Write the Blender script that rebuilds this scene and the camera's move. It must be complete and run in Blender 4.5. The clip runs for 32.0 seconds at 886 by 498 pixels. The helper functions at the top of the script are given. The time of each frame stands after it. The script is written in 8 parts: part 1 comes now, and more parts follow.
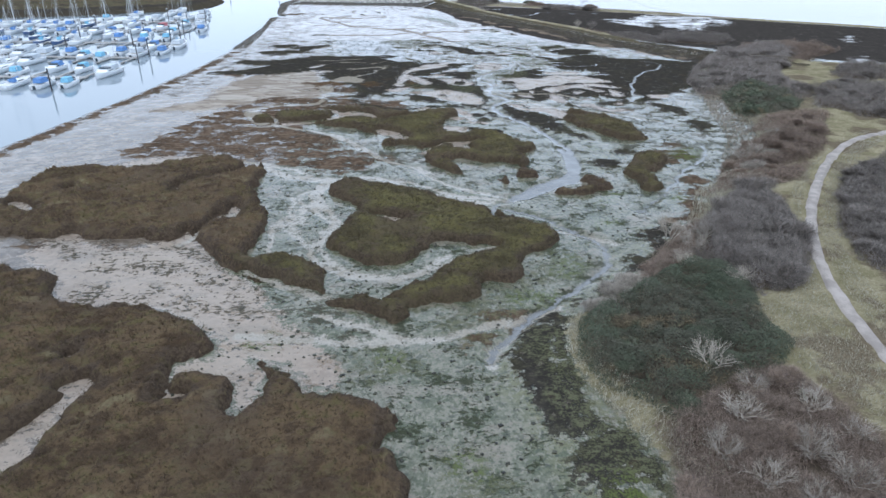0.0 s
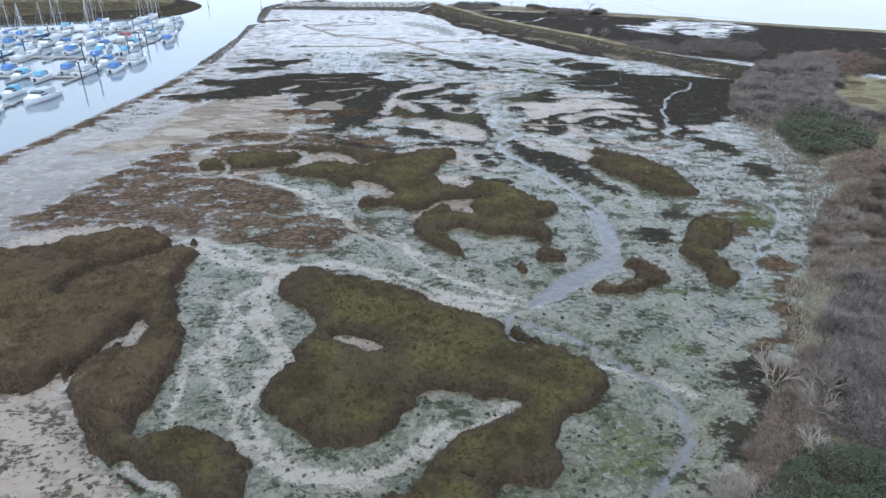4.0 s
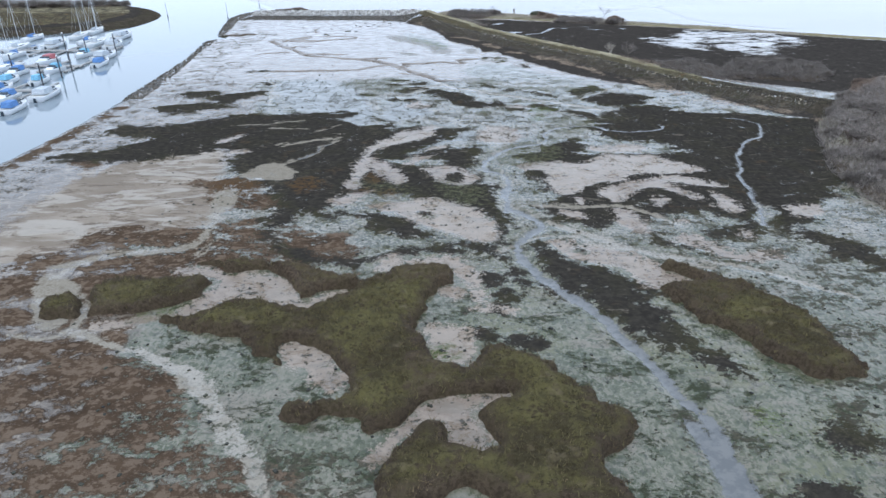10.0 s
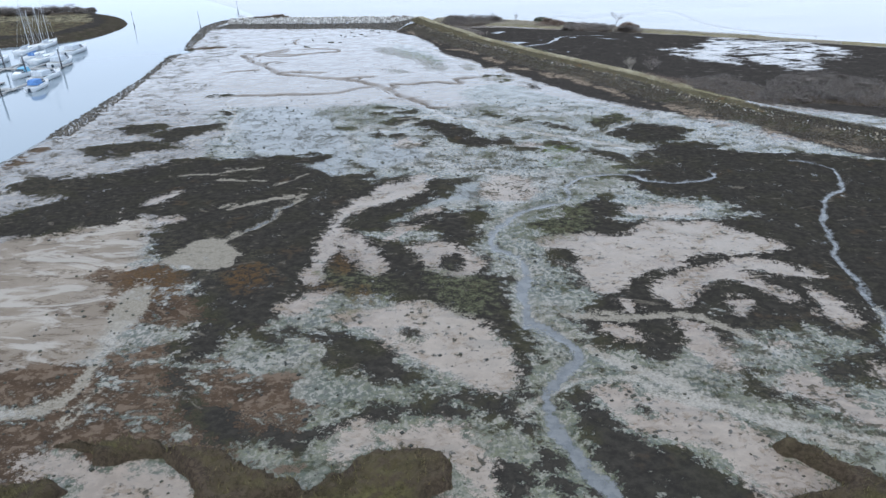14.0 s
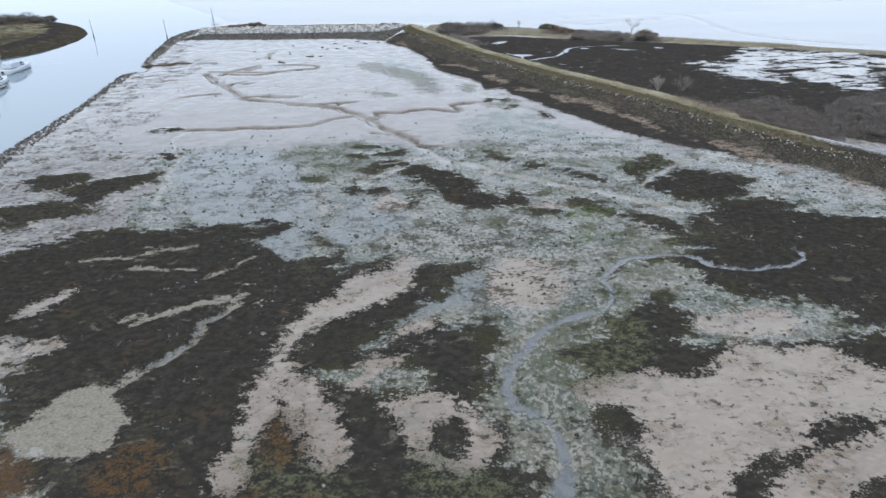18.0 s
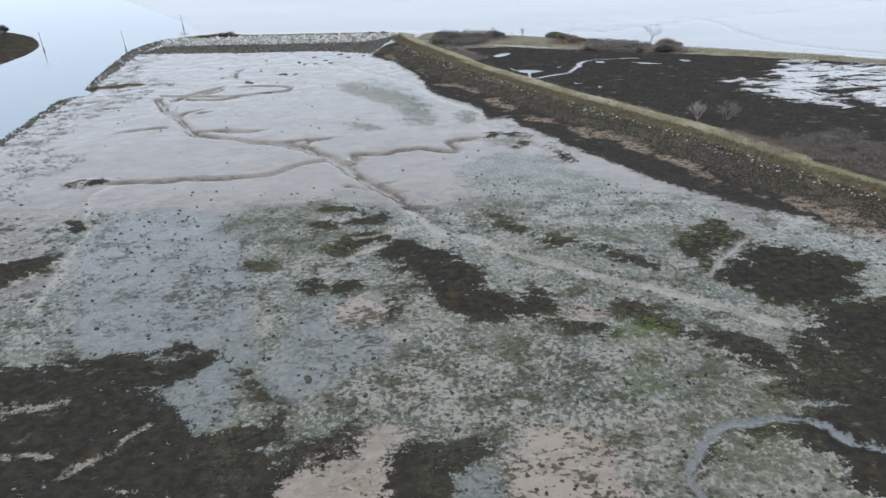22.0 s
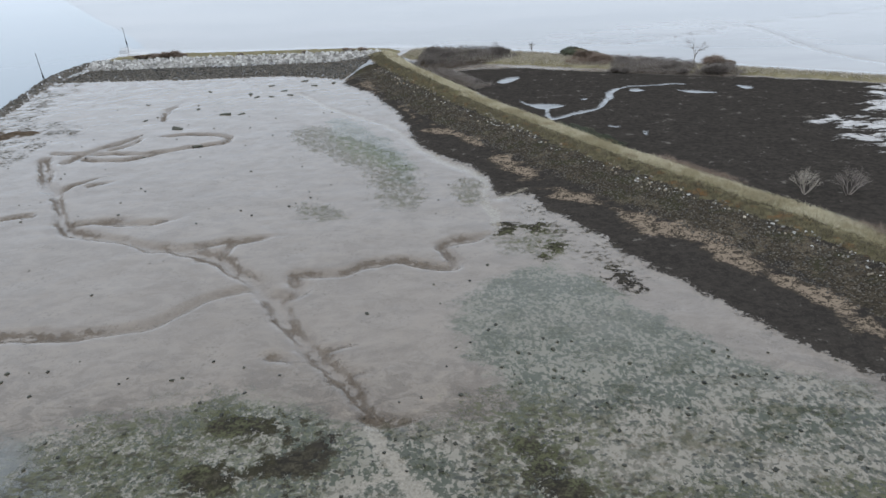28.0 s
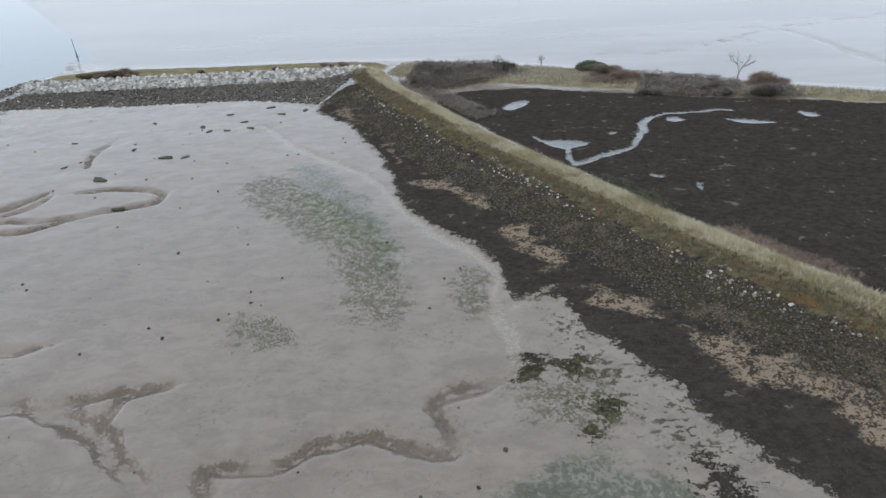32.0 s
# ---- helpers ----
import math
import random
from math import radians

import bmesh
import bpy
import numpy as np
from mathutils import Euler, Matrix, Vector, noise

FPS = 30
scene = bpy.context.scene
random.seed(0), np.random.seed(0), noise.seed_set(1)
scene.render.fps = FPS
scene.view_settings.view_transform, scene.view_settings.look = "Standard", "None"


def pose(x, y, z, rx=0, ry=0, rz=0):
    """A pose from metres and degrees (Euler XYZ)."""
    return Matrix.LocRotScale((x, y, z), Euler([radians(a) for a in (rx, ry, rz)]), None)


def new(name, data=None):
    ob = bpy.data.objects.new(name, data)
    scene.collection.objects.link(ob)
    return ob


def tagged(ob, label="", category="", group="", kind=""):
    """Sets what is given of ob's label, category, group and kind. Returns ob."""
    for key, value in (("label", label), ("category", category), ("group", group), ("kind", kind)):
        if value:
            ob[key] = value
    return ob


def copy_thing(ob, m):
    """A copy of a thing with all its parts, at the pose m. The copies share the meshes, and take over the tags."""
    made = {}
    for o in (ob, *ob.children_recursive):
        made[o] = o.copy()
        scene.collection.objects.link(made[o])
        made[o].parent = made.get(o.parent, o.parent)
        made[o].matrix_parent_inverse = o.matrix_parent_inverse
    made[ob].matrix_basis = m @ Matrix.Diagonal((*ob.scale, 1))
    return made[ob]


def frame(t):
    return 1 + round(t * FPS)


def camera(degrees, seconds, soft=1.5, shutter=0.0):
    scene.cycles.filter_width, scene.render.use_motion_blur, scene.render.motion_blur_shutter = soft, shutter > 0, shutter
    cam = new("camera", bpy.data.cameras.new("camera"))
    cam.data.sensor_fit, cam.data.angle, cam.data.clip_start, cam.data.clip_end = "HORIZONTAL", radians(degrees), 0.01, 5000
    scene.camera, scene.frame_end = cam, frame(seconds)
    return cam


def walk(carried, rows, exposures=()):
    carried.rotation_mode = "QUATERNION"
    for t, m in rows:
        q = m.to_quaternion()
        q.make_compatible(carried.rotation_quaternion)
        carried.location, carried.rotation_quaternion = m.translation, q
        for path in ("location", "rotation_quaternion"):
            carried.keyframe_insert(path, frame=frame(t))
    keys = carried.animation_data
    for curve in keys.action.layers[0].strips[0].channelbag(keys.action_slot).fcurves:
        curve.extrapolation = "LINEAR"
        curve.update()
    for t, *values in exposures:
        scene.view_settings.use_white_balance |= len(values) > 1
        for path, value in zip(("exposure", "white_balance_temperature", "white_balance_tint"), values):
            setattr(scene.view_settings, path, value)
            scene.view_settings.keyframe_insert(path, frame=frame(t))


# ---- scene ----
cam = camera(69.0, 32.0)
# seconds, x, y, z, yaw, pitch, roll
ROWS = [
    (0, 0.000, 0.000, 35.000, 0.942, -26.174, -0.395),
    (1, -0.030, 7.516, 34.972, 0.869, -26.212, -0.354),
    (2, -0.047, 15.011, 34.941, 0.794, -26.246, -0.310),
    (3, -0.053, 22.488, 34.907, 0.716, -26.278, -0.263),
    (4, -0.046, 29.945, 34.871, 0.637, -26.306, -0.212),
    (5, -0.027, 37.382, 34.832, 0.556, -26.332, -0.160),
    (6, 0.004, 44.800, 34.790, 0.473, -26.357, -0.104),
    (7, 0.047, 52.198, 34.745, 0.388, -26.380, -0.045),
    (8, 0.102, 59.576, 34.698, 0.302, -26.402, 0.017),
    (9, 0.170, 66.935, 34.648, 0.214, -26.423, 0.082),
    (10, 0.250, 74.275, 34.595, 0.125, -26.445, 0.149),
    (11, 0.341, 81.595, 34.539, 0.034, -26.467, 0.219),
    (12, 0.445, 88.895, 34.480, -0.059, -26.490, 0.293),
    (13, 0.561, 96.176, 34.419, -0.153, -26.515, 0.369),
    (14, 0.690, 103.437, 34.355, -0.247, -26.541, 0.448),
    (15, 0.830, 110.678, 34.288, -0.343, -26.570, 0.530),
    (16, 0.983, 117.900, 34.219, -0.441, -26.602, 0.615),
    (17, 1.147, 125.103, 34.146, -0.539, -26.637, 0.703),
    (18, 1.324, 132.286, 34.071, -0.638, -26.676, 0.794),
    (19, 1.513, 139.449, 33.993, -0.738, -26.720, 0.888),
    (20, 1.714, 146.593, 33.913, -0.838, -26.768, 0.984),
    (21, 1.928, 153.717, 33.829, -0.940, -26.821, 1.084),
    (22, 2.153, 160.822, 33.743, -1.041, -26.880, 1.186),
    (23, 2.391, 167.907, 33.654, -1.144, -26.946, 1.291),
    (24, 2.640, 174.972, 33.563, -1.247, -27.018, 1.400),
    (25, 2.902, 182.018, 33.468, -1.350, -27.097, 1.511),
    (26, 3.176, 189.045, 33.371, -1.454, -27.184, 1.625),
    (27, 3.463, 196.052, 33.271, -1.557, -27.278, 1.742),
    (28, 3.761, 203.039, 33.168, -1.661, -27.382, 1.862),
    (29, 4.071, 210.006, 33.063, -1.765, -27.494, 1.984),
    (30, 4.394, 216.955, 32.955, -1.869, -27.616, 2.110),
    (31, 4.729, 223.883, 32.844, -1.973, -27.748, 2.239),
    (32, 5.076, 230.792, 32.730, -2.077, -27.891, 2.370),
]
EXPOSURES = [(0, 0.49, 5720, 10), (14, 0.42, 5760, 10), (18, 0.36, 5900, 10), (26, 0.16, 6160, 10), (32, 0.07, 6240, 10)]
walk(cam, [(t, pose(x, y, z, 90 + pitch, roll, yaw)) for t, x, y, z, yaw, pitch, roll in ROWS], EXPOSURES)


# ---- light ----
SUN_UP, SUN_TURN = 42.0, 200.0
world = bpy.data.worlds.new("overcast")
scene.world = world
world.use_nodes = True
wt = world.node_tree
wt.nodes.clear()
w_out = wt.nodes.new("ShaderNodeOutputWorld")
w_bg = wt.nodes.new("ShaderNodeBackground")
w_sky = wt.nodes.new("ShaderNodeTexSky")
w_sky.sky_type, w_sky.sun_disc = "NISHITA", False
w_sky.sun_elevation, w_sky.sun_rotation = radians(SUN_UP), radians(SUN_TURN)
w_sky.air_density, w_sky.dust_density = 1.0, 4.0
w_mix = wt.nodes.new("ShaderNodeMix")
w_mix.data_type = "RGBA"
w_mix.inputs[0].default_value = 0.93
w_mix.inputs[7].default_value = (10.2, 11.2, 12.4, 1)
wt.links.new(w_sky.outputs[0], w_mix.inputs[6])
wt.links.new(w_mix.outputs[2], w_bg.inputs[0])
w_bg.inputs[1].default_value = 0.1
wt.links.new(w_bg.outputs[0], w_out.inputs[0])
sun = new("sun", bpy.data.lights.new("sun", "SUN"))
sun.data.energy, sun.data.angle, sun.data.color = 0.6, radians(25), (1.0, 0.96, 0.9)
sun.matrix_world = pose(0, 0, 100, 90 - SUN_UP, 0, 180 - SUN_TURN)


# ---- node helpers ----
class Nodes:
    """A material's node tree, with short calls for the nodes used here."""

    def __init__(self, name):
        self.mat = bpy.data.materials.new(name)
        self.mat.use_nodes = True
        self.tree = self.mat.node_tree
        self.tree.nodes.clear()
        self.bsdf = self.tree.nodes.new("ShaderNodeBsdfPrincipled")
        out = self.tree.nodes.new("ShaderNodeOutputMaterial")
        self.tree.links.new(self.bsdf.outputs[0], out.inputs[0])
        self.where = self.tree.nodes.new("ShaderNodeNewGeometry").outputs["Position"]

    def put(self, socket, value):
        if isinstance(value, bpy.types.NodeSocket):
            self.tree.links.new(value, socket)
        elif isinstance(value, tuple):
            socket.default_value = (*value, 1) if len(value) == 3 and socket.type == "RGBA" else value
        else:
            socket.default_value = value

    def noise(self, scale, detail=3.0, rough=0.55, stretch=None, at=None, twist=0.0):
        n = self.tree.nodes.new("ShaderNodeTexNoise")
        place = at if at is not None else self.where
        if stretch:
            m = self.tree.nodes.new("ShaderNodeMapping")
            m.inputs["Scale"].default_value = stretch
            self.tree.links.new(place, m.inputs[0])
            place = m.outputs[0]
        self.tree.links.new(place, n.inputs["Vector"])
        n.inputs["Scale"].default_value, n.inputs["Detail"].default_value, n.inputs["Roughness"].default_value = scale, detail, rough
        n.inputs["Distortion"].default_value = twist
        return n.outputs[0]

    def cells(self, scale, feature="F1"):
        n = self.tree.nodes.new("ShaderNodeTexVoronoi")
        n.feature = feature
        self.tree.links.new(self.where, n.inputs["Vector"])
        n.inputs["Scale"].default_value = scale
        return n.outputs[0]

    def field(self, name):
        n = self.tree.nodes.new("ShaderNodeAttribute")
        n.attribute_name = name
        return n.outputs["Fac"]

    def chance(self):
        return self.tree.nodes.new("ShaderNodeObjectInfo").outputs["Random"]

    def island(self):
        return self.tree.nodes.new("ShaderNodeNewGeometry").outputs["Random Per Island"]

    def maths(self, how, a, b=0.0, c=0.0):
        n = self.tree.nodes.new("ShaderNodeMath")
        n.operation = how
        for s, v in zip(n.inputs, (a, b, c)):
            self.put(s, v)
        return n.outputs[0]

    def add(self, a, b):
        return self.maths("ADD", a, b)

    def mul(self, a, b):
        return self.maths("MULTIPLY", a, b)

    def rise(self, v, lo, hi, a=0.0, b=1.0):
        n = self.tree.nodes.new("ShaderNodeMapRange")
        n.interpolation_type = "SMOOTHSTEP"
        for s, x in zip(n.inputs, (v, lo, hi, a, b)):
            self.put(s, x)
        return n.outputs[0]

    def mix(self, f, a, b):
        n = self.tree.nodes.new("ShaderNodeMix")
        n.data_type = "RGBA"
        self.put(n.inputs[0], f), self.put(n.inputs[6], a), self.put(n.inputs[7], b)
        return n.outputs[2]

    def finish(self, colour, rough=0.8, height=None, strength=0.4, distance=0.05, **more):
        self.put(self.bsdf.inputs["Base Color"], colour)
        self.put(self.bsdf.inputs["Roughness"], rough)
        for key, value in more.items():
            self.put(self.bsdf.inputs[key.replace("_", " ")], value)
        if height is not None:
            b = self.tree.nodes.new("ShaderNodeBump")
            b.inputs["Strength"].default_value, b.inputs["Distance"].default_value = strength, distance
            self.tree.links.new(height, b.inputs["Height"])
            self.tree.links.new(b.outputs[0], self.bsdf.inputs["Normal"])
        return self.mat


def plain(name, colour, rough=0.6, vary=0.25, scale=3.0, metal=0.0):
    """Painted or moulded surface with a little soiling."""
    n = Nodes(name)
    dirt = n.noise(scale, 4.0)
    dark = tuple(c * (1 - vary) for c in colour)
    return n.finish(n.mix(n.rise(dirt, 0.35, 0.65), dark, colour), n.rise(dirt, 0.3, 0.7, rough + 0.1, rough - 0.05), Metallic=metal)


# ---- materials ----
def marsh_ground():
    n = Nodes("marsh_mud")
    big, mid, fine, grit = n.noise(0.05, 3.0), n.noise(0.30, 5.0, 0.62, (0.9, 1.15, 1.0)), n.noise(1.1, 5.0, 0.68, (0.92, 1.12, 1.0)), n.noise(4.5, 5.0, 0.7)
    streak = n.noise(0.33, 5.0, 0.62, (0.7, 1.3, 1.0), None, 0.8)
    one = lambda v: n.maths("SUBTRACT", 1.0, v)
    # ragged outlines: metres by which a border wanders
    m5, f5, g5 = n.add(mid, -0.5), n.add(fine, -0.5), n.add(grit, -0.5)
    ragged = n.add(n.mul(m5, 10.0), n.add(n.mul(f5, 8.0), n.mul(g5, 3.5)))
    torn = n.add(n.mul(m5, 4.0), n.add(n.mul(f5, 5.5), n.mul(g5, 3.5)))
    slight = n.add(n.mul(f5, 1.6), n.mul(g5, 1.2))

    def mask(name, by=ragged, soft=0.2, shift=0.0, most=12.0):
        return n.rise(n.add(n.add(n.maths("MINIMUM", n.field(name), most), by), shift), -soft, soft)

    # bare mud, with ripples and odd lumps
    mud = n.mix(n.rise(big, 0.35, 0.65), (0.130, 0.111, 0.092), (0.172, 0.150, 0.127))
    mud = n.mix(n.rise(streak, 0.45, 0.7, 0.0, 0.6), mud, (0.112, 0.10, 0.092))
    mud = n.mix(n.rise(fine, 0.55, 0.8, 0.0, 0.4), mud, (0.215, 0.195, 0.176))
    mud = n.mix(n.rise(grit, 0.66, 0.72, 0.0, 0.5), mud, (0.09, 0.085, 0.07))
    mud = n.mix(n.rise(n.field("calm"), 0.0, 10.0, 0.0, 0.72), mud, n.mix(n.rise(streak, 0.4, 0.62), (0.245, 0.218, 0.196), (0.212, 0.186, 0.165)))
    patchy = n.add(n.noise(0.12, 6.0, 0.72), n.mul(g5, 0.2))
    loose = n.rise(n.field("calm"), 0.0, 10.0, 1.0, 0.18)
    mud = n.mix(n.mul(n.rise(patchy, 0.50, 0.60, 0.0, 0.75), loose), mud, n.mix(n.rise(grit, 0.4, 0.6), (0.078, 0.060, 0.048), (0.128, 0.104, 0.084)))
    mud = n.mix(n.mul(n.rise(patchy, 0.36, 0.45, 0.75, 0.0), loose), mud, (0.225, 0.192, 0.165))
    swirl = n.add(n.noise(0.5, 6.0, 0.7, (0.8, 1.25, 1.0), None, 1.2), n.mul(g5, 0.25))
    mud = n.mix(n.mul(n.rise(swirl, 0.48, 0.57, 0.0, 0.85), loose), mud, n.mix(n.rise(grit, 0.4, 0.6), (0.052, 0.042, 0.033), (0.098, 0.080, 0.062)))
    mud = n.mix(n.mul(n.rise(swirl, 0.36, 0.46, 0.85, 0.0), loose), mud, (0.265, 0.232, 0.192))
    mud = n.mix(n.rise(n.add(n.noise(2.4, 6.0, 0.78), n.mul(m5, 0.5)), 0.585, 0.65, 0.0, 0.5), mud, (0.085, 0.073, 0.06))
    mud = n.mix(n.rise(n.noise(7.0, 3.0, 0.6), 0.56, 0.66, 0.0, 0.35), mud, (0.26, 0.235, 0.208))
    # algae: grey-blue film, green mats, bare patches, pale runnels, dark clumps
    busy = n.rise(n.field("calm"), 0.0, 10.0, 1.0, 0.25)
    film = n.mix(n.rise(n.noise(0.13, 3.0), 0.42, 0.58), (0.066, 0.079, 0.044), (0.104, 0.112, 0.076))
    grain = n.add(n.noise(2.1, 3.0, 0.6, (1.1, 0.85, 1.0), None, 0.4), n.mul(n.add(n.noise(0.23, 4.0, 0.65), -0.5), 0.5))
    dash = n.noise(1.3, 4.0, 0.7, (1.0, 0.75, 1.0), None, 0.5)
    film = n.mix(n.rise(grain, 0.50, 0.55, 0.0, 0.72), film, (0.192, 0.186, 0.152))
    film = n.mix(n.rise(grain, 0.40, 0.45, 0.7, 0.0), film, (0.043, 0.053, 0.029))
    film = n.mix(n.rise(n.add(fine, n.mul(g5, 0.8)), 0.46, 0.60, 0.0, 0.6), film, (0.118, 0.125, 0.092))
    film = n.mix(n.rise(n.add(n.mul(g5, 0.8), mid), 0.50, 0.62, 0.0, 0.75), film, (0.046, 0.062, 0.030))
    bare = n.add(n.noise(0.17, 6.0, 0.72, (0.8, 1.25, 1.0)), n.mul(g5, 0.35))
    film = n.mix(n.mul(n.rise(bare, 0.54, 0.60, 0.0, 0.75), busy), film, n.mix(n.rise(fine, 0.4, 0.6), (0.140, 0.126, 0.103), (0.205, 0.186, 0.156)))
    vein = n.maths("ABSOLUTE", n.add(n.noise(0.34, 5.0, 0.62, None, None, 0.6), -0.5))
    vein = n.mul(n.rise(vein, 0.015, 0.05, 1.0, 0.0), n.rise(n.noise(0.09, 2.0), 0.40, 0.50))
    vein = n.mul(vein, n.rise(n.field("open"), 0.0, 10.0, 1.0, 0.06))
    film = n.mix(n.rise(n.add(dash, n.mul(f5, 0.4)), 0.36, 0.43, 0.75, 0.0), film, (0.040, 0.046, 0.030))
    film = n.mix(n.mul(n.mul(vein, busy), 0.3), film, (0.235, 0.222, 0.188))
    film = n.mix(n.rise(n.field("calm"), 0.0, 10.0, 0.0, 0.35), film, (0.12, 0.118, 0.105))
    near_dark = n.mul(n.rise(n.field("dark"), -3.4, -0.2), n.rise(n.add(fine, n.mul(g5, 0.5)), 0.44, 0.54))
    film = n.mix(n.mul(near_dark, 0.65), film, (0.118, 0.122, 0.058))
    clump = n.mul(busy, n.rise(n.add(n.noise(1.7, 5.0, 0.75, (0.8, 1.3, 1.0), None, 0.8), n.mul(m5, 0.9)), 0.56, 0.61))
    film = n.mix(n.mul(clump, 0.88), film, (0.038, 0.044, 0.028))
    # the open marsh: pale mud under a broken film, olive and black specks
    bed = n.mix(n.rise(n.add(n.noise(0.10, 5.0, 0.66), n.mul(g5, 0.15)), 0.43, 0.55), (0.066, 0.073, 0.054), (0.152, 0.140, 0.116))
    bed = n.mix(n.rise(grain, 0.49, 0.54, 0.0, 0.75), bed, (0.262, 0.247, 0.214))
    bed = n.mix(n.mul(n.rise(grain, 0.41, 0.455, 0.9, 0.0), n.rise(n.noise(0.11, 3.0), 0.43, 0.56, 0.3, 1.0)), bed, (0.040, 0.048, 0.028))
    olive = n.add(n.noise(0.85, 6.0, 0.74), n.mul(m5, 1.1))
    bed = n.mix(n.rise(olive, 0.52, 0.59, 0.0, 0.5), bed, n.mix(n.rise(grit, 0.4, 0.6), (0.044, 0.050, 0.033), (0.088, 0.092, 0.056)))
    bed = n.mix(n.mul(near_dark, 0.85), bed, n.mix(n.rise(grit, 0.4, 0.6), (0.050, 0.055, 0.030), (0.100, 0.104, 0.056)))
    speck = n.rise(n.add(n.noise(1.9, 2.5, 0.55, (0.9, 1.15, 1.0)), n.mul(n.add(n.noise(0.14, 3.0), -0.5), 0.45)), 0.60, 0.645, 0.0, 0.92)
    bed = n.mix(speck, bed, (0.036, 0.038, 0.029))
    opened = n.mul(n.rise(n.field("open"), 0.0, 10.0), n.rise(n.field("calm"), 2.0, 10.0, 1.0, 0.35))
    film = n.mix(opened, film, bed)
    a_mask = mask("algae", torn, 1.0)
    c = n.mix(a_mask, mud, film)
    # brown and black low marsh
    heath = n.mix(n.rise(mid, 0.35, 0.65), (0.050, 0.037, 0.028), (0.086, 0.062, 0.045))
    heath = n.mix(n.rise(n.add(fine, n.mul(m5, 0.4)), 0.50, 0.60, 0.0, 0.8), heath, (0.158, 0.124, 0.098))
    heath = n.mix(n.rise(grit, 0.58, 0.68, 0.0, 0.6), heath, (0.21, 0.18, 0.15))
    # dry sandy mud of the west, blue-grey wet films
    sand = n.mix(n.rise(n.noise(0.09, 4.0, 0.6, (0.6, 1.3, 1.0), None, 0.6), 0.4, 0.62), (0.182, 0.152, 0.121), (0.285, 0.252, 0.215))
    sand = n.mix(n.rise(n.add(n.noise(0.4, 6.0, 0.7, (0.6, 1.5, 1.0), None, 1.0), n.mul(g5, 0.3)), 0.51, 0.60, 0.0, 0.8), sand, (0.098, 0.073, 0.052))
    sand = n.mix(n.rise(n.noise(0.22, 5.0, 0.66, (0.5, 1.4, 1.0), None, 1.4), 0.50, 0.60, 0.0, 0.75), sand, (0.365, 0.345, 0.318))
    sand_mask = mask("sand", n.mul(ragged, 0.9), 1.6)
    c = n.mix(sand_mask, c, sand)
    film_mask = mask("film", n.mul(torn, 0.7), 1.4)
    sheen = n.mix(n.rise(n.add(fine, n.mul(g5, 0.8)), 0.42, 0.6), (0.074, 0.082, 0.076), (0.140, 0.144, 0.136))
    c = n.mix(n.mul(film_mask, n.rise(n.add(n.noise(0.8, 5.0, 0.7), n.mul(g5, 0.4)), 0.36, 0.48, 0.35, 0.95)), c, sheen)
    b_mask = mask("brown", n.add(n.mul(ragged, 0.8), n.mul(n.add(n.noise(0.17, 4.0, 0.6, (0.5, 1.5, 1.0), None, 0.8), -0.5), 6.0)), 0.5, -0.2, 0.9)
    c = n.mix(b_mask, c, heath)
    black = n.mix(n.rise(fine, 0.35, 0.7), (0.029, 0.0275, 0.0255), (0.050, 0.047, 0.042))
    black = n.mix(n.mul(n.rise(n.field("dark"), 0.2, 2.2, 1.0, 0.25), n.rise(n.add(n.noise(0.18, 4.0, 0.6), n.mul(f5, 0.4)), 0.46, 0.60, 0.0, 0.6)), black, n.mix(n.rise(grit, 0.4, 0.6), (0.034, 0.035, 0.021), (0.062, 0.060, 0.036)))
    black = n.mix(n.mul(n.rise(n.noise(0.2, 4.0), 0.60, 0.70, 0.0, 0.5), n.rise(fine, 0.4, 0.55)), black, (0.075, 0.054, 0.036))
    black = n.mix(n.rise(n.noise(0.55, 6.0, 0.68, (0.85, 1.2, 1.0), None, 0.6), 0.60, 0.66, 0.0, 0.6), black, n.mix(n.rise(grit, 0.4, 0.6), (0.092, 0.083, 0.070), (0.185, 0.168, 0.142)))
    black = n.mix(n.rise(grit, 0.6, 0.75, 0.0, 0.28), black, (0.085, 0.075, 0.062))
    sedge = n.mix(n.rise(n.add(n.mul(mid, 0.3), n.mul(fine, 0.7)), 0.38, 0.62), (0.034, 0.0318, 0.0308), (0.053, 0.049, 0.046))
    sedge = n.mix(n.rise(grit, 0.52, 0.70, 0.0, 0.6), sedge, (0.085, 0.080, 0.074))
    sedge = n.mix(n.rise(n.add(n.noise(0.6, 5.0, 0.7), n.mul(m5, 0.8)), 0.66, 0.70, 0.0, 0.8), sedge, (0.15, 0.142, 0.135))
    s_mask = mask("sedge", n.mul(torn, 0.7), 0.25, -0.4)
    d_only = mask("dark", n.add(n.mul(ragged, 0.85), n.mul(g5, 1.5)), 0.2, 0.05, 1.75)
    d_mask = n.maths("MAXIMUM", d_only, s_mask)
    c = n.mix(d_only, c, black)
    c = n.mix(s_mask, c, sedge)
    # pale bare pans, pinkish when drained
    pale = n.mix(n.rise(big, 0.4, 0.6), (0.212, 0.174, 0.142), (0.262, 0.224, 0.187))
    pale = n.mix(n.rise(fine, 0.42, 0.68, 0.0, 0.6), pale, (0.325, 0.278, 0.235))
    pale = n.mix(n.rise(streak, 0.52, 0.66, 0.0, 0.45), pale, (0.150, 0.138, 0.118))
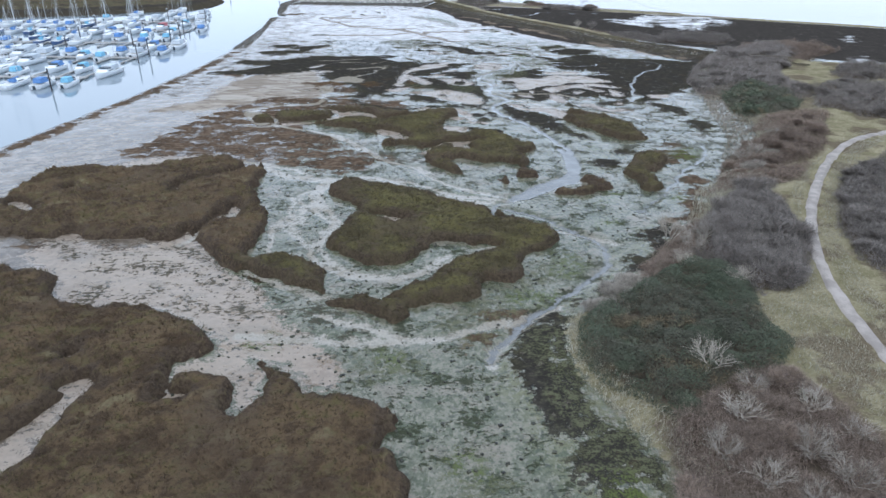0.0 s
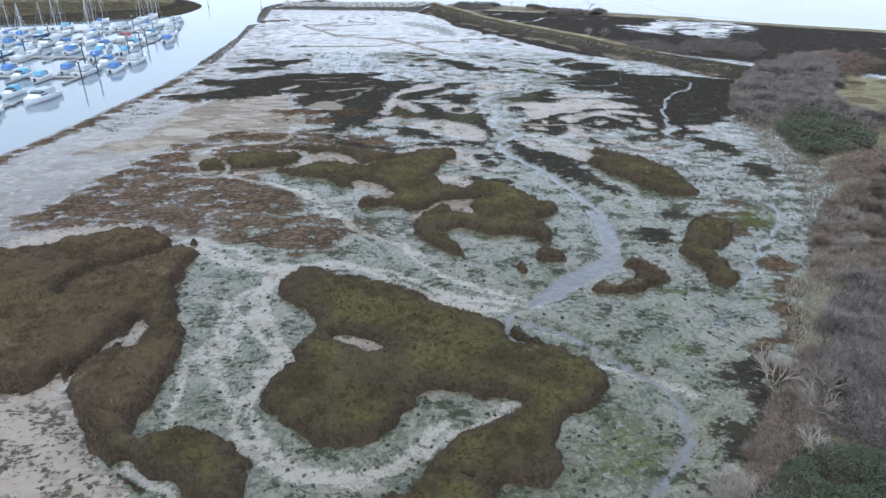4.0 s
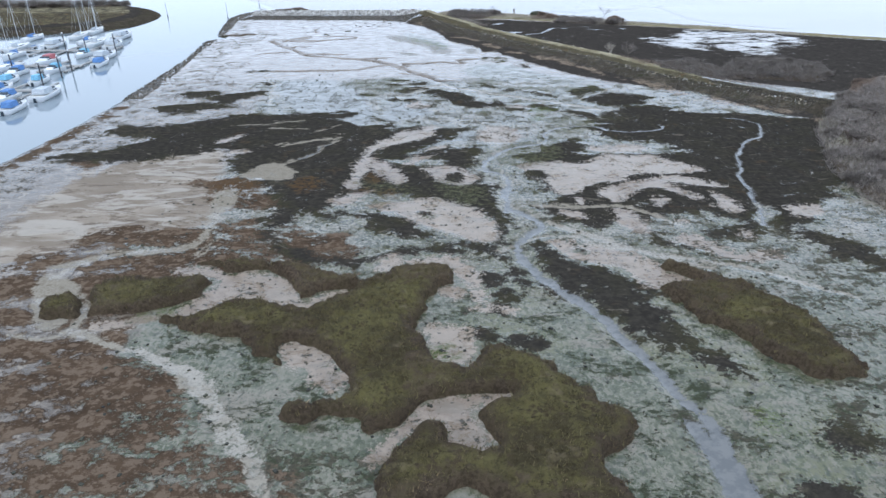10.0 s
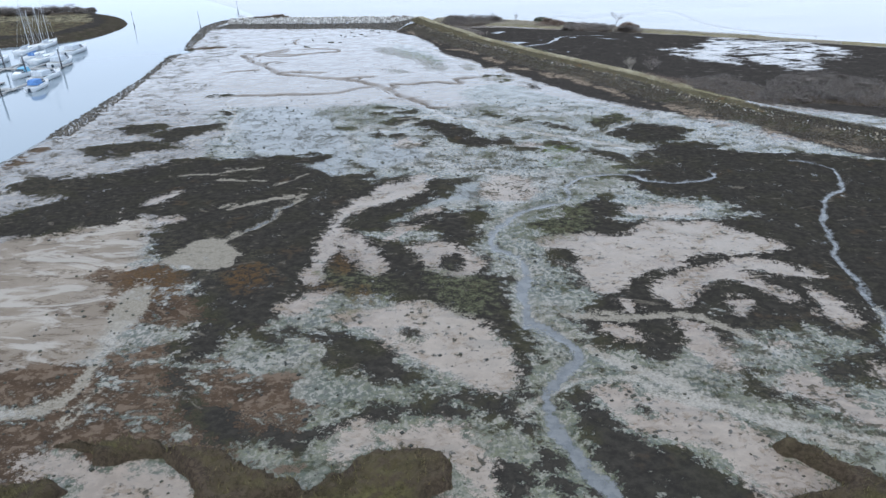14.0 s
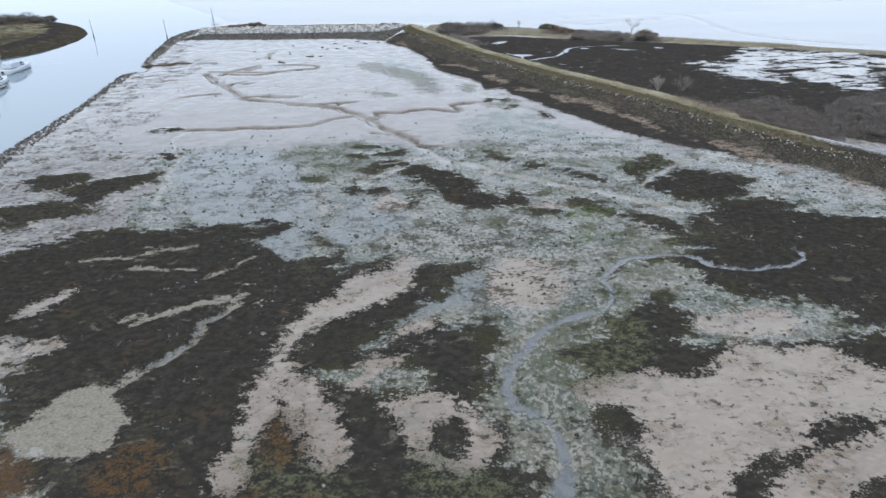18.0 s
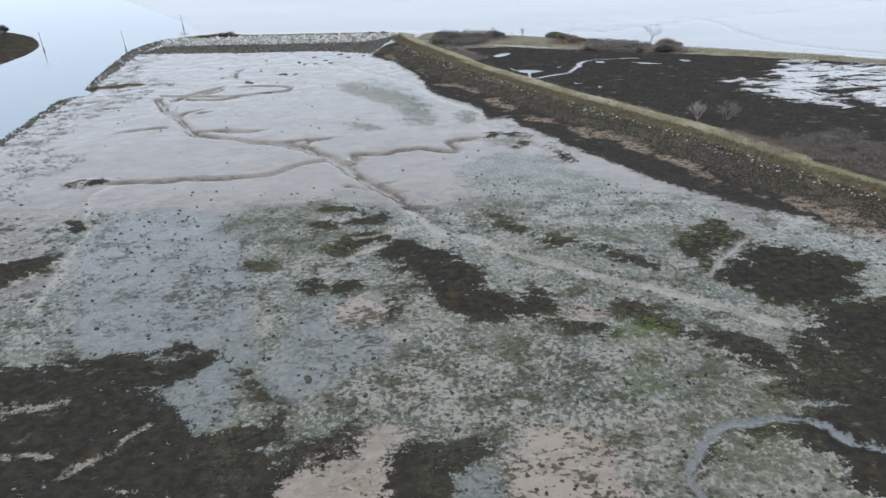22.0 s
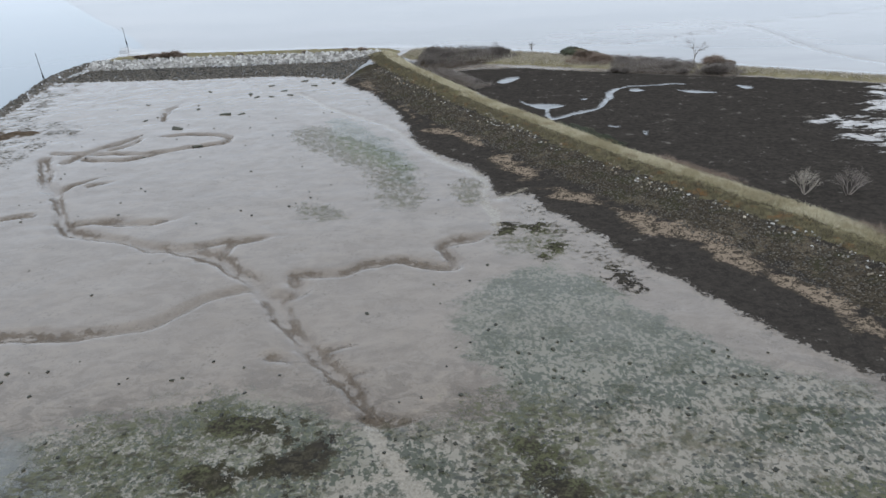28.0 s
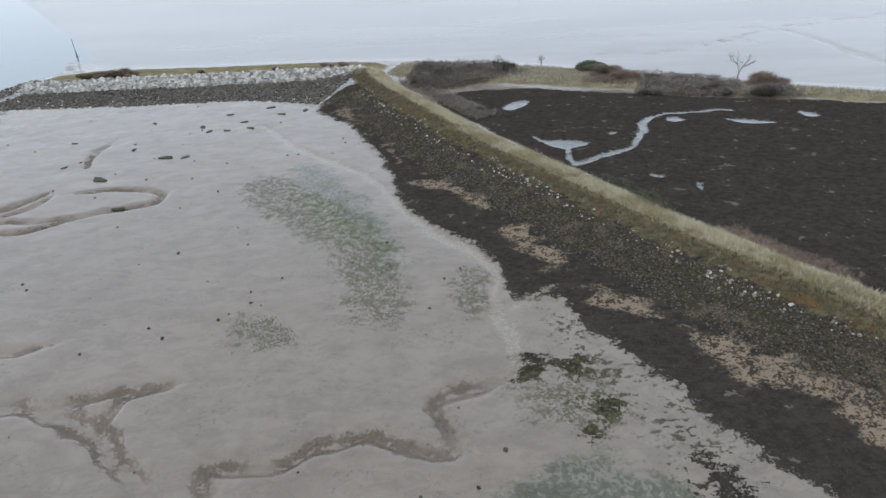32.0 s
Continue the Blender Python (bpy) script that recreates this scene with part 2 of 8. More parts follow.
    pale = n.mix(n.rise(n.add(n.noise(1.5, 4.0, 0.62), n.mul(m5, 0.5)), 0.595, 0.645, 0.0, 0.9), pale, (0.044, 0.042, 0.033))
    p_mask = mask("pan", n.add(n.mul(torn, 0.85), n.mul(g5, 0.6)), 0.25, 0.1, 1.7)
    c = n.mix(p_mask, c, pale)
    fleck = n.mul(mask("fleck", torn, 1.2), n.rise(n.add(n.noise(1.7, 4.0, 0.62, (0.85, 1.2, 1.0)), n.mul(m5, 0.7)), 0.545, 0.585))
    c = n.mix(n.mul(fleck, 0.8), c, n.mix(n.rise(grit, 0.4, 0.6), (0.042, 0.040, 0.033), (0.078, 0.073, 0.056)))
    moss = n.mul(mask("moss", n.mul(torn, 1.6), 1.4, 0.4), n.rise(n.add(n.mul(g5, 1.5), fine), 0.45, 0.56, 0.0, 0.8))
    c = n.mix(moss, c, n.mix(n.rise(fine, 0.4, 0.65), (0.064, 0.072, 0.042), (0.112, 0.118, 0.074)))
    lush = n.mul(mask("lush", torn, 1.2, 0.4), n.rise(n.add(n.mul(g5, 0.9), fine), 0.44, 0.56))
    c = n.mix(lush, c, n.mix(n.rise(grit, 0.4, 0.6), (0.058, 0.076, 0.026), (0.096, 0.116, 0.046)))
    rusty = n.mul(mask("rust", torn, 1.2, 0.3), n.rise(n.add(n.mul(g5, 0.8), fine), 0.42, 0.56, 0.0, 0.9))
    c = n.mix(rusty, c, n.mix(n.rise(grit, 0.4, 0.6), (0.052, 0.036, 0.022), (0.105, 0.067, 0.036)))
    # shallow pools: the sky's reflection painted in as a pale colour
    pool_glare = mask("pool_glare", n.add(n.mul(torn, 1.2), n.mul(n.add(n.noise(0.17, 6.0, 0.72, (0.6, 1.25, 1.0), None, 0.8), -0.5), 30.0)), 0.8, -2.0, 2.5)
    c = n.mix(pool_glare, c, n.mix(n.rise(fine, 0.4, 0.6), (0.26, 0.252, 0.245), (0.40, 0.392, 0.385)))
    r_mask = n.mul(mask("rill", n.mul(slight, 1.3), 0.22, 0.0), n.rise(n.field("open"), 0.0, 10.0, 1.0, 0.95))
    runnel = n.mix(n.rise(grit, 0.35, 0.65), (0.200, 0.186, 0.158), (0.300, 0.280, 0.245))
    runnel = n.mix(n.rise(n.field("open"), 0.0, 5.0, 0.4, 0.0), runnel, (0.33, 0.32, 0.292))
    c = n.mix(n.mul(r_mask, n.rise(fine, 0.3, 0.5, 0.5, 1.0)), c, runnel)
    # gullies: shade of the banks painted as a dark broken band, mud-coloured bed
    g_mask = mask("gully", slight, 0.45, 0.15)
    g_edge = n.add(n.field("gully"), n.mul(slight, 1.2))
    flank_shade = n.mul(n.rise(g_edge, -0.55, -0.12), n.rise(g_edge, 0.02, 0.22, 1.0, 0.0))
    flank_shade = n.mul(flank_shade, n.mul(n.rise(n.noise(0.16, 3.0), 0.38, 0.58, 0.12, 1.0), n.rise(grit, 0.3, 0.5, 0.45, 1.0)))
    c = n.mix(n.mul(flank_shade, 0.3), c, n.mix(n.rise(grit, 0.4, 0.6), (0.058, 0.047, 0.038), (0.098, 0.082, 0.067)))
    c = n.mix(n.mul(n.rise(g_edge, -0.05, 0.35), 0.6), c, n.mix(n.rise(fine, 0.4, 0.6), (0.16, 0.138, 0.118), (0.225, 0.198, 0.174)))
    # tidal flat
    flat = n.mix(n.rise(n.noise(0.02, 5.0, 0.6, (0.5, 1.4, 1.0)), 0.4, 0.6), (0.215, 0.222, 0.235), (0.265, 0.272, 0.284))
    flat = n.mix(n.mul(g_mask, 0.6), flat, (0.22, 0.215, 0.21))
    flat_mask = mask("flat", n.mul(torn, 1.0), 2.0)
    c = n.mix(flat_mask, c, flat)
    # weedy stones and the dike's foot
    weave = n.noise(2.6, 5.0, 0.72)
    stones = n.mix(n.rise(weave, 0.36, 0.62), (0.026, 0.024, 0.021), (0.068, 0.060, 0.048))
    stones = n.mix(n.rise(mid, 0.5, 0.62, 0.0, 0.6), stones, (0.042, 0.045, 0.028))
    stones = n.mix(n.rise(n.add(n.noise(0.38, 5.0, 0.65), n.mul(g5, 0.35)), 0.56, 0.61, 0.0, 0.4), stones, n.mix(n.rise(grit, 0.4, 0.6), (0.095, 0.078, 0.058), (0.205, 0.175, 0.138)))
    stones = n.mix(n.rise(n.noise(7.0, 3.0), 0.60, 0.68, 0.0, 0.7), stones, (0.175, 0.155, 0.125))
    c = n.mix(mask("rubble", n.add(torn, n.mul(m5, 4.0)), 0.3), c, stones)
    pink = n.mix(n.rise(n.add(fine, n.mul(g5, 0.9)), 0.47, 0.57), (0.235, 0.195, 0.158), (0.052, 0.046, 0.039))
    c = n.mix(mask("shingle", n.add(torn, n.mul(m5, 7.0)), 0.5), c, pink)
    straw = n.mix(n.rise(mid, 0.35, 0.65), (0.165, 0.155, 0.098), (0.275, 0.256, 0.182))
    straw = n.mix(n.rise(n.noise(2.2, 4.0, 0.65, (1, 2.2, 1)), 0.48, 0.62, 0.0, 0.7), straw, (0.13, 0.115, 0.068))
    straw = n.mix(n.rise(grit, 0.55, 0.7, 0.0, 0.5), straw, (0.46, 0.425, 0.335))
    slope = n.mix(n.rise(fine, 0.38, 0.62), (0.078, 0.073, 0.046), (0.145, 0.134, 0.086))
    slope = n.mix(n.rise(n.add(n.noise(0.5, 4.0), n.mul(g5, 0.4)), 0.56, 0.64, 0.0, 0.7), slope, (0.150, 0.085, 0.042))
    slope = n.mix(n.rise(grit, 0.58, 0.7, 0.0, 0.6), slope, (0.24, 0.205, 0.13))
    straw = n.mix(n.rise(n.add(n.field("crest"), n.mul(torn, 0.5)), 0.5, 1.5), straw, slope)
    heathy = n.add(n.noise(0.11, 4.0, 0.6), n.mul(f5, 0.25))
    straw = n.mix(n.mul(n.rise(n.field("land"), 0.5, 4.0), n.rise(heathy, 0.50, 0.58, 0.0, 0.8)), straw, n.mix(n.rise(grit, 0.4, 0.6), (0.075, 0.06, 0.048), (0.15, 0.125, 0.095)))
    grass_mask = mask("grass", n.mul(torn, 0.5), 0.3)
    c = n.mix(grass_mask, c, straw)
    c = n.mix(mask("litter", n.mul(torn, 0.4), 0.6), c, n.mix(n.rise(fine, 0.4, 0.6), (0.062, 0.052, 0.042), (0.11, 0.092, 0.072)))
    # wet
    wet = n.rise(n.add(n.field("wet"), n.mul(slight, 1.1)), -0.15, 0.1)
    c = n.mix(wet, c, n.mix(n.rise(fine, 0.4, 0.6), (0.062, 0.067, 0.070), (0.105, 0.108, 0.108)))
    rough = n.rise(n.add(mid, n.mul(grit, 0.4)), 0.55, 0.85, 0.11, 0.26)
    veg = n.maths("MAXIMUM", n.maths("MAXIMUM", n.mul(d_mask, n.mul(one(p_mask), one(pool_glare))), grass_mask), n.mul(b_mask, one(p_mask)))
    veg = n.maths("MAXIMUM", veg, n.mul(n.mul(clump, a_mask), 0.8))
    veg = n.maths("MAXIMUM", veg, n.maths("MAXIMUM", flank_shade, n.maths("MAXIMUM", n.mul(moss, 0.8), n.mul(fleck, 0.8))))
    veg = n.maths("MAXIMUM", veg, mask("litter", slight, 0.5))
    dry = n.maths("MAXIMUM", veg, n.mul(p_mask, 0.35))
    rough = n.maths("MAXIMUM", rough, n.mul(dry, 0.95))
    glaze = n.mul(film_mask, one(n.maths("MAXIMUM", veg, p_mask)))
    rough = n.add(n.mul(rough, one(glaze)), n.mul(glaze, 0.13))
    rough = n.maths("MAXIMUM", rough, n.mul(sand_mask, 0.6))
    rough = n.add(n.mul(rough, one(wet)), n.mul(wet, 0.04))
    rough = n.add(n.mul(rough, one(flat_mask)), n.mul(flat_mask, 0.18))
    shine = n.mul(n.mul(one(n.mul(veg, one(wet))), one(n.maths("MAXIMUM", n.mul(n.mul(a_mask, busy), 0.3), n.mul(n.mul(loose, one(a_mask)), 0.45)))), 0.66)
    shine = n.maths("MAXIMUM", n.mul(shine, one(n.mul(sand_mask, 0.65))), n.maths("MAXIMUM", n.mul(glaze, 0.9), wet))
    bump = n.add(n.mul(n.add(n.mul(fine, 0.7), n.mul(grit, 0.55)), n.rise(veg, 0.0, 1.0, 0.4, 1.0)), n.mul(veg, n.mul(n.noise(9.0, 3.0), 0.9)))
    bump = n.add(bump, n.mul(n.rise(n.field("calm"), 0.0, 10.0), n.mul(streak, 0.4)))
    bump = n.mul(bump, n.add(veg, n.mul(one(veg), n.rise(n.field("calm"), 0.0, 10.0, 0.6, 0.32))))
    bump = n.mul(bump, one(n.mul(glaze, 0.6)))
    bump = n.mul(bump, n.mul(one(n.mul(wet, 0.97)), one(n.mul(flat_mask, 0.9))))
    tone = n.tree.nodes.new("ShaderNodeMix")
    tone.data_type, tone.blend_type = "RGBA", "MULTIPLY"
    tone.inputs[0].default_value = 1.0
    n.put(tone.inputs[6], c), n.put(tone.inputs[7], (0.93, 0.87, 0.785))
    return n.finish(tone.outputs[2], rough, bump, 0.55, 0.10, Specular_IOR_Level=shine)


def turf(name, a, b, c):
    n = Nodes(name)
    big, mid, fine, grit = n.noise(0.16, 4.0, 0.6), n.noise(0.7, 5.0, 0.65), n.noise(3.2, 5.0, 0.7), n.noise(14.0, 3.0, 0.7)
    colour = n.mix(n.rise(n.add(big, n.mul(n.add(mid, -0.5), 0.8)), 0.36, 0.62), a, b)
    colour = n.mix(n.rise(n.add(mid, n.mul(n.add(fine, -0.5), 0.5)), 0.5, 0.66, 0.0, 0.8), colour, c)
    colour = n.mix(n.rise(fine, 0.5, 0.66, 0.0, 0.65), colour, tuple(x * 0.4 for x in a))
    colour = n.mix(n.rise(n.noise(0.35, 4.0, 0.6), 0.6, 0.72, 0.0, 0.6), colour, (0.19, 0.155, 0.09))
    colour = n.mix(n.rise(grit, 0.55, 0.7, 0.0, 0.35), colour, tuple(min(1, x * 1.9) for x in b))
    brow = n.add(n.field("edge"), n.mul(n.add(mid, -0.5), 4.0))
    colour = n.mix(n.rise(brow, 0.3, 1.7, 0.8, 0.0), colour, n.mix(n.rise(fine, 0.4, 0.6), (0.040, 0.029, 0.021), (0.088, 0.064, 0.044)))
    worn = n.add(n.noise(0.09, 3.0), n.mul(n.add(mid, -0.5), 0.4))
    colour = n.mix(n.rise(worn, 0.53, 0.63, 0.0, 0.5), colour, n.mix(n.rise(fine, 0.4, 0.6), (0.062, 0.043, 0.030), (0.112, 0.082, 0.056)))
    return n.finish(colour, 0.95, n.add(fine, n.mul(grit, 0.6)), 1.0, 0.2, Specular_IOR_Level=0.12)


MUD = marsh_ground()
TURF_OLIVE = turf("olive_turf", (0.054, 0.043, 0.022), (0.112, 0.097, 0.038), (0.046, 0.031, 0.021))
TURF_BROWN = turf("brown_turf", (0.060, 0.040, 0.024), (0.120, 0.082, 0.046), (0.094, 0.080, 0.032))


def sea_surface():
    n = Nodes("estuary_water")
    ripple = n.add(n.noise(0.8, 3.0), n.mul(n.noise(0.12, 2.0), 2.0))
    return n.finish((0.19, 0.225, 0.245), 0.06, ripple, 0.06, 0.1, IOR=1.33)


WATER = sea_surface()


def leafy(name, a, b, rough=0.8, c=None):
    n = Nodes(name)
    colour = n.mix(n.island(), a, b)
    if c:
        spread = n.add(n.noise(0.14, 4.0, 0.6), n.mul(n.add(n.noise(0.8, 3.0), -0.5), 0.5))
        colour = n.mix(n.rise(spread, 0.46, 0.58, 0.0, 0.8), colour, n.mix(n.island(), tuple(x * 0.35 for x in c), c))
        colour = n.mix(n.rise(n.noise(0.3, 3.0, 0.6), 0.60, 0.68, 0.0, 0.7), colour, n.mix(n.island(), (0.09, 0.058, 0.030), (0.31, 0.22, 0.125)))
    colour = n.mix(n.rise(n.chance(), 0.0, 1.0, 0.0, 0.45), colour, tuple(x * 0.6 for x in a))
    return n.finish(colour, rough, Specular_IOR_Level=0.2)


BRAMBLE = leafy("bramble_leaf", (0.045, 0.055, 0.034), (0.135, 0.148, 0.096), 0.8, (0.145, 0.130, 0.095))
TWIG_GREY = leafy("grey_twigs", (0.075, 0.064, 0.056), (0.35, 0.305, 0.268))
TWIG_BROWN = leafy("brown_twigs", (0.078, 0.055, 0.042), (0.37, 0.285, 0.222))
TWIG_PALE = leafy("pale_twigs", (0.23, 0.20, 0.165), (0.48, 0.43, 0.36))
DRY_GRASS = leafy("dry_grass", (0.24, 0.22, 0.155), (0.64, 0.595, 0.48))
SCRUB_GRASS = leafy("dead_undergrowth", (0.10, 0.08, 0.062), (0.33, 0.27, 0.20))
CREST_GRASS = leafy("bleached_grass", (0.40, 0.355, 0.235), (0.86, 0.79, 0.60), 0.8, (0.58, 0.50, 0.31))
BANK_GRASS = leafy("faded_grass", (0.24, 0.21, 0.165), (0.60, 0.55, 0.46))
SLOPE_GRASS = leafy("slope_grass", (0.07, 0.063, 0.043), (0.21, 0.18, 0.122))
OLIVE_SWARD = leafy("olive_sward", (0.040, 0.033, 0.017), (0.188, 0.158, 0.068), 0.8, (0.150, 0.116, 0.058))
BROWN_SWARD = leafy("brown_sward", (0.042, 0.028, 0.018), (0.185, 0.125, 0.072), 0.8, (0.150, 0.130, 0.052))
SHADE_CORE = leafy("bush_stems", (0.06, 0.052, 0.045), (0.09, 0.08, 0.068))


def stone(name, a, b):
    n = Nodes(name)
    g = n.noise(5.0, 4.0)
    colour = n.mix(n.chance(), a, b)
    colour = n.mix(n.rise(g, 0.55, 0.7, 0.0, 0.5), colour, tuple(x * 0.45 for x in a))
    return n.finish(colour, 0.85, g, 0.5, 0.05)


ROCK_PALE = stone("pale_limestone", (0.27, 0.255, 0.23), (0.60, 0.58, 0.54))
ROCK_RUST = stone("rusty_stone", (0.20, 0.13, 0.07), (0.50, 0.44, 0.34))
ROCK_DARK = stone("weedy_stone", (0.09, 0.08, 0.065), (0.28, 0.235, 0.17))


def gravel():
    n = Nodes("gravel_path")
    m, g = n.noise(0.6, 3.0), n.noise(14.0, 4.0)
    return n.finish(n.mix(n.rise(n.add(m, n.mul(g, 0.5)), 0.6, 0.95), (0.22, 0.188, 0.163), (0.33, 0.287, 0.25)), 0.9, g, 0.4, 0.03)


GRAVEL = gravel()

# ---- fields over the plan: signed distances in metres, inside positive ----
FAR = 12.0


def stretched(lo, hi, step, low, high, growth):
    """Even steps from lo to hi, growing outwards to low and high."""
    line = list(np.arange(lo, hi + step / 2, step))
    s, v = step, line[-1]
    while v < high:
        s *= growth
        v += s
        line.append(v)
    s, v, front = step, lo, []
    while v > low:
        s *= growth
        v -= s
        front.append(v)
    return np.array(front[::-1] + line)


GX = stretched(-93, 93, 0.42, -3600, 3600, 1.045)
GY = stretched(27, 346, 0.42, -600, 4200, 1.07)


def rounded(points, closed=True, times=2):
    """Corner-cutting: a smooth outline through the plan's corners."""
    p = np.array(points, float)
    for _ in range(times):
        q = np.roll(p, -1, 0) if closed else p[1:]
        a = p if closed else p[:-1]
        cut = np.stack([0.75 * a + 0.25 * q, 0.25 * a + 0.75 * q], 1).reshape(-1, 2)
        p = cut if closed else np.vstack([p[:1], cut, p[-1:]])
    return p


def away(p, x, y, closed=True):
    """Distance to an outline, and whether a place is inside it."""
    best, inside = np.full(x.shape, 1e9), np.zeros(x.shape, bool)
    n = len(p)
    for i in range(n if closed else n - 1):
        (ax, ay), (bx, by) = p[i], p[(i + 1) % n]
        dx, dy = bx - ax, by - ay
        t = np.clip(((x - ax) * dx + (y - ay) * dy) / max(dx * dx + dy * dy, 1e-9), 0, 1)
        best = np.minimum(best, (x - ax - t * dx) ** 2 + (y - ay - t * dy) ** 2)
        if closed and ay != by:
            inside ^= ((ay > y) != (by > y)) & (x < ax + (y - ay) / (by - ay) * dx)
    return np.sqrt(best), inside


def lattice(x, y, size, seed):
    """Smooth value noise, 0 to 1, with cells of that size."""
    u, v = x / size, y / size
    i, j = np.floor(u).astype(np.int64), np.floor(v).astype(np.int64)
    a, b = u - i, v - j
    a, b = a * a * (3 - 2 * a), b * b * (3 - 2 * b)

    def at(p, q):
        h = (p * 374761393 + q * 668265263 + seed * 982451653) & 0xFFFFFFFF
        h = ((h ^ (h >> 13)) * 1274126177) & 0xFFFFFFFF
        return ((h ^ (h >> 16)) & 0xFFFF) / 65535.0

    return (at(i, j) * (1 - a) + at(i + 1, j) * a) * (1 - b) + (at(i, j + 1) * (1 - a) + at(i + 1, j + 1) * a) * b


# metres by which outlines wander
WANDER = {"fleck": 1.2, "pan": 0.8, "dark": 0.8, "spot": 0.3, "algae": 1.5, "film": 1.2, "sand": 1.5, "rust": 0.6, "lush": 0.5, "pool_glare": 1.0, "lens": 0.8, "brown": 1.5, "moss": 1.0, "wet": 0.3, "turf": 0.3, "sedge": 0.6}


def wandered(x, y, far):
    """Places shifted by smooth noise, so that outlines wander."""
    dx = (lattice(x, y, 6.0, 41) - 0.5) * 1.6 + (lattice(x, y, 2.1, 42) - 0.5) * 1.0
    dy = (lattice(x, y, 6.0, 43) - 0.5) * 1.6 + (lattice(x, y, 2.1, 44) - 0.5) * 1.0
    return x + far * dx, y + far * dy


class Plan:
    """Fields on a grid of places."""

    def __init__(self, gx, gy):
        self.gx, self.gy, self.f = gx, gy, {}

    def get(self, name):
        if name not in self.f:
            self.f[name] = np.full((len(self.gy), len(self.gx)), -FAR)
        return self.f[name]

    def window(self, p, margin):
        i0, i1 = np.searchsorted(self.gx, (p[:, 0].min() - margin, p[:, 0].max() + margin))
        j0, j1 = np.searchsorted(self.gy, (p[:, 1].min() - margin, p[:, 1].max() + margin))
        x, y = np.meshgrid(self.gx[i0:i1], self.gy[j0:j1])
        return (slice(j0, j1), slice(i0, i1)), x, y

    def area(self, name, points, soft=True, margin=FAR):
        p = rounded(points) if soft else np.array(points, float)
        w, x, y = self.window(p, margin)
        if not x.size:
            return
        d, inside = away(p, *wandered(x, y, WANDER.get(name, 0.3)))
        field = self.get(name)
        field[w] = np.maximum(field[w], np.clip(np.where(inside, d, -d), -FAR, 200))

    def line(self, name, points, width):
        p = rounded(points, False)
        w, x, y = self.window(p, FAR)
        if not x.size:
            return
        d, _ = away(p, *wandered(x, y, 0.75), False)
        wide = width * (0.6 + 0.8 * lattice(x, y, 3.5, 45))
        taper = 0.8 * (1 - smooth(np.hypot(x - p[-1, 0], y - p[-1, 1]), 0, 6)) if name == "gully" else 0
        field = self.get(name)
        field[w] = np.maximum(field[w], np.maximum(wide / 2 - d - taper, -FAR))


def smooth(v, lo, hi):
    t = np.clip((v - lo) / (hi - lo), 0, 1)
    return t * t * (3 - 2 * t)


AREAS, LINES, ISLANDS = [], [], {}


def area(name, *points):
    AREAS.append((name, points))


def line(name, width, *points):
    LINES.append((name, width, points))


def island(name, *points):
    ISLANDS.setdefault(name, []).append(points)


# ---- plan of the marsh: outlines in metres ----
island("south", (-67.7, 64.2), (-47.6, 64.4), (-43.5, 61.6), (-42.5, 58.2), (-39.9, 56.3), (-35, 57), (-29.2, 55.7), (-25.3, 53.2), (-21.2, 50.9), (-22.1, 48.5), (-24.3, 47.4), (-24.4, 45.6), (-24.2, 43.4), (-23.6, 44.4), (-21.8, 44.9), (-19.1, 44.3), (-18, 43.6), (-17.9, 42.5), (-18.4, 41.3), (-17.2, 39.5), (-16.1, 40.4), (-15.4, 41.8), (-15.9, 43.6), (-16.3, 45.6), (-18.2, 47.2), (-17.9, 47.8), (-15.8, 46.4), (-14, 45.4), (-12.7, 43.6), (-11, 42.6), (-9, 42), (-6.7, 42), (-5.2, 41.4), (-4.1, 40), (-4.6, 38.5), (-4.7, 37.2), (-3.2, 35.2), (-1.8, 33), (-1.6, 27.4), (-41.5, 26.6))
island("west", (-83.7, 97.3), (-55.7, 98.5), (-51, 99.3), (-46.9, 103.2), (-42.5, 103.9), (-41.3, 106.6), (-38.2, 105), (-35, 102.7), (-31.1, 101.2), (-30.1, 99.8), (-29.9, 94.3), (-29.1, 89.7), (-27.4, 85.6), (-27.1, 83.3), (-25.6, 82.5), (-24.3, 79.6), (-24.5, 76.8), (-24.4, 74.3), (-23.9, 72.6), (-24.5, 69.8), (-24.3, 67.7), (-22.7, 63.7), (-25.8, 64.3), (-26.9, 65.7), (-28, 67.1), (-30.8, 68.8), (-32.3, 71.4), (-33.8, 73.2), (-39.4, 73.1), (-61, 72.5))
island("heart", (-31.3, 70.4), (-27.4, 69), (-23.2, 67.4), (-20.2, 68.8), (-15.6, 66.4), (-14, 63.7), (-14.1, 60.9), (-11.8, 59), (-8.8, 59.2), (-6.5, 60.1), (-3.5, 62.1), (0.2, 64.1), (3.4, 62.9), (2.8, 59.8), (-0.4, 59.1), (-3.6, 57.9), (-4.8, 55.4), (-6, 54.7), (-8.5, 56.8), (-12.1, 57.1), (-15.6, 59.9), (-20.4, 62), (-25.6, 63.4), (-29.9, 67.4))
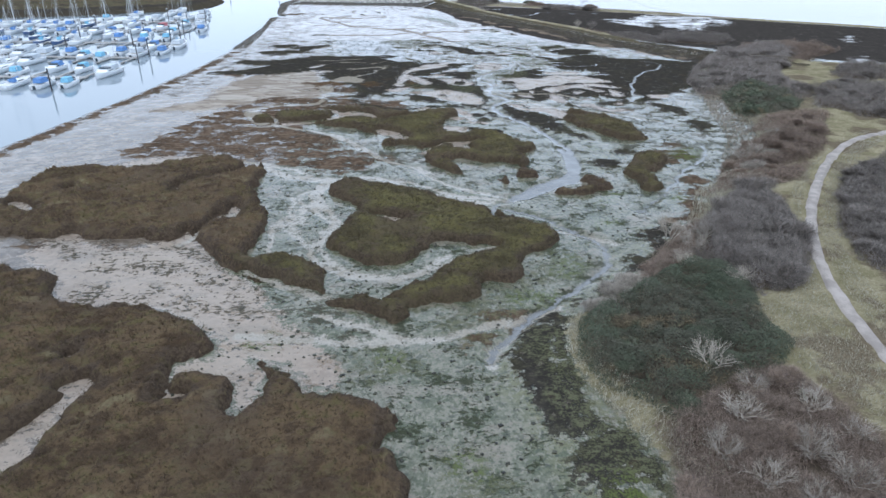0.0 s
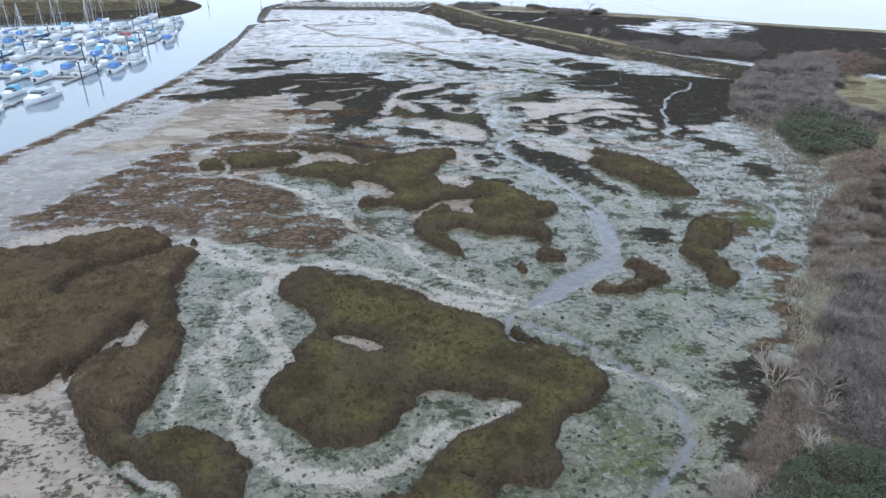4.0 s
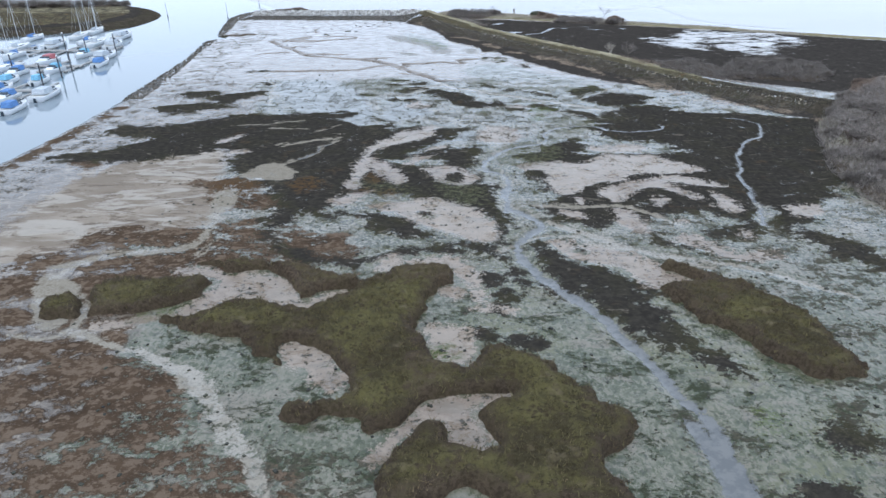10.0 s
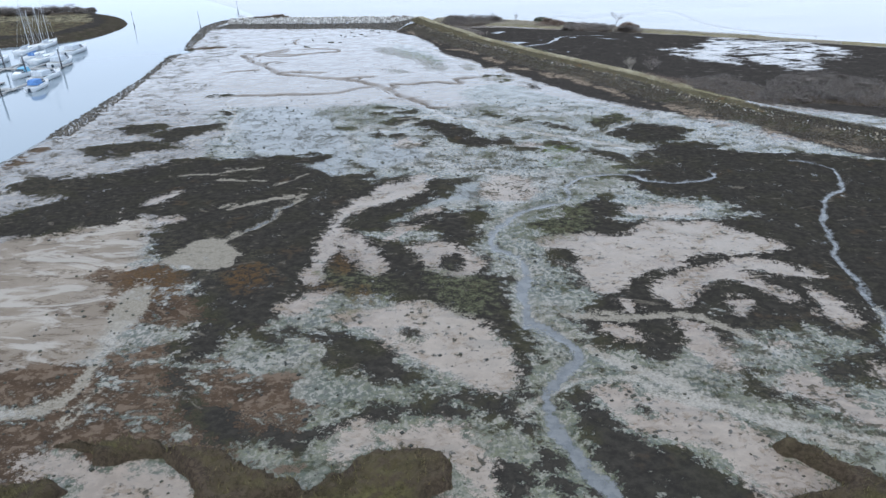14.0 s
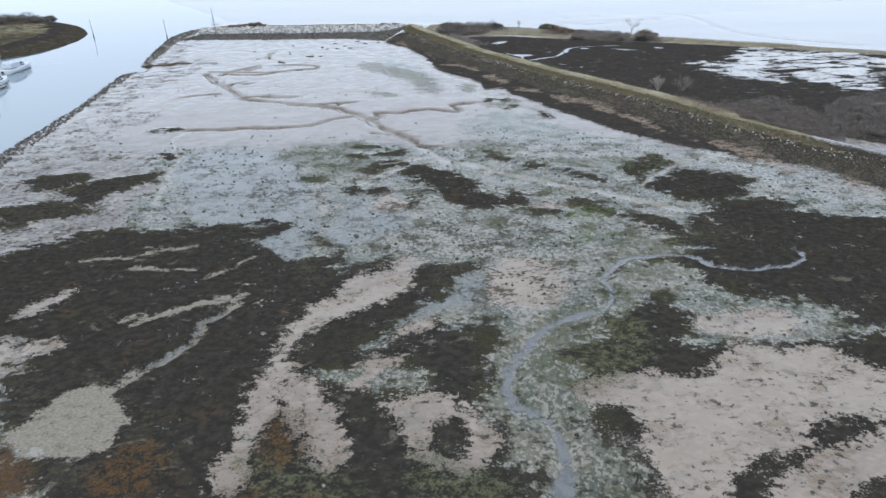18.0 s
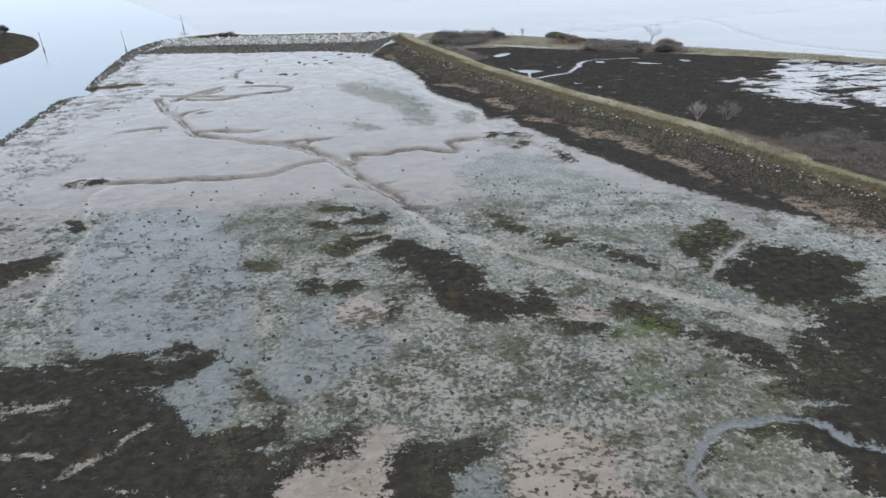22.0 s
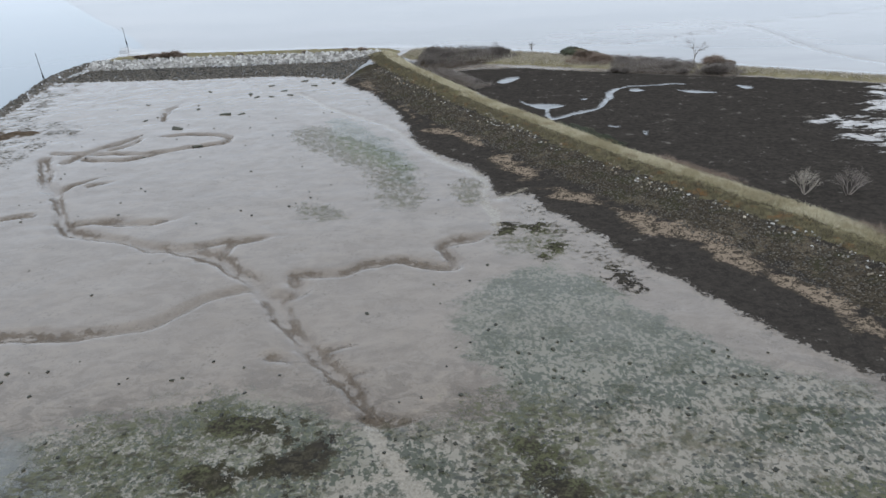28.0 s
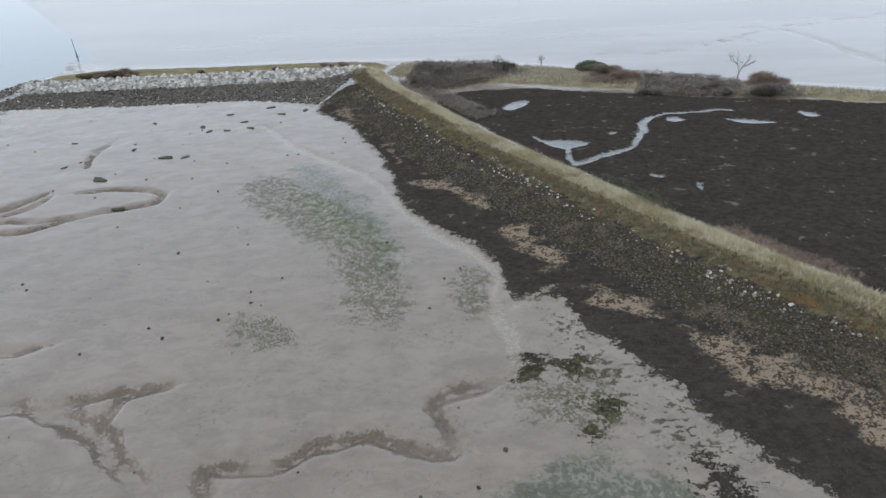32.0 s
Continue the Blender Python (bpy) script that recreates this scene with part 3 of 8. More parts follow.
island("heart", (-18.5, 91.2), (-16.6, 94.5), (-12.1, 93.1), (-6.7, 91.6), (-2.4, 88.7), (4.9, 84.2), (9.4, 80.4), (14.4, 76), (14.4, 73.1), (9.8, 70.1), (8.1, 67.8), (9, 65.5), (8.5, 64.1), (3.4, 62.9), (0.2, 62.8), (-1.7, 63.8), (-0.5, 66.2), (2.2, 69.1), (5.8, 72), (3, 72.9), (-2.7, 73.3), (-3.1, 70.5), (-4.5, 67.8), (-7, 66.3), (-9.8, 67), (-13.5, 69.9), (-16.2, 72.2), (-16.6, 75), (-15, 78.7), (-12.4, 82), (-12.7, 84.7), (-16.4, 87.4))
island("heart", (-11.6, 62.9), (-10.6, 63.3), (-9.2, 61.7), (-9.6, 60.8), (-10.9, 61.5))
island("middle", (-27.3, 128.4), (-24.7, 131), (-21, 131.7), (-18, 129.7), (-14.2, 130), (-10.8, 132.4), (-8.4, 134.6), (-6, 138.4), (-1.9, 140.8), (2, 138.7), (0.9, 136.1), (-1.7, 132.4), (-1.9, 129.7), (-2.7, 126), (-1.5, 123.2), (-0.9, 120.5), (2.5, 120), (0.8, 115.4), (-2.2, 113.2), (-4.7, 112.8), (-6.4, 112.4), (-7.3, 114.1), (-11.2, 113.2), (-12.4, 114), (-10.1, 115.8), (-7.6, 116.7), (-7.8, 118.1), (-9.3, 121), (-10.7, 123.2), (-13.2, 124.3), (-15.2, 123.7), (-13.2, 119.7), (-16.1, 121.6), (-17.2, 121.5), (-17.9, 124.3), (-21.9, 126), (-27.2, 127.2))
island("middle", (-0.9, 120.5), (2.5, 120), (3.7, 123.2), (6.6, 123.2), (9.7, 120.6), (11.4, 117.6), (13.9, 114.1), (15.3, 112.9), (14.6, 110.9), (12.6, 110.2), (11.7, 108), (12.3, 106.7), (13, 104.2), (12.7, 101), (11.8, 100.8), (10.9, 101.8), (10.8, 103.6), (8.8, 104.4), (6.3, 104.7), (4.2, 105.4), (2, 107), (0.2, 106.3), (-0.8, 104.7), (-0.6, 102.9), (0.6, 100.7), (2.2, 99.7), (2.7, 98.6), (1.4, 97.8), (-0.6, 100.2), (-2.6, 101.8), (-4.1, 105.3), (-5, 108), (-4, 110.1), (-2.2, 113.2), (-0.3, 115.8))
island("middle", (-29.9, 139.5), (-25.2, 139), (-23.7, 137.6), (-19.4, 137.1), (-16.8, 135), (-15, 131.2), (-14.5, 131.9), (-13.6, 134.2), (-10.7, 134.1), (-8.8, 134.9), (-10, 136.2), (-14.5, 138.4), (-17.9, 139.4), (-25.8, 140.4))
island("middle", (-42.6, 132.1), (-37.3, 132.8), (-36.2, 136), (-30.1, 135.9), (-24.6, 135.9), (-23.9, 135.5), (-25.3, 132.7), (-27.6, 130.5), (-31.5, 129.2), (-34.7, 128.6), (-39.4, 127.6))
island("east", (22.9, 139.2), (27.6, 139.2), (30.5, 135.3), (35.3, 131.1), (36.1, 128.5), (35.6, 123.8), (37.4, 121.6), (36.7, 119.1), (34.2, 118.4), (30.8, 120.6), (27.4, 124.9), (24.7, 129.8), (22.9, 134.6))
island("rill", (31.6, 108.4), (35.3, 111.2), (36.1, 107.2), (37.9, 107.2), (33.9, 102.4), (32, 98.1), (31.9, 94.3), (32, 92.6), (30.6, 91.7), (29.5, 92.6), (29.9, 97.1), (28, 99.1))
island("bend", (21, 99), (22.3, 97), (24.5, 94.2), (24.1, 92.5), (21.8, 90.8), (19.7, 88.9), (16.4, 89.2), (14.6, 90.8), (15.5, 91.6), (19.2, 92), (20.9, 94.2))
island("tuft", (10.1, 99.9), (12, 100.7), (14.2, 98.6), (13, 96.9), (10.3, 97.2))
island("tuftb", (7.7, 96.4), (9.5, 96.9), (9, 94.4), (8.1, 94.8))
area("pan", (-51.5, 67.5), (-49.7, 71.5), (-49, 74), (-46.8, 74.1), (-44.7, 71.3), (-39.9, 70.2), (-35.2, 72.2), (-33.8, 77.1), (-31.9, 72), (-27, 66.8), (-22.5, 62.8), (-18.8, 58), (-15.3, 53.2), (-12.4, 49.5), (-9.7, 46.1), (-9.8, 43.8), (-12.2, 43.7), (-14.9, 46.8), (-18.3, 48), (-16.3, 45.6), (-15.7, 42.9), (-17.2, 39.7), (-18.4, 41.3), (-18, 43.6), (-21.8, 44.9), (-23.7, 44.8), (-23.4, 41.6), (-24.4, 45.8), (-22.1, 48.5), (-20.5, 50.2), (-25.3, 53.2), (-29.2, 55.7), (-35, 57), (-39.9, 56.3), (-42.7, 58.5), (-43.5, 61.6))
area("pan", (-34.8, 34.2), (-33.8, 36.5), (-32.8, 37.7), (-32.6, 42.1), (-33.3, 43.2), (-31.9, 44.8), (-30.2, 43.7), (-31.2, 42.1), (-31.5, 39.4), (-31.6, 36.5), (-31.2, 35.5), (-32, 33.7), (-33.3, 32.1))
area("pan", (-35.5, 47.6), (-34.5, 48.4), (-33.7, 47.2), (-34.6, 46.7))
area("pan", (-23.6, 41.5), (-23.5, 42.8), (-21.5, 41.8), (-22.8, 41.3))
area("pan", (-55.6, 98.3), (-56.1, 101.6), (-53.6, 104.2), (-48.9, 105.8), (-37.4, 107.1), (-36.4, 104.8), (-41.2, 104.5), (-46.8, 103), (-49.4, 100.6), (-52.1, 98.7))
area("pan", (-30.9, 81.8), (-30.1, 83.9), (-28.5, 81.8), (-28.3, 79.6), (-29.7, 80.4))
area("pan", (-63.2, 83.6), (-61.3, 84.8), (-56.1, 80.2), (-59.1, 80.5))
area("pan", (-57.7, 88), (-57.6, 91.6), (-56.2, 89.2))
area("pan", (-31, 81.4), (-30.1, 83.5), (-28.5, 80.7), (-29.5, 79.5))
area("pan", (-11.7, 81.8), (-9.3, 81.8), (-6.8, 80.7), (-5, 78.6), (-6, 77.8), (-9, 79.6))
area("pan", (-8.9, 59.8), (-6.5, 59.1), (-5.5, 58.5), (-7.2, 58.5))
area("pan", (-5.8, 110.9), (-3.2, 113.2), (-0.3, 115.8), (2.4, 116.9), (6.3, 116.6), (4.4, 115.4), (2.7, 114.1), (3.2, 112), (4.5, 110.9), (3.5, 109.6), (1.7, 110), (0.7, 112.8), (-1.2, 113.1), (-3.1, 110.9), (-4.9, 108.8))
area("pan", (-31.1, 138.4), (-29, 138.4), (-25.7, 139.2), (-23.9, 137.6), (-19.9, 138.4), (-16.2, 135.3), (-14.9, 131.7), (-13, 134.1), (-9.1, 134.6), (-12.1, 132.4), (-14.2, 129.7), (-18, 129.9), (-21.1, 132.1), (-22.9, 131.4), (-24.2, 129.5), (-27.5, 128.2), (-31.1, 126.3), (-34.2, 126), (-34.1, 127.8), (-30.1, 128.4), (-27.4, 129.7), (-25.5, 133.8), (-24.6, 136.5), (-28.4, 136.5))
area("pan", (-15.2, 123.7), (-13.3, 124.5), (-10.7, 123.2), (-9.6, 121.6), (-7.7, 118.4), (-9.9, 117.4), (-11.5, 119.5), (-13.2, 119.8))
area("pan", (-2.1, 127.2), (0.3, 127.2), (3.4, 126.3), (2.5, 121.6), (0.3, 120.8), (-1.2, 122.6))
area("dark", (-69.1, 180.3), (-56.8, 183.4), (-52.2, 193.1), (-36.4, 207.4), (-24.6, 204.3), (-17.9, 196.6), (-12.3, 192), (-6.3, 198.7), (0.9, 196.1), (19.3, 198), (29, 202.8), (47.7, 204.9), (59.8, 207.4), (85.5, 201.1), (47.2, 147.9), (38.1, 148), (39.4, 152.5), (32.9, 156.1), (20.3, 149.7), (12.9, 148.4), (6.5, 153.1), (0.7, 157.6), (-9.8, 162.9), (-16.4, 157), (-19.6, 153.5), (-29, 167.9), (-34.4, 172), (-38.3, 184.8), (-45.8, 176.6), (-65.5, 175.5))
area("dark", (-24.9, 157.1), (-19.6, 157), (-14.7, 154.3), (-6.1, 149.4), (-2.1, 144.9), (5.5, 143.3), (5.4, 142.1), (-1.2, 142.2), (-6.9, 141.8), (-11.8, 141.8), (-15.6, 143.6), (-20.4, 147.5))
area("dark", (9.7, 154.7), (12.2, 147), (14.6, 140.9), (18.4, 138.3), (22.4, 134.6), (24.8, 132.6), (7.9, 132.8), (7.6, 139.9), (10.4, 144.4))
area("dark", (18, 136.8), (20.7, 133.9), (23.6, 126.1), (24.1, 123.8), (20, 126.1), (17.8, 132.4))
area("dark", (22.3, 123.8), (25.4, 122.7), (27.2, 118.6), (25.1, 118.6), (22.6, 121.1))
area("dark", (2.7, 126), (5.7, 126.6), (9.7, 124.9), (8.9, 123.2), (4.3, 123.2))
area("dark", (3.5, 132.4), (7.4, 132.4), (6.4, 128.5), (4, 129.7))
area("dark", (0.7, 144.6), (3.1, 145.8), (8, 145.7), (10, 142.1), (8.8, 139.9), (4.6, 142.2))
area("dark", (-54, 198.4), (-46.7, 205.2), (-28.1, 206.4), (-21.2, 210.2), (-14.2, 205.9), (-7.6, 193.6), (-13, 189.5), (-16.2, 179), (-24.7, 176.3), (-36.5, 181.7), (-38.9, 189), (-48.6, 189.3), (-61.6, 189.8), (-67.2, 197.2))
area("dark", (35.6, 212.3), (44.6, 214.2), (51.1, 207.3), (72.4, 206.5), (53.3, 173.2), (45.6, 177.2), (42.6, 181.6), (41.1, 185.2), (35.5, 192.2), (34, 195.3), (35.9, 202.1))
area("dark", (-50.7, 205.9), (-33.6, 207.6), (-21.4, 207.7), (-17.1, 200.2), (-14.5, 196.2), (-14.3, 191.2), (-14.2, 185.5), (-15.3, 178.3), (-31.4, 177.4))
area("dark", (22.7, 196.6), (28.5, 195.4), (37.7, 193.3), (50.8, 197.4), (39.8, 182.5), (35.6, 186.5), (30.6, 191.1), (25.2, 187.5), (24.2, 183), (20.2, 179.2), (13.6, 177.9), (12.8, 181.1), (19.6, 187), (23, 191.4))
area("dark", (31.5, 202.4), (37.6, 201), (44.7, 199.6), (41.3, 195.8), (35.4, 196.5), (30.3, 198.2))
area("dark", (-54.6, 253.3), (-46.8, 254), (-45.8, 251.1), (-52.7, 251.4))
area("dark", (32.6, 207.7), (35.2, 209), (35.9, 203.1), (33.2, 201.5), (31.7, 204.5))
area("dark", (11.3, 273.3), (13.5, 272.3), (13.6, 270.4), (11.7, 270.6))
area("dark", (15.5, 267.6), (18.3, 267.4), (17.9, 265.2), (15.7, 265.4))
area("brown", (-26, 152.8), (-21.6, 152.8), (-19.6, 143.3), (-13.9, 140.3), (-15.4, 137.5), (-21.4, 140.3), (-24, 146.6))
area("dark", (-11.6, 150.1), (-8.7, 151.3), (-4.8, 150), (-3.4, 145.3), (-1, 142.6), (-5.6, 143.7), (-10.7, 148.2))
area("dark", (12.2, 157.4), (13.3, 160.3), (16, 160.3), (17.5, 157.3), (21.7, 157.2), (20.9, 152.8), (16, 151.3), (14.2, 152.1))
area("dark", (6.8, 156.6), (8.5, 153), (8.8, 148.4), (7.1, 145.8), (6.1, 149.2))
area("dark", (25.1, 156.2), (26.1, 148.9), (29, 148.1), (33.9, 148.8), (39.4, 152.5), (41.6, 146.6), (35.4, 146), (31.6, 148.8), (27.7, 147.5), (24.7, 148.9))
area("dark", (26.6, 148.9), (27.7, 145.5), (31, 143.5), (32.8, 141.8), (30.8, 138.6), (28, 141.8), (25.5, 145.5))
area("dark", (18.7, 130.9), (21.9, 129.5), (23.2, 125.1), (21.7, 124.5), (19.4, 127.5))
area("dark", (20.6, 133.9), (17, 139.1), (14.7, 138.2), (16.1, 131.7), (18.3, 129.5))
area("dark", (3.2, 137.4), (5.3, 138.2), (7.6, 135.6), (8.5, 131), (6.6, 131), (4.6, 134.8))
area("dark", (24.1, 106), (27, 106.7), (26.5, 103), (23.8, 102.4))
area("dark", (29.3, 112.5), (33.1, 113.3), (34.3, 110.9), (31, 110.2))
area("dark", (24.2, 107), (29, 108.4), (28, 102.3), (23.8, 101.7))
area("dark", (14.4, 136.6), (20.3, 132.1), (24.8, 124), (19.9, 122.1), (16.4, 127.8))
area("dark", (9.1, 52.9), (10.5, 53.4), (10, 48.3), (9.8, 43.5), (11, 39.4), (12.3, 35.3), (12.6, 31.7), (10.7, 31.7), (9.4, 38.1), (7.4, 43.5), (5.4, 44.9), (5.6, 50.9))
area("dark", (7.7, 56), (11.1, 57.7), (11.1, 55.5), (8.7, 54.4))
area("dark", (-44, 70.1), (-37.5, 69.5), (-32.4, 70.4), (-27.4, 66.1), (-29.7, 63.3), (-36, 64.4), (-42.4, 65.6))
area("brown", (2.6, 56.9), (4.9, 57.5), (5.7, 55.9), (4.2, 54.3), (2.8, 54.8))
area("brown", (1.9, 52.7), (3.6, 53.8), (4.9, 52.8), (4.3, 50.9), (2.4, 50.8))
area("brown", (-58.4, 106.1), (-55.3, 116.1), (-54.2, 126.9), (-48.4, 140.8), (-31.3, 143.7), (-26.6, 136), (-29.5, 123.3), (-22.2, 118.1), (-14.8, 109.2), (-11.5, 104.2), (-15.4, 99.6), (-22.2, 99.6), (-30.2, 104), (-48.3, 105))
area("brown", (-47.9, 127.2), (-47, 136.8), (-35.2, 141.7), (-27, 143.4), (-16.3, 141.7), (-11.6, 138.4), (-25.5, 138.4), (-31.2, 136.8), (-30.1, 128.4), (-41.1, 126), (-33.1, 121.5), (-20.5, 114), (-14.3, 109.4), (-8.3, 106.6), (-11.9, 102.9), (-19.4, 104.1), (-30, 107.9), (-34.3, 105.3), (-40.9, 105.3), (-52.9, 121.5))
area("brown", (-52.2, 139.7), (-45.2, 145.7), (-37.6, 147.9), (-30, 151.5), (-23, 149), (-16.3, 141.3), (-19, 139.4), (-30.7, 139.5), (-37.3, 132.8), (-44.7, 130))
area("brown", (-32, 142.7), (-29.1, 147.6), (-24.3, 150.4), (-20, 147.5), (-15.3, 142.4), (-10.5, 139.7), (-13.8, 137.3), (-32.6, 137.5))
area("brown", (-35.4, 167.5), (-30.1, 168.1), (-25.4, 165.9), (-25.3, 162.1), (-29, 161), (-35.7, 161.1))
area("brown", (-30, 149.4), (-23.5, 155.9), (-14.3, 146.7), (-8.4, 144), (-13, 136.2), (-21.2, 143.8))
area("algae", (-29.2, 92.1), (-21.6, 97.4), (-13.7, 92.6), (-19.8, 92.4), (-17, 77.7), (-15.6, 66.4), (-9.8, 62.5), (-2.3, 63.4), (-3.5, 62.1), (-9.8, 61.9), (-14.4, 59.9), (-13.4, 65.1), (-23.2, 67.6), (-24.5, 77.4))
area("algae", (-12.9, 52.3), (-5.5, 55.6), (3.2, 58), (11.5, 58.3), (8.9, 51.9), (9.8, 43.5), (10.3, 31.7), (-1.6, 27.4), (-4.5, 37.8), (-4.2, 40), (-9.2, 43.1))
area("algae", (5.7, 101.2), (15.2, 78.7), (20.8, 73.6), (19.1, 66), (11.5, 58.3), (3.2, 58), (9.2, 64.4), (14.8, 73.5), (8, 82.3), (-8.6, 92.8), (-18.5, 100.3), (-10, 109.7))
area("algae", (15.8, 82.6), (25.2, 89.2), (37.5, 102.3), (49, 118.9), (48.9, 102.7), (32.2, 85.1), (22.9, 70.5), (20.5, 75.3))
area("algae", (-33.5, 99.4), (-28.7, 101.7), (-13.1, 99.7), (-1.5, 92.2), (5.2, 88.3), (9.7, 86.2), (14.6, 87.7), (23.5, 86.4), (27.8, 81.3), (24.6, 71.8), (4.2, 75.9), (-4.2, 87.5), (-19.3, 95.6), (-17.9, 85.9), (-12.7, 79.8), (-12.7, 71.4), (-21, 71.3), (-24.9, 87.3))
area("algae", (-28.2, 123.7), (-18.4, 121.5), (-13.4, 114), (-7, 110.9), (-4.6, 105.3), (-1, 100.2), (-2.9, 93.5), (-11.5, 93.5), (-9.4, 102.9), (-16.9, 114), (-26.6, 119.5))
area("algae", (12.3, 140), (16.9, 128.5), (21.5, 115.8), (22.4, 103), (18.8, 93.5), (10.9, 93.5), (12.8, 101.3), (12.3, 106.7), (16.5, 112.5), (11, 121.6), (7.3, 131.1))
area("algae", (26.2, 121.6), (32.9, 115.9), (41.6, 117.7), (42.8, 109.5), (31.5, 93.6), (18.8, 93.5), (22.5, 105.4))
area("algae", (11.5, 145.3), (22.6, 141.7), (36.5, 133.9), (44.1, 121.6), (48.3, 128.5), (40.7, 143.5), (30.4, 143.5), (16.7, 149.1))
area("algae", (-21.2, 149.1), (-20.5, 155.5), (-14.1, 157.8), (-6.9, 151.2), (-2, 144.3), (-6.3, 142.6), (-15, 142.5))
area("algae", (-1.6, 108), (2, 106.6), (9.2, 104.1), (10.5, 100.2), (4.4, 97.8), (0.6, 100.2))
area("algae", (-20.4, 148.9), (-19.6, 153.5), (-15.4, 155.1), (-10.7, 154.2), (-6.1, 149.4), (-2.1, 145.3), (5.5, 143.3), (5.5, 142.4), (-1.2, 142.5), (-7, 142.3), (-12, 142.4), (-15.8, 144.2), (-19.3, 146.8))
area("algae", (6.3, 181.9), (17.2, 195.7), (27.7, 197.8), (16.4, 181.7), (10.1, 171), (10.5, 160.4), (13.4, 153), (30.8, 138.6), (27.1, 132.6), (20.5, 138.8), (10.4, 147), (9.6, 132.8), (5.9, 132.8), (8.8, 148.4), (7.2, 160.4), (7, 172.5))
area("algae", (-7.7, 188), (-0.3, 196.5), (11.1, 213.3), (18.2, 206.6), (20.4, 195.8), (11.9, 184.9), (6.5, 178.4), (6.9, 171.1), (11, 166.4), (10.8, 155.1), (4.6, 155.2), (2.8, 166.6), (7.1, 185), (1.3, 185.2), (-6.3, 174.9))
area("algae", (-40.6, 238.9), (-30.9, 240.7), (-21.8, 231), (-16.8, 214.9), (-10.4, 199.9), (-14, 196.2), (-20.4, 200.3), (-32.1, 211.4), (-37.9, 217.5), (-37.2, 222.4))
area("algae", (-14.4, 224.7), (-9.4, 234.7), (-1.3, 241.4), (11.8, 233.4), (23.6, 216), (32.4, 204.6), (36, 200), (24, 200.5), (17.2, 191.6), (10.8, 183.4), (5.2, 177.2), (1.6, 177.3), (6.1, 187.5), (6.1, 199.2), (2, 208.5), (-9, 216))
area("algae", (1.7, 186.3), (6.1, 199.2), (2, 206), (-1.8, 203.8), (-0.4, 193.9), (1.8, 192.2))
area("algae", (-28.3, 239.3), (-18.5, 242), (-7.2, 242.9), (-2.5, 234.6), (10.8, 236.7), (27, 225), (36.4, 211.1), (36.1, 205.5), (27.7, 192.3), (6, 193.1), (-1, 201.3), (-10, 216.9), (-18.4, 225.4))
area("algae", (-50, 237.7), (-43.4, 243.7), (-29.8, 237.9), (-18.4, 225.4), (-8.9, 210.4), (-3.5, 202.5), (-13.9, 205.3), (-14.1, 193.8), (-25.7, 203.5), (-36.5, 214.8))
area("algae", (4.5, 253.5), (10.2, 262.8), (17.3, 262.2), (23.6, 253.9), (30, 244.8), (40.8, 237.4), (32.3, 226.1), (12.9, 231.1), (8.9, 242))
area("algae", (-17.4, 320.7), (-8.9, 319.5), (-0.2, 300.9), (1.7, 286.3), (-1.6, 291), (-7.4, 301.8))
area("algae", (-26.3, 235.2), (-19.8, 237.9), (-11.2, 242.1), (-8.1, 239.4), (4.4, 238.6), (9.8, 242), (12.5, 238.1), (13.9, 231), (-27.5, 231.2))
area("moss", (1.4, 59.2), (12.3, 68.7), (14.1, 67.3), (6.1, 57.6), (2, 57.5))
area("moss", (39.9, 114.1), (46.1, 115.7), (43.7, 109.9), (38.6, 108.5))
line("wet", 0.39, (10, 88.4), (6.5, 86.7), (5.8, 84.8), (5.8, 82), (7.2, 80), (11, 79.5), (14.1, 78.7))
line("wet", 0.51, (7.3, 84.7), (12.5, 81.5), (17.2, 77), (19.5, 73.9), (19.4, 69.7), (17.2, 66), (14.7, 63), (11.6, 59.2), (7.7, 56), (5.3, 52.3), (4.1, 48.2))
area("wet", (19.7, 113.1), (20.8, 111), (22.1, 108.3), (21.3, 102.2), (20.4, 98.5), (18, 95.1), (14.5, 91.6), (11.9, 88.4), (10, 88), (8.1, 88.2), (10.4, 90.7), (13.2, 95), (16.3, 97), (18.7, 100), (19.5, 105.7))
area("wet", (18.9, 114.1), (20.4, 112.5), (21.3, 109.4), (21.6, 104.2), (20.6, 98.7), (19.8, 95.2), (17.3, 95.1), (18.5, 99.8), (19.4, 105.4), (19.2, 110.2))
line("wet", 0.35, (46.4, 119), (46, 114.2), (42.8, 107.2), (38.6, 102.4), (34.3, 96.2), (32.9, 91.8), (28.5, 87.8), (26.4, 83.7))
line("wet", 0.44, (57.7, 203.3), (63.3, 200.5), (59.6, 192.3), (54.4, 186.3), (48, 176), (46.4, 169.6), (45.5, 164.1), (43.3, 156.8), (41.9, 150.9))
line("rill", 0.64, (-41.1, 126), (-37.6, 124.8), (-35.4, 126.6), (-37.4, 133.1), (-40.7, 132.4), (-43.9, 136.8), (-42, 140.8), (-35.8, 143.4), (-30.4, 144.9), (-31, 160.3))
line("rill", 0.8, (-31.8, 102.8), (-28, 98.5), (-22.7, 96), (-19.3, 95.6), (-12.7, 97.8), (-7.8, 93.9), (-4.5, 91), (0.5, 88.3), (5.1, 86.5))
line("rill", 0.8, (-27.8, 122.4), (-20.8, 118.1), (-15.1, 110.6), (-10.9, 104.2), (-5.9, 101.4), (-2.7, 95.8), (2.5, 91.4), (8.2, 89.1))
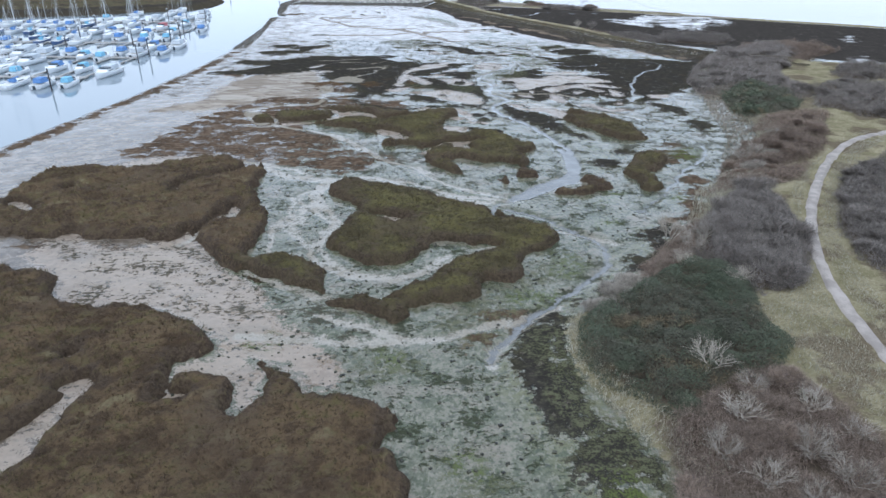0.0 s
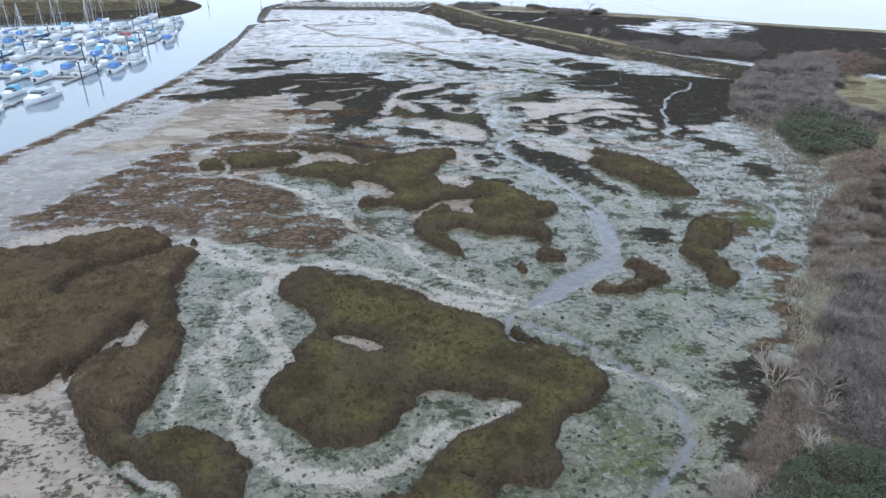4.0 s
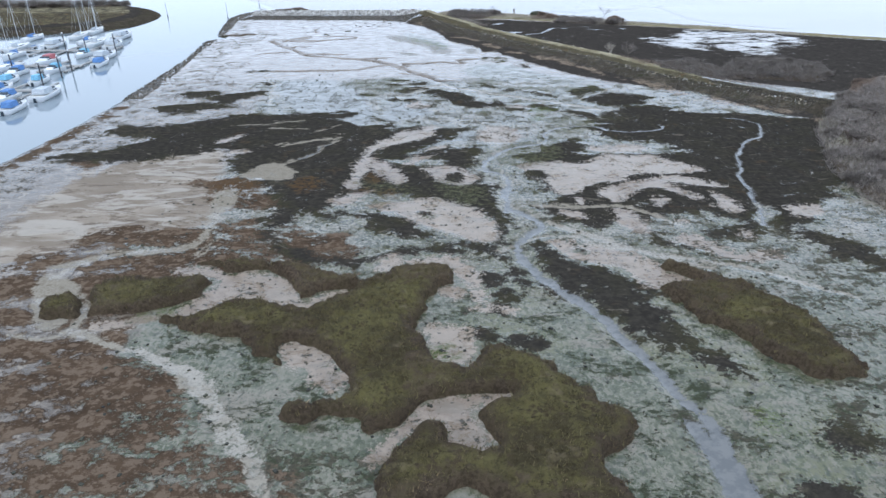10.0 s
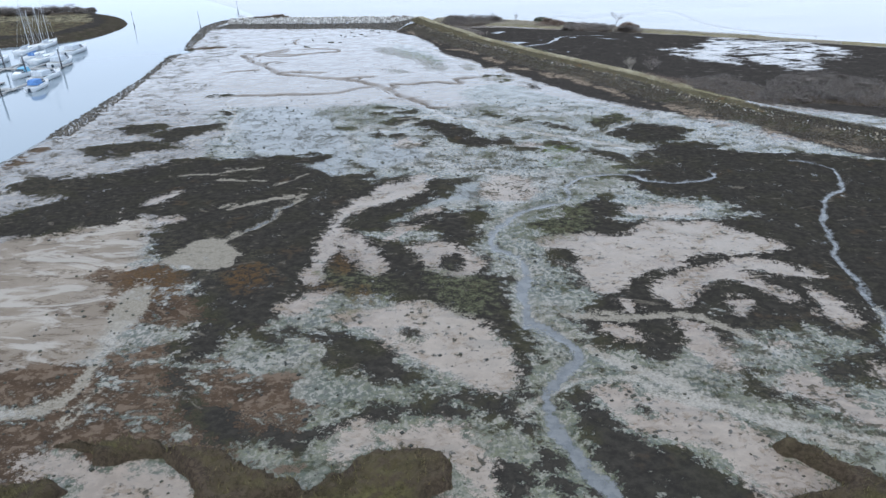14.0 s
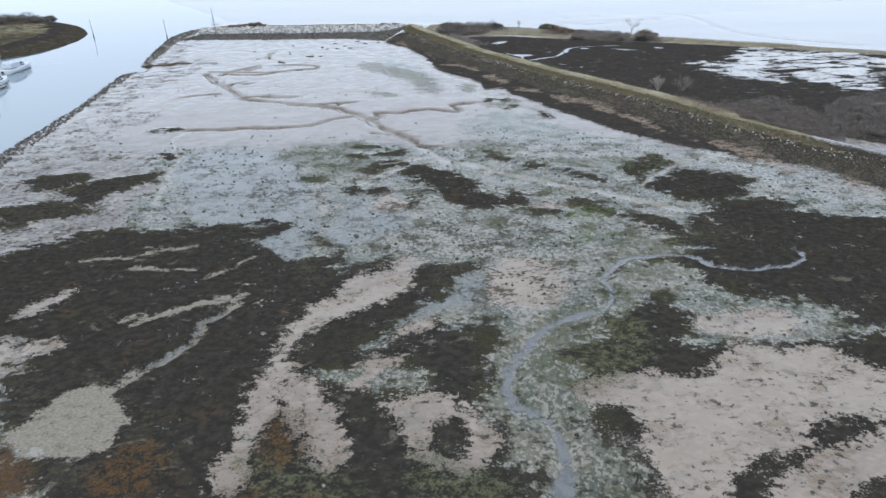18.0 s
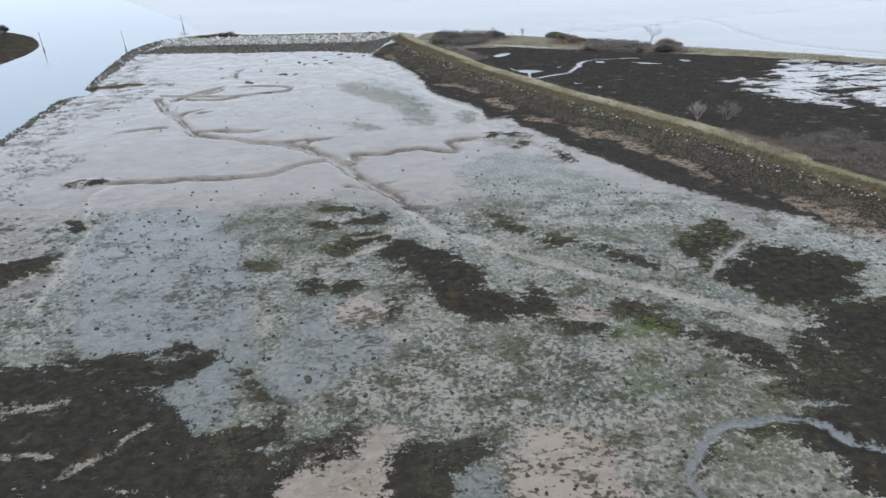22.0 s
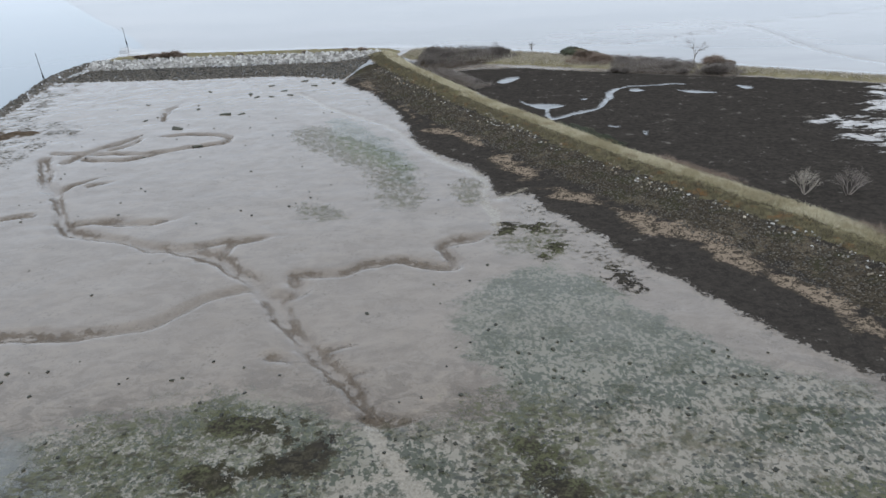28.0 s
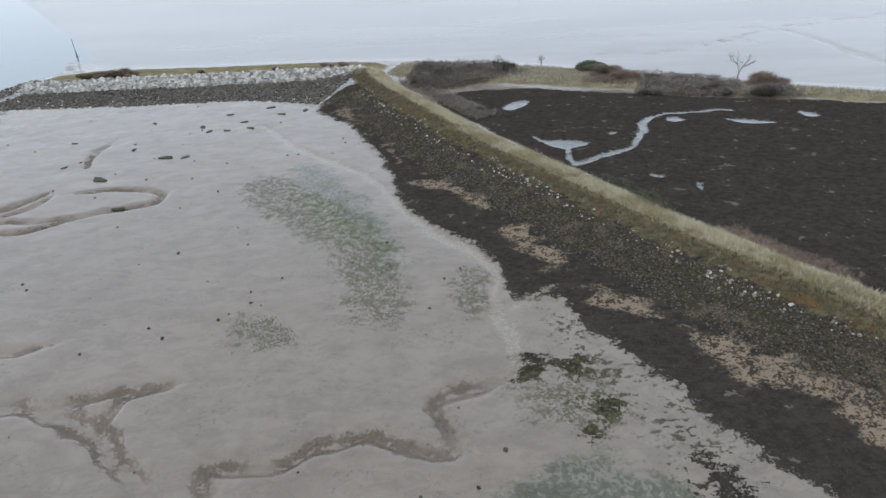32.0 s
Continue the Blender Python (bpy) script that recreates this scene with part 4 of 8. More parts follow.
line("rill", 0.9, (-35.1, 126), (-27.8, 122.6), (-21.1, 119.5), (-18.7, 116.7), (-14.8, 111.6), (-11.8, 106.6), (-9.5, 103.5), (-5.8, 101.3), (-3.2, 98.7))
line("rill", 0.9, (-30.4, 99.9), (-21.1, 94.8), (-18, 97.6), (-19.7, 87.7), (-15.4, 81.5), (-16.8, 72.5), (-14.4, 67.2), (-10, 63.6), (-3.6, 63.8), (0.2, 67.6), (5.1, 72))
line("rill", 0.7, (-33.5, 72.1), (-32.6, 74.7), (-31.8, 78.6), (-30.7, 81.5), (-29.3, 81.2))
line("rill", 0.81, (-41.1, 88.3), (-42.3, 90.9), (-40.2, 93.7), (-36.5, 96.6), (-33.3, 98.8), (-32.2, 102.2))
line("rill", 0.8, (12.7, 157.4), (17.3, 156.4), (23.1, 158.2), (27.7, 156.2), (30.8, 151.9))
line("rill", 0.9, (13.8, 152.1), (16.4, 149), (20.7, 146.9), (23.1, 143.1), (31.1, 139.1))
line("rill", 0.8, (6.9, 143.4), (13.5, 149.1), (23.1, 143.5), (35.7, 138.4), (43, 132.5))
area("pan", (-40.8, 187.8), (-39.5, 190.4), (-37.6, 192.4), (-37.3, 191.2), (-38.7, 188.8), (-40, 186.9))
area("rill", (-32.3, 169.7), (-30.6, 172), (-30.2, 175.5), (-26.8, 176.4), (-24.9, 172.7), (-22.2, 171), (-25, 171.1), (-24.1, 167.2), (-25.8, 166.9), (-28.1, 168.8), (-30.3, 168.5))
area("dark", (-3, 175.7), (-1.2, 177.6), (1.6, 179.5), (3.8, 178.4), (5.3, 176.4), (4.1, 174.6), (1, 175.6), (-1.6, 174.7))
area("dark", (-2.4, 180.7), (0.4, 182.9), (5.2, 183.4), (7.1, 183.4), (5.1, 182.3), (1, 181.7))
line("rill", 0.5, (-42.1, 143.3), (-39.1, 143.3), (-34.4, 143.9), (-31, 144.2), (-30.6, 146.7), (-31.1, 152.3), (-31.5, 157.5))
line("rill", 0.4, (-30.1, 142.4), (-29.7, 144.9), (-28.4, 146.7))
area("rill", (-31.6, 156.3), (-32.3, 162.9), (-29.5, 161.7), (-29.2, 158.1), (-30.1, 154.5))
area("dark", (-24.2, 155), (-22, 153.8), (-21, 147.6), (-18.1, 143.9), (-12.5, 141.4), (-8.6, 142.1), (-4.7, 142.1), (-10.4, 140.6), (-17.1, 142.2), (-21.2, 145.7))
area("dark", (-15.2, 154.9), (-10.3, 153.7), (-8.1, 154.8), (-4.4, 152.5), (-3.5, 148.3), (0.3, 146.4), (4.4, 145.4), (6.4, 144.5), (5.3, 142.8), (1.3, 142.8), (-3.9, 145.5), (-10, 151.5))
area("pan", (-3.5, 139.7), (-2.7, 141.4), (-0.7, 141.8), (1.2, 140.6), (2.7, 139.1), (3.7, 136.8), (4.9, 134.8), (5, 131.8), (6.1, 130.7), (5.1, 130.2), (3.9, 131.8), (3.5, 134.2), (2.6, 138.1), (0.3, 139.5), (-1.6, 139.6), (-3, 138.8))
area("pan", (-8.2, 139), (-6.6, 141.5), (-4, 141.4), (-4.5, 139.6), (-6.3, 138.9))
area("pan", (3.4, 130.6), (5.2, 131.1), (6, 130.3), (4.2, 129.7))
area("pan", (6.7, 130.7), (8.3, 130.2), (8.1, 129.4), (6.9, 129.9))
area("pan", (-0.7, 135.2), (1.2, 135.6), (2.5, 133.6), (1.1, 132.6), (-0.2, 133.6))
area("lens", (-2.1, 130.2), (0.3, 132.4), (3.1, 130.2), (5, 129.1), (2.9, 126.7), (-1.2, 126.7))
area("dark", (13.9, 141.1), (17.8, 139.5), (20.1, 136.6), (21.4, 132.8), (22, 129.5), (20, 127.5), (16.7, 129), (14.1, 134.1), (13.2, 138.1))
area("dark", (-41.6, 208.3), (-35.4, 207), (-26.8, 206.1), (-24.6, 204.6), (-25.6, 201.9), (-25.1, 199.4), (-21.9, 200.1), (-20.4, 200), (-19.6, 196.2), (-17.9, 195.4), (-15.7, 193.9), (-13.8, 189), (-13.6, 185.3), (-13.9, 183.9), (-31.2, 184.5), (-44.6, 204.5))
area("pan", (-39.7, 203.4), (-36.3, 203.8), (-36, 202.3), (-39.1, 202.3))
line("rill", 0.7, (-28.9, 185.6), (-25.2, 187.2), (-22.6, 188.5), (-20.7, 189.8))
area("dark", (-8.5, 187.2), (-5.6, 188.7), (-4.1, 189.8), (-2.4, 189.1), (-2.2, 192.1), (-0.9, 194), (0.4, 194.7), (0.9, 190.8), (3.4, 190.7), (2.9, 188.9), (0.5, 188.5), (0.1, 185.3), (-1.8, 184.9), (-4.3, 184.1), (-8.7, 183.8))
area("dark", (-9.9, 196.5), (-7.2, 197.1), (-5, 198.6), (-4.7, 196.3), (-6.9, 195.3), (-9.6, 195.1))
area("dark", (24.5, 208.3), (29.1, 208.7), (31.8, 205.9), (31.6, 203), (28.8, 202.7), (27.2, 205.1))
area("dark", (27.4, 195), (30.5, 195.6), (33.8, 193.4), (37.2, 193.9), (41.6, 191.7), (38.6, 187.6), (33.4, 187.8), (30.5, 189.1), (30, 192.8), (27.3, 193.6))
area("dark", (20.8, 183.7), (22.9, 187.7), (25.1, 189.9), (26.3, 188.1), (24.5, 183.6))
area("brown", (-39.6, 166.9), (-31.1, 168.1), (-23.6, 167.2), (-18.1, 164.4), (-14.3, 161.8), (-16.5, 158.6), (-15.9, 155.6), (-32.1, 155.9))
area("dark", (-26.6, 171.9), (-22.6, 170.6), (-16.6, 167.1), (-16.3, 164.3), (-20.5, 165.1), (-23.9, 168))
line("rill", 0.45, (-19.7, 190.3), (-19.5, 188.5), (-21, 187), (-21.6, 185), (-22.1, 182.5), (-23.2, 180.1), (-25, 178.8), (-26.3, 177.4), (-26.8, 175.6), (-26.5, 173.7), (-27, 172.7))
line("wet", 0.23, (-20.4, 187.8), (-21.6, 185), (-22.1, 182.5), (-23.2, 180.1), (-25, 178.8))
area("fleck", (-53.9, 73.8), (-38.8, 72.2), (-33, 72.3), (-28.3, 68.9), (-26.1, 65), (-22.4, 63), (-19.7, 59.2), (-16.5, 55.9), (-19, 54.4), (-25.5, 59.7), (-32.1, 65.7), (-40.3, 69.5), (-50.4, 69.3))
area("fleck", (-43.5, 60.6), (-32.9, 62.1), (-26.9, 59.1), (-22.4, 58.6), (-17.9, 54.3), (-22.5, 53.3), (-28.2, 56.8), (-40.3, 56.6))
area("fleck", (-20.8, 62.3), (-15.6, 63.1), (-9.9, 59.4), (-6.1, 56.1), (-6.9, 51.3), (-14.2, 51.2), (-16.5, 55.9))
area("brown", (-53.2, 72.8), (-37.5, 71.7), (-31.8, 70.9), (-27.6, 67.3), (-29.9, 65), (-36.3, 67.9), (-49.8, 68.5))
area("fleck", (-37.5, 174.8), (-28.8, 179.1), (-22.9, 174.3), (-18.7, 167.9), (-21, 163.7), (-30, 163.1))
area("brown", (36.3, 99.1), (40.8, 101), (40.7, 94.2), (37.1, 85.6), (33.4, 80.7), (29.1, 77.4), (23.9, 70.7), (23.5, 72.4), (28.4, 78.4), (33.6, 85.6))
area("dark", (27.2, 78.4), (30.1, 78.5), (26.6, 72.5), (22.2, 65.9), (18, 61.7), (15.6, 59.2), (13.2, 56.4), (12.5, 56.9), (17.5, 63), (22.4, 70.7))
area("fleck", (-46.8, 70), (-37.2, 70.3), (-27.1, 69), (-22.3, 62.2), (-26.1, 62.1), (-34.7, 63.1), (-43.6, 64.2))
line("rill", 0.4, (-24.1, 193.8), (-22.6, 195.6), (-21.2, 198.1), (-20.2, 199.6))
line("rill", 0.4, (-33.8, 200.2), (-31.1, 201.7), (-28.6, 201.9))
line("rill", 0.4, (-20.4, 187.1), (-20, 189.2), (-18.6, 190.9))
area("rill", (-30.8, 169.8), (-27.5, 174.9), (-24.6, 172.8), (-24.1, 167.8), (-28.6, 167.9))
area("brown", (-46.6, 148), (-43.2, 150.4), (-33, 149.7), (-31.2, 145.6), (-39.1, 145.1), (-43.9, 143.5))
area("brown", (-28.3, 145.5), (-24.6, 150.2), (-21.3, 143.3), (-17.1, 142.3), (-15.8, 139.3), (-20.2, 139.8), (-28.6, 139.5), (-29.3, 142.4))
area("moss", (-30.1, 129.2), (-29, 130.7), (-28.3, 130.2), (-29.1, 129))
area("dark", (-22.6, 154.1), (-20.1, 154.8), (-20.9, 150.2), (-19.6, 145.5), (-16.4, 141.8), (-9.6, 140.7), (-7.6, 142.2), (-4.4, 143.2), (-7.4, 140.2), (-14.9, 139.8), (-19.6, 143.3), (-22, 149))
area("dark", (-11.4, 152.7), (-7.6, 153.3), (-2.3, 148.8), (-4.5, 145.3), (-7.7, 147.6))
area("fleck", (26.5, 158.5), (43.5, 150.9), (59.7, 140.3), (61.4, 128.4), (34.5, 90.6), (26.2, 90.6), (32, 107), (31.1, 128.3), (24.9, 144.1))
area("fleck", (-12.9, 114.3), (-4.7, 110.3), (-4.2, 103.6), (-7.6, 100.7), (-13.5, 106.8))
area("fleck", (16.5, 114.4), (22.7, 112.4), (25.3, 105.3), (21.6, 98.2), (18.5, 102.2))
area("brown", (38.5, 119), (41.5, 116.7), (41.7, 110.6), (37.6, 103.8), (35.6, 107))
area("dark", (43.5, 150.9), (51.4, 146.4), (52, 138.3), (46.4, 139.2))
area("dark", (48.8, 136.5), (54.4, 131.4), (50.7, 125.5), (47.4, 129.8))
area("fleck", (-3, 206.2), (9.2, 208.2), (19, 198.7), (13.8, 187.2), (5.1, 186.2), (0.6, 193.9))
area("fleck", (26.9, 215.8), (37.6, 209.5), (42.7, 201.9), (30.6, 200.2), (23.7, 205))
area("dark", (-64, 223.9), (-60.6, 228), (-54.6, 229.1), (-52.3, 222.1), (-58, 221.1))
area("dark", (-62.8, 212.9), (-58, 216.2), (-50.8, 217), (-45.3, 212.2), (-50.3, 209.3), (-59, 206.6))
area("fleck", (-69.6, 224.2), (-59.6, 242.4), (-43.3, 234.8), (-39.1, 215.4), (-43.7, 207), (-54, 198.4))
area("moss", (-0.9, 55.7), (2.6, 58), (6, 55.9), (4.1, 51.8), (0.3, 52.7))
area("moss", (8, 52.9), (10.9, 54), (10.8, 50.1), (8.5, 48.3))
area("moss", (12.4, 69.6), (15.7, 70.5), (15, 65.8), (12.1, 62.9))
area("moss", (-0.5, 33.9), (2.8, 35.1), (4.3, 33), (1.9, 31.5))
area("lens", (-28.7, 205.9), (-21.4, 208.2), (-13.1, 205.3), (-9.8, 198.6), (-15.9, 198.9), (-21.5, 203.3))
area("fleck", (14.2, 283), (17.4, 275.9), (23.4, 266.4), (25.1, 258.3), (21.1, 259.8), (17.8, 268.5), (14.2, 276.2))
area("dark", (-5.8, 227), (-4.1, 229.2), (-1.1, 229.6), (1.9, 226.5), (6.1, 224.8), (7.3, 220.5), (7.7, 217.7), (9.8, 215.7), (11.3, 217.6), (13.5, 216.3), (13.7, 213.9), (12.4, 211.5), (4.4, 211.9), (2.2, 214.5), (1.3, 217.8), (-1.2, 222.3), (-4.6, 224.3))
area("dark", (-11.2, 229.6), (-8.5, 232.1), (-6.6, 233.6), (-3.5, 231.1), (-4.1, 229.5), (-7.9, 227.8), (-10.3, 226.6))
area("dark", (-13.3, 240.4), (-9.8, 240.8), (-7, 239.4), (-7.1, 237.8), (-12.4, 238.4))
area("dark", (-14.8, 234.4), (-12.5, 236.2), (-10.4, 235.4), (-7, 236.4), (-4.3, 238.4), (-4, 237.2), (-6.7, 234.5), (-9.7, 232.9), (-13, 233.5))
area("dark", (-13.1, 220.7), (-12.4, 222.1), (-11.1, 222.7), (-10, 218.7), (-11.9, 218.6))
area("dark", (-9.2, 220.4), (-7.5, 221.2), (-6.2, 220.7), (-6.4, 218.2), (-8.4, 217.8))
area("dark", (-3.8, 216.9), (-2.5, 216.8), (-2.2, 213.1), (-3.5, 213.4))
area("dark", (31.3, 220.5), (35.2, 223.8), (40, 224.8), (42.4, 223.4), (37.3, 216.2), (34.5, 216.3), (32.5, 217.6), (31.4, 219.3))
area("dark", (28.2, 227), (31.2, 228.2), (35.5, 232.9), (37.4, 232.3), (38.9, 230.1), (37.3, 227.3), (34, 225), (31.3, 223.5), (28.5, 224.8))
area("dark", (14.4, 230.1), (17, 229.1), (20.3, 228.2), (22.8, 226.1), (21.7, 225), (18.7, 226.2), (16, 227.1), (14.1, 228.3))
area("dark", (18.6, 214.2), (20.6, 214.9), (21.8, 214.3), (22.7, 212.5), (21.9, 211), (18.7, 211.2))
area("dark", (-19.2, 224), (-18, 225.8), (-16.9, 225.2), (-17.6, 223.2))
area("dark", (27.2, 221.4), (30.7, 222.3), (31, 221.2), (28, 220.4))
area("dark", (8.2, 237.3), (10.9, 236), (12.6, 232.9), (14.1, 230), (12.1, 230.1), (9.4, 233.1))
area("dark", (21.4, 224.2), (24.6, 223), (26.3, 221.5), (25.1, 220.9), (21.7, 222.4))
area("fleck", (-27.1, 235.4), (-23.3, 240.6), (-14.9, 242.3), (-7.5, 240.6), (-1.9, 235.8), (-3.4, 232.9), (-4, 228.5), (-5.8, 227), (-5.3, 222.5), (-10.5, 221.5), (-14.9, 221.7), (-19, 223.3), (-16.6, 227.6), (-23.9, 231.4))
area("fleck", (-5.5, 224), (-1.2, 222.3), (1.3, 217.2), (2.6, 213.9), (1.1, 212), (-4.1, 212.2), (-6, 215.4), (-5.3, 218.7), (-3.3, 219.8))
area("fleck", (4.4, 241), (12.1, 241.1), (15.1, 234.7), (17.8, 232.5), (23.4, 230.3), (26.5, 227.5), (28, 224.2), (29.3, 221.3), (30.9, 219.2), (28.6, 218.1), (23.4, 221), (17.9, 224.8), (11.5, 229.3), (6.8, 233.2))
area("fleck", (7.6, 216.9), (12, 219), (16.6, 220), (21.3, 215.6), (26.1, 213.3), (29, 211.7), (28.5, 210.7), (13.1, 211.4), (13.7, 215.5))
area("fleck", (-32.2, 222.7), (-23.9, 224.3), (-17.2, 221.8), (-12.8, 217.4), (-15.3, 212.8), (-26.7, 213.3))
area("moss", (-26.9, 234.9), (-23.1, 240), (-16.2, 242.7), (-9.8, 240.8), (-12.7, 237.1), (-15.4, 234.7), (-15.8, 231.8), (-22.2, 232.2), (-24.8, 232.2))
area("moss", (-18.8, 227), (-16.1, 229.2), (-11.6, 231.6), (-8.6, 232.3), (-11, 228.9), (-14.1, 225.5), (-17.4, 223.9))
area("moss", (4.3, 240.4), (9.1, 241.3), (13.2, 240.6), (15.1, 234.7), (12.6, 232.9), (9.6, 235.1), (7.1, 237.4))
area("moss", (17.2, 232.1), (21.5, 232.3), (27, 230.1), (25.3, 228.3), (19.9, 228.8), (17.2, 229.8))
area("moss", (28.1, 231.7), (32.1, 232.4), (33.4, 230.6), (31.6, 228), (28.2, 228.1))
area("moss", (34.8, 231.4), (38.1, 231.7), (37.6, 228.5), (34.1, 227))
area("moss", (16.2, 218.8), (20.6, 219.2), (22.2, 216.7), (19, 216.9))
area("moss", (11.5, 226), (15, 224.6), (17.3, 222.7), (12.9, 223.6))
area("pan", (-8.5, 212.5), (-8.5, 216), (-6.5, 218.3), (-4, 216.4), (-3.4, 212.2))
area("pan", (17.9, 213.7), (17.8, 211.2), (13.5, 211.4), (13.7, 213.2), (16.5, 215.3))
line("rill", 1.5, (-1.5, 239.1), (0.3, 235.7), (2.2, 232.6), (6.5, 230.3), (11, 226), (15.1, 223.1), (18.8, 220.2), (22.2, 217.7), (27.1, 215.2), (31.8, 212), (33.4, 210.6))
line("rill", 0.6, (-8.3, 230.5), (-5.3, 231.2), (-2.4, 233.8), (0.3, 235.7))
line("rill", 0.5, (-10, 223.5), (-8.6, 226.4), (-5, 228.6))
line("rill", 0.5, (38.9, 230.3), (38.4, 227.6), (35.4, 225), (31, 221.2), (30.5, 219.3))
line("rill", 0.5, (-38.2, 215.6), (-40.2, 222.5), (-40.7, 228.1), (-42.2, 235.5), (-46.7, 244.3), (-47.1, 249.8), (-44.6, 252))
area("spot", (-45, 206.3), (-38.5, 206.6), (-33.5, 207.3), (-27.3, 206.9), (-21.4, 207.4), (-17, 206.8), (-18.3, 205.1), (-21.4, 203.5), (-23.6, 201.5), (-24.9, 199), (-23.2, 195.7), (-20.2, 193), (-17.1, 192.5), (-15, 190.8), (-14.9, 189), (-13.5, 187.8), (-15, 185.2), (-16.3, 182.6), (-17, 180.4), (-17.1, 177.8), (-28.2, 178.1))
area("spot", (-12.3, 191), (-10.4, 192), (-9, 189.8), (-11.2, 188.7))
area("spot", (-11.3, 184.1), (-6.5, 186.4), (-4, 188.4), (-1.3, 191.5), (1.6, 194.5), (5.3, 196.2), (3.6, 193.6), (2.1, 190.6), (0.6, 188.3), (-2, 185.2), (-4.5, 184.5), (-5.9, 182.2), (-6.9, 179.1), (-7.4, 177.5), (-12.1, 177.7), (-12.3, 180.3))
area("spot", (-4.9, 180.4), (-2.6, 181.6), (-0.2, 183.1), (2.8, 183.7), (6.8, 183.3), (6.1, 182.4), (2.3, 182.3), (-0.1, 181.5), (-1.7, 179.9), (-3.2, 178.4), (-4.5, 178.9))
area("spot", (-1, 177.3), (-0.9, 178.9), (0.7, 180.3), (2.2, 179.3), (4.1, 177.8), (4.8, 177.1))
area("spot", (20.4, 186.9), (22.7, 188.2), (25.4, 186.8), (25.6, 184.2), (24, 181.5), (21.1, 180.5), (19.4, 178.2), (17.9, 179.3), (18.3, 183.1))
area("spot", (31.7, 193.4), (37.9, 193.6), (42, 194.7), (37.2, 187.1), (34.2, 187.2), (30.7, 189.4), (28.9, 191))
area("dark", (19.2, 214.6), (22.8, 213), (25.3, 210.3), (21.9, 209.5), (19.2, 211.7))
area("dark", (24.3, 209.3), (29.7, 208.5), (31.2, 206.1), (25.8, 206.1))
area("dark", (43.5, 215), (50, 214.6), (48.2, 210.3), (43.2, 210.6))
area("dark", (37, 204.4), (41.9, 203.6), (46.4, 201.7), (46.5, 199), (43.9, 197.6), (41.6, 200), (36, 200))
area("dark", (-54.6, 222.4), (-52.1, 225.8), (-46.9, 227.4), (-42, 229.3), (-41.7, 224.4), (-45.2, 221.1), (-47.4, 217.2), (-48, 211.4))
area("dark", (-46.9, 237.8), (-44.3, 239.6), (-42.2, 235.7), (-44.7, 234.5))
area("dark", (-54, 253.9), (-46.2, 253.7), (-45.8, 250.6), (-52.3, 251.1))
area("dark", (10.5, 217.4), (13.4, 218.4), (13.7, 214.6), (10.7, 213.3))
area("dark", (33.3, 187.2), (37.2, 187.1), (36, 185.1), (33.2, 185.5))
line("rill", 0.5, (-30.3, 186.2), (-28.9, 186.8), (-27, 186.6))
line("rill", 0.6, (-33.5, 196.8), (-30.2, 196.3), (-26.2, 195.6))
line("rill", 0.5, (-34, 202.1), (-30.9, 201.6), (-28.1, 202.2))
line("rill", 0.45, (-40.7, 199.1), (-37.9, 200), (-33.8, 199.4))
line("rill", 0.5, (-25.7, 187.6), (-23.1, 188), (-20.8, 189.2))
area("film", (-42.1, 233.3), (-39.8, 241.3), (-28.4, 241.1), (-21.1, 235.4), (-18.9, 221.4), (-14.1, 209.2), (-13.5, 200), (-16.8, 197), (-20.3, 201.9), (-20.9, 207), (-28.7, 207.6), (-33.7, 211.5))
area("film", (-10.5, 217.7), (-4.4, 219.3), (-3.2, 210), (-1.8, 206.2), (-6.4, 204), (-10.4, 199.9), (-13.3, 206.7))
area("film", (4.2, 194.6), (6.1, 193.7), (6.4, 190.4), (5.2, 187.5), (2, 186.3), (-1.9, 183.9), (-4.3, 182.2), (-5.7, 180.6), (-4.5, 184), (-0.3, 187.7), (2.5, 189.8))
area("fleck", (-1.9, 208.7), (9.6, 212.2), (19.2, 209), (19, 198.7), (17, 195), (7.9, 196.2), (0.6, 196.5), (-2.7, 199.6))
area("fleck", (-19.3, 200.3), (-13.5, 204.3), (-7.1, 199.8), (-1.5, 197.6), (-7.5, 194.2), (-13.7, 192.7))
area("lush", (19.2, 211.4), (22.9, 210.8), (22.8, 208.2), (19, 208))
area("lush", (16.7, 203), (20.1, 205.2), (19.6, 200.7))
area("moss", (18.1, 191.5), (21.5, 189.9), (19.2, 185.7), (15.7, 185.8), (12.2, 182.2), (8.4, 178.6), (9.8, 178), (13.6, 181), (17.5, 184.5))
area("moss", (23.3, 198.5), (27, 196.9), (27.5, 192.8), (23, 191.4), (20.8, 193.9))
area("sand", (-56.7, 149), (-59.1, 165.2), (-52.6, 175.6), (-48, 183.1), (-42.7, 188.1), (-36.7, 179.9), (-34.1, 170), (-30.1, 165.1), (-27.4, 158.4), (-29.4, 154.4), (-32.9, 153.5), (-29.7, 150.7), (-34.3, 147.3), (-40.7, 145.7), (-46, 142.6), (-48.8, 140.4), (-56, 135.8), (-67.2, 135.8))
area("sand", (-47.8, 188), (-42.1, 189.1), (-38.7, 184.1), (-36.3, 177.6), (-36.1, 173.9), (-33.3, 170.5), (-35.8, 168.3), (-43, 168.4), (-54.6, 184.5))
area("rill", (-46, 138.4), (-39.9, 136), (-36.6, 128.9), (-37.7, 125.7), (-41.4, 128.9))
area("rill", (-33.2, 161.6), (-30.7, 164.1), (-28.8, 158.4), (-30.8, 156.4))
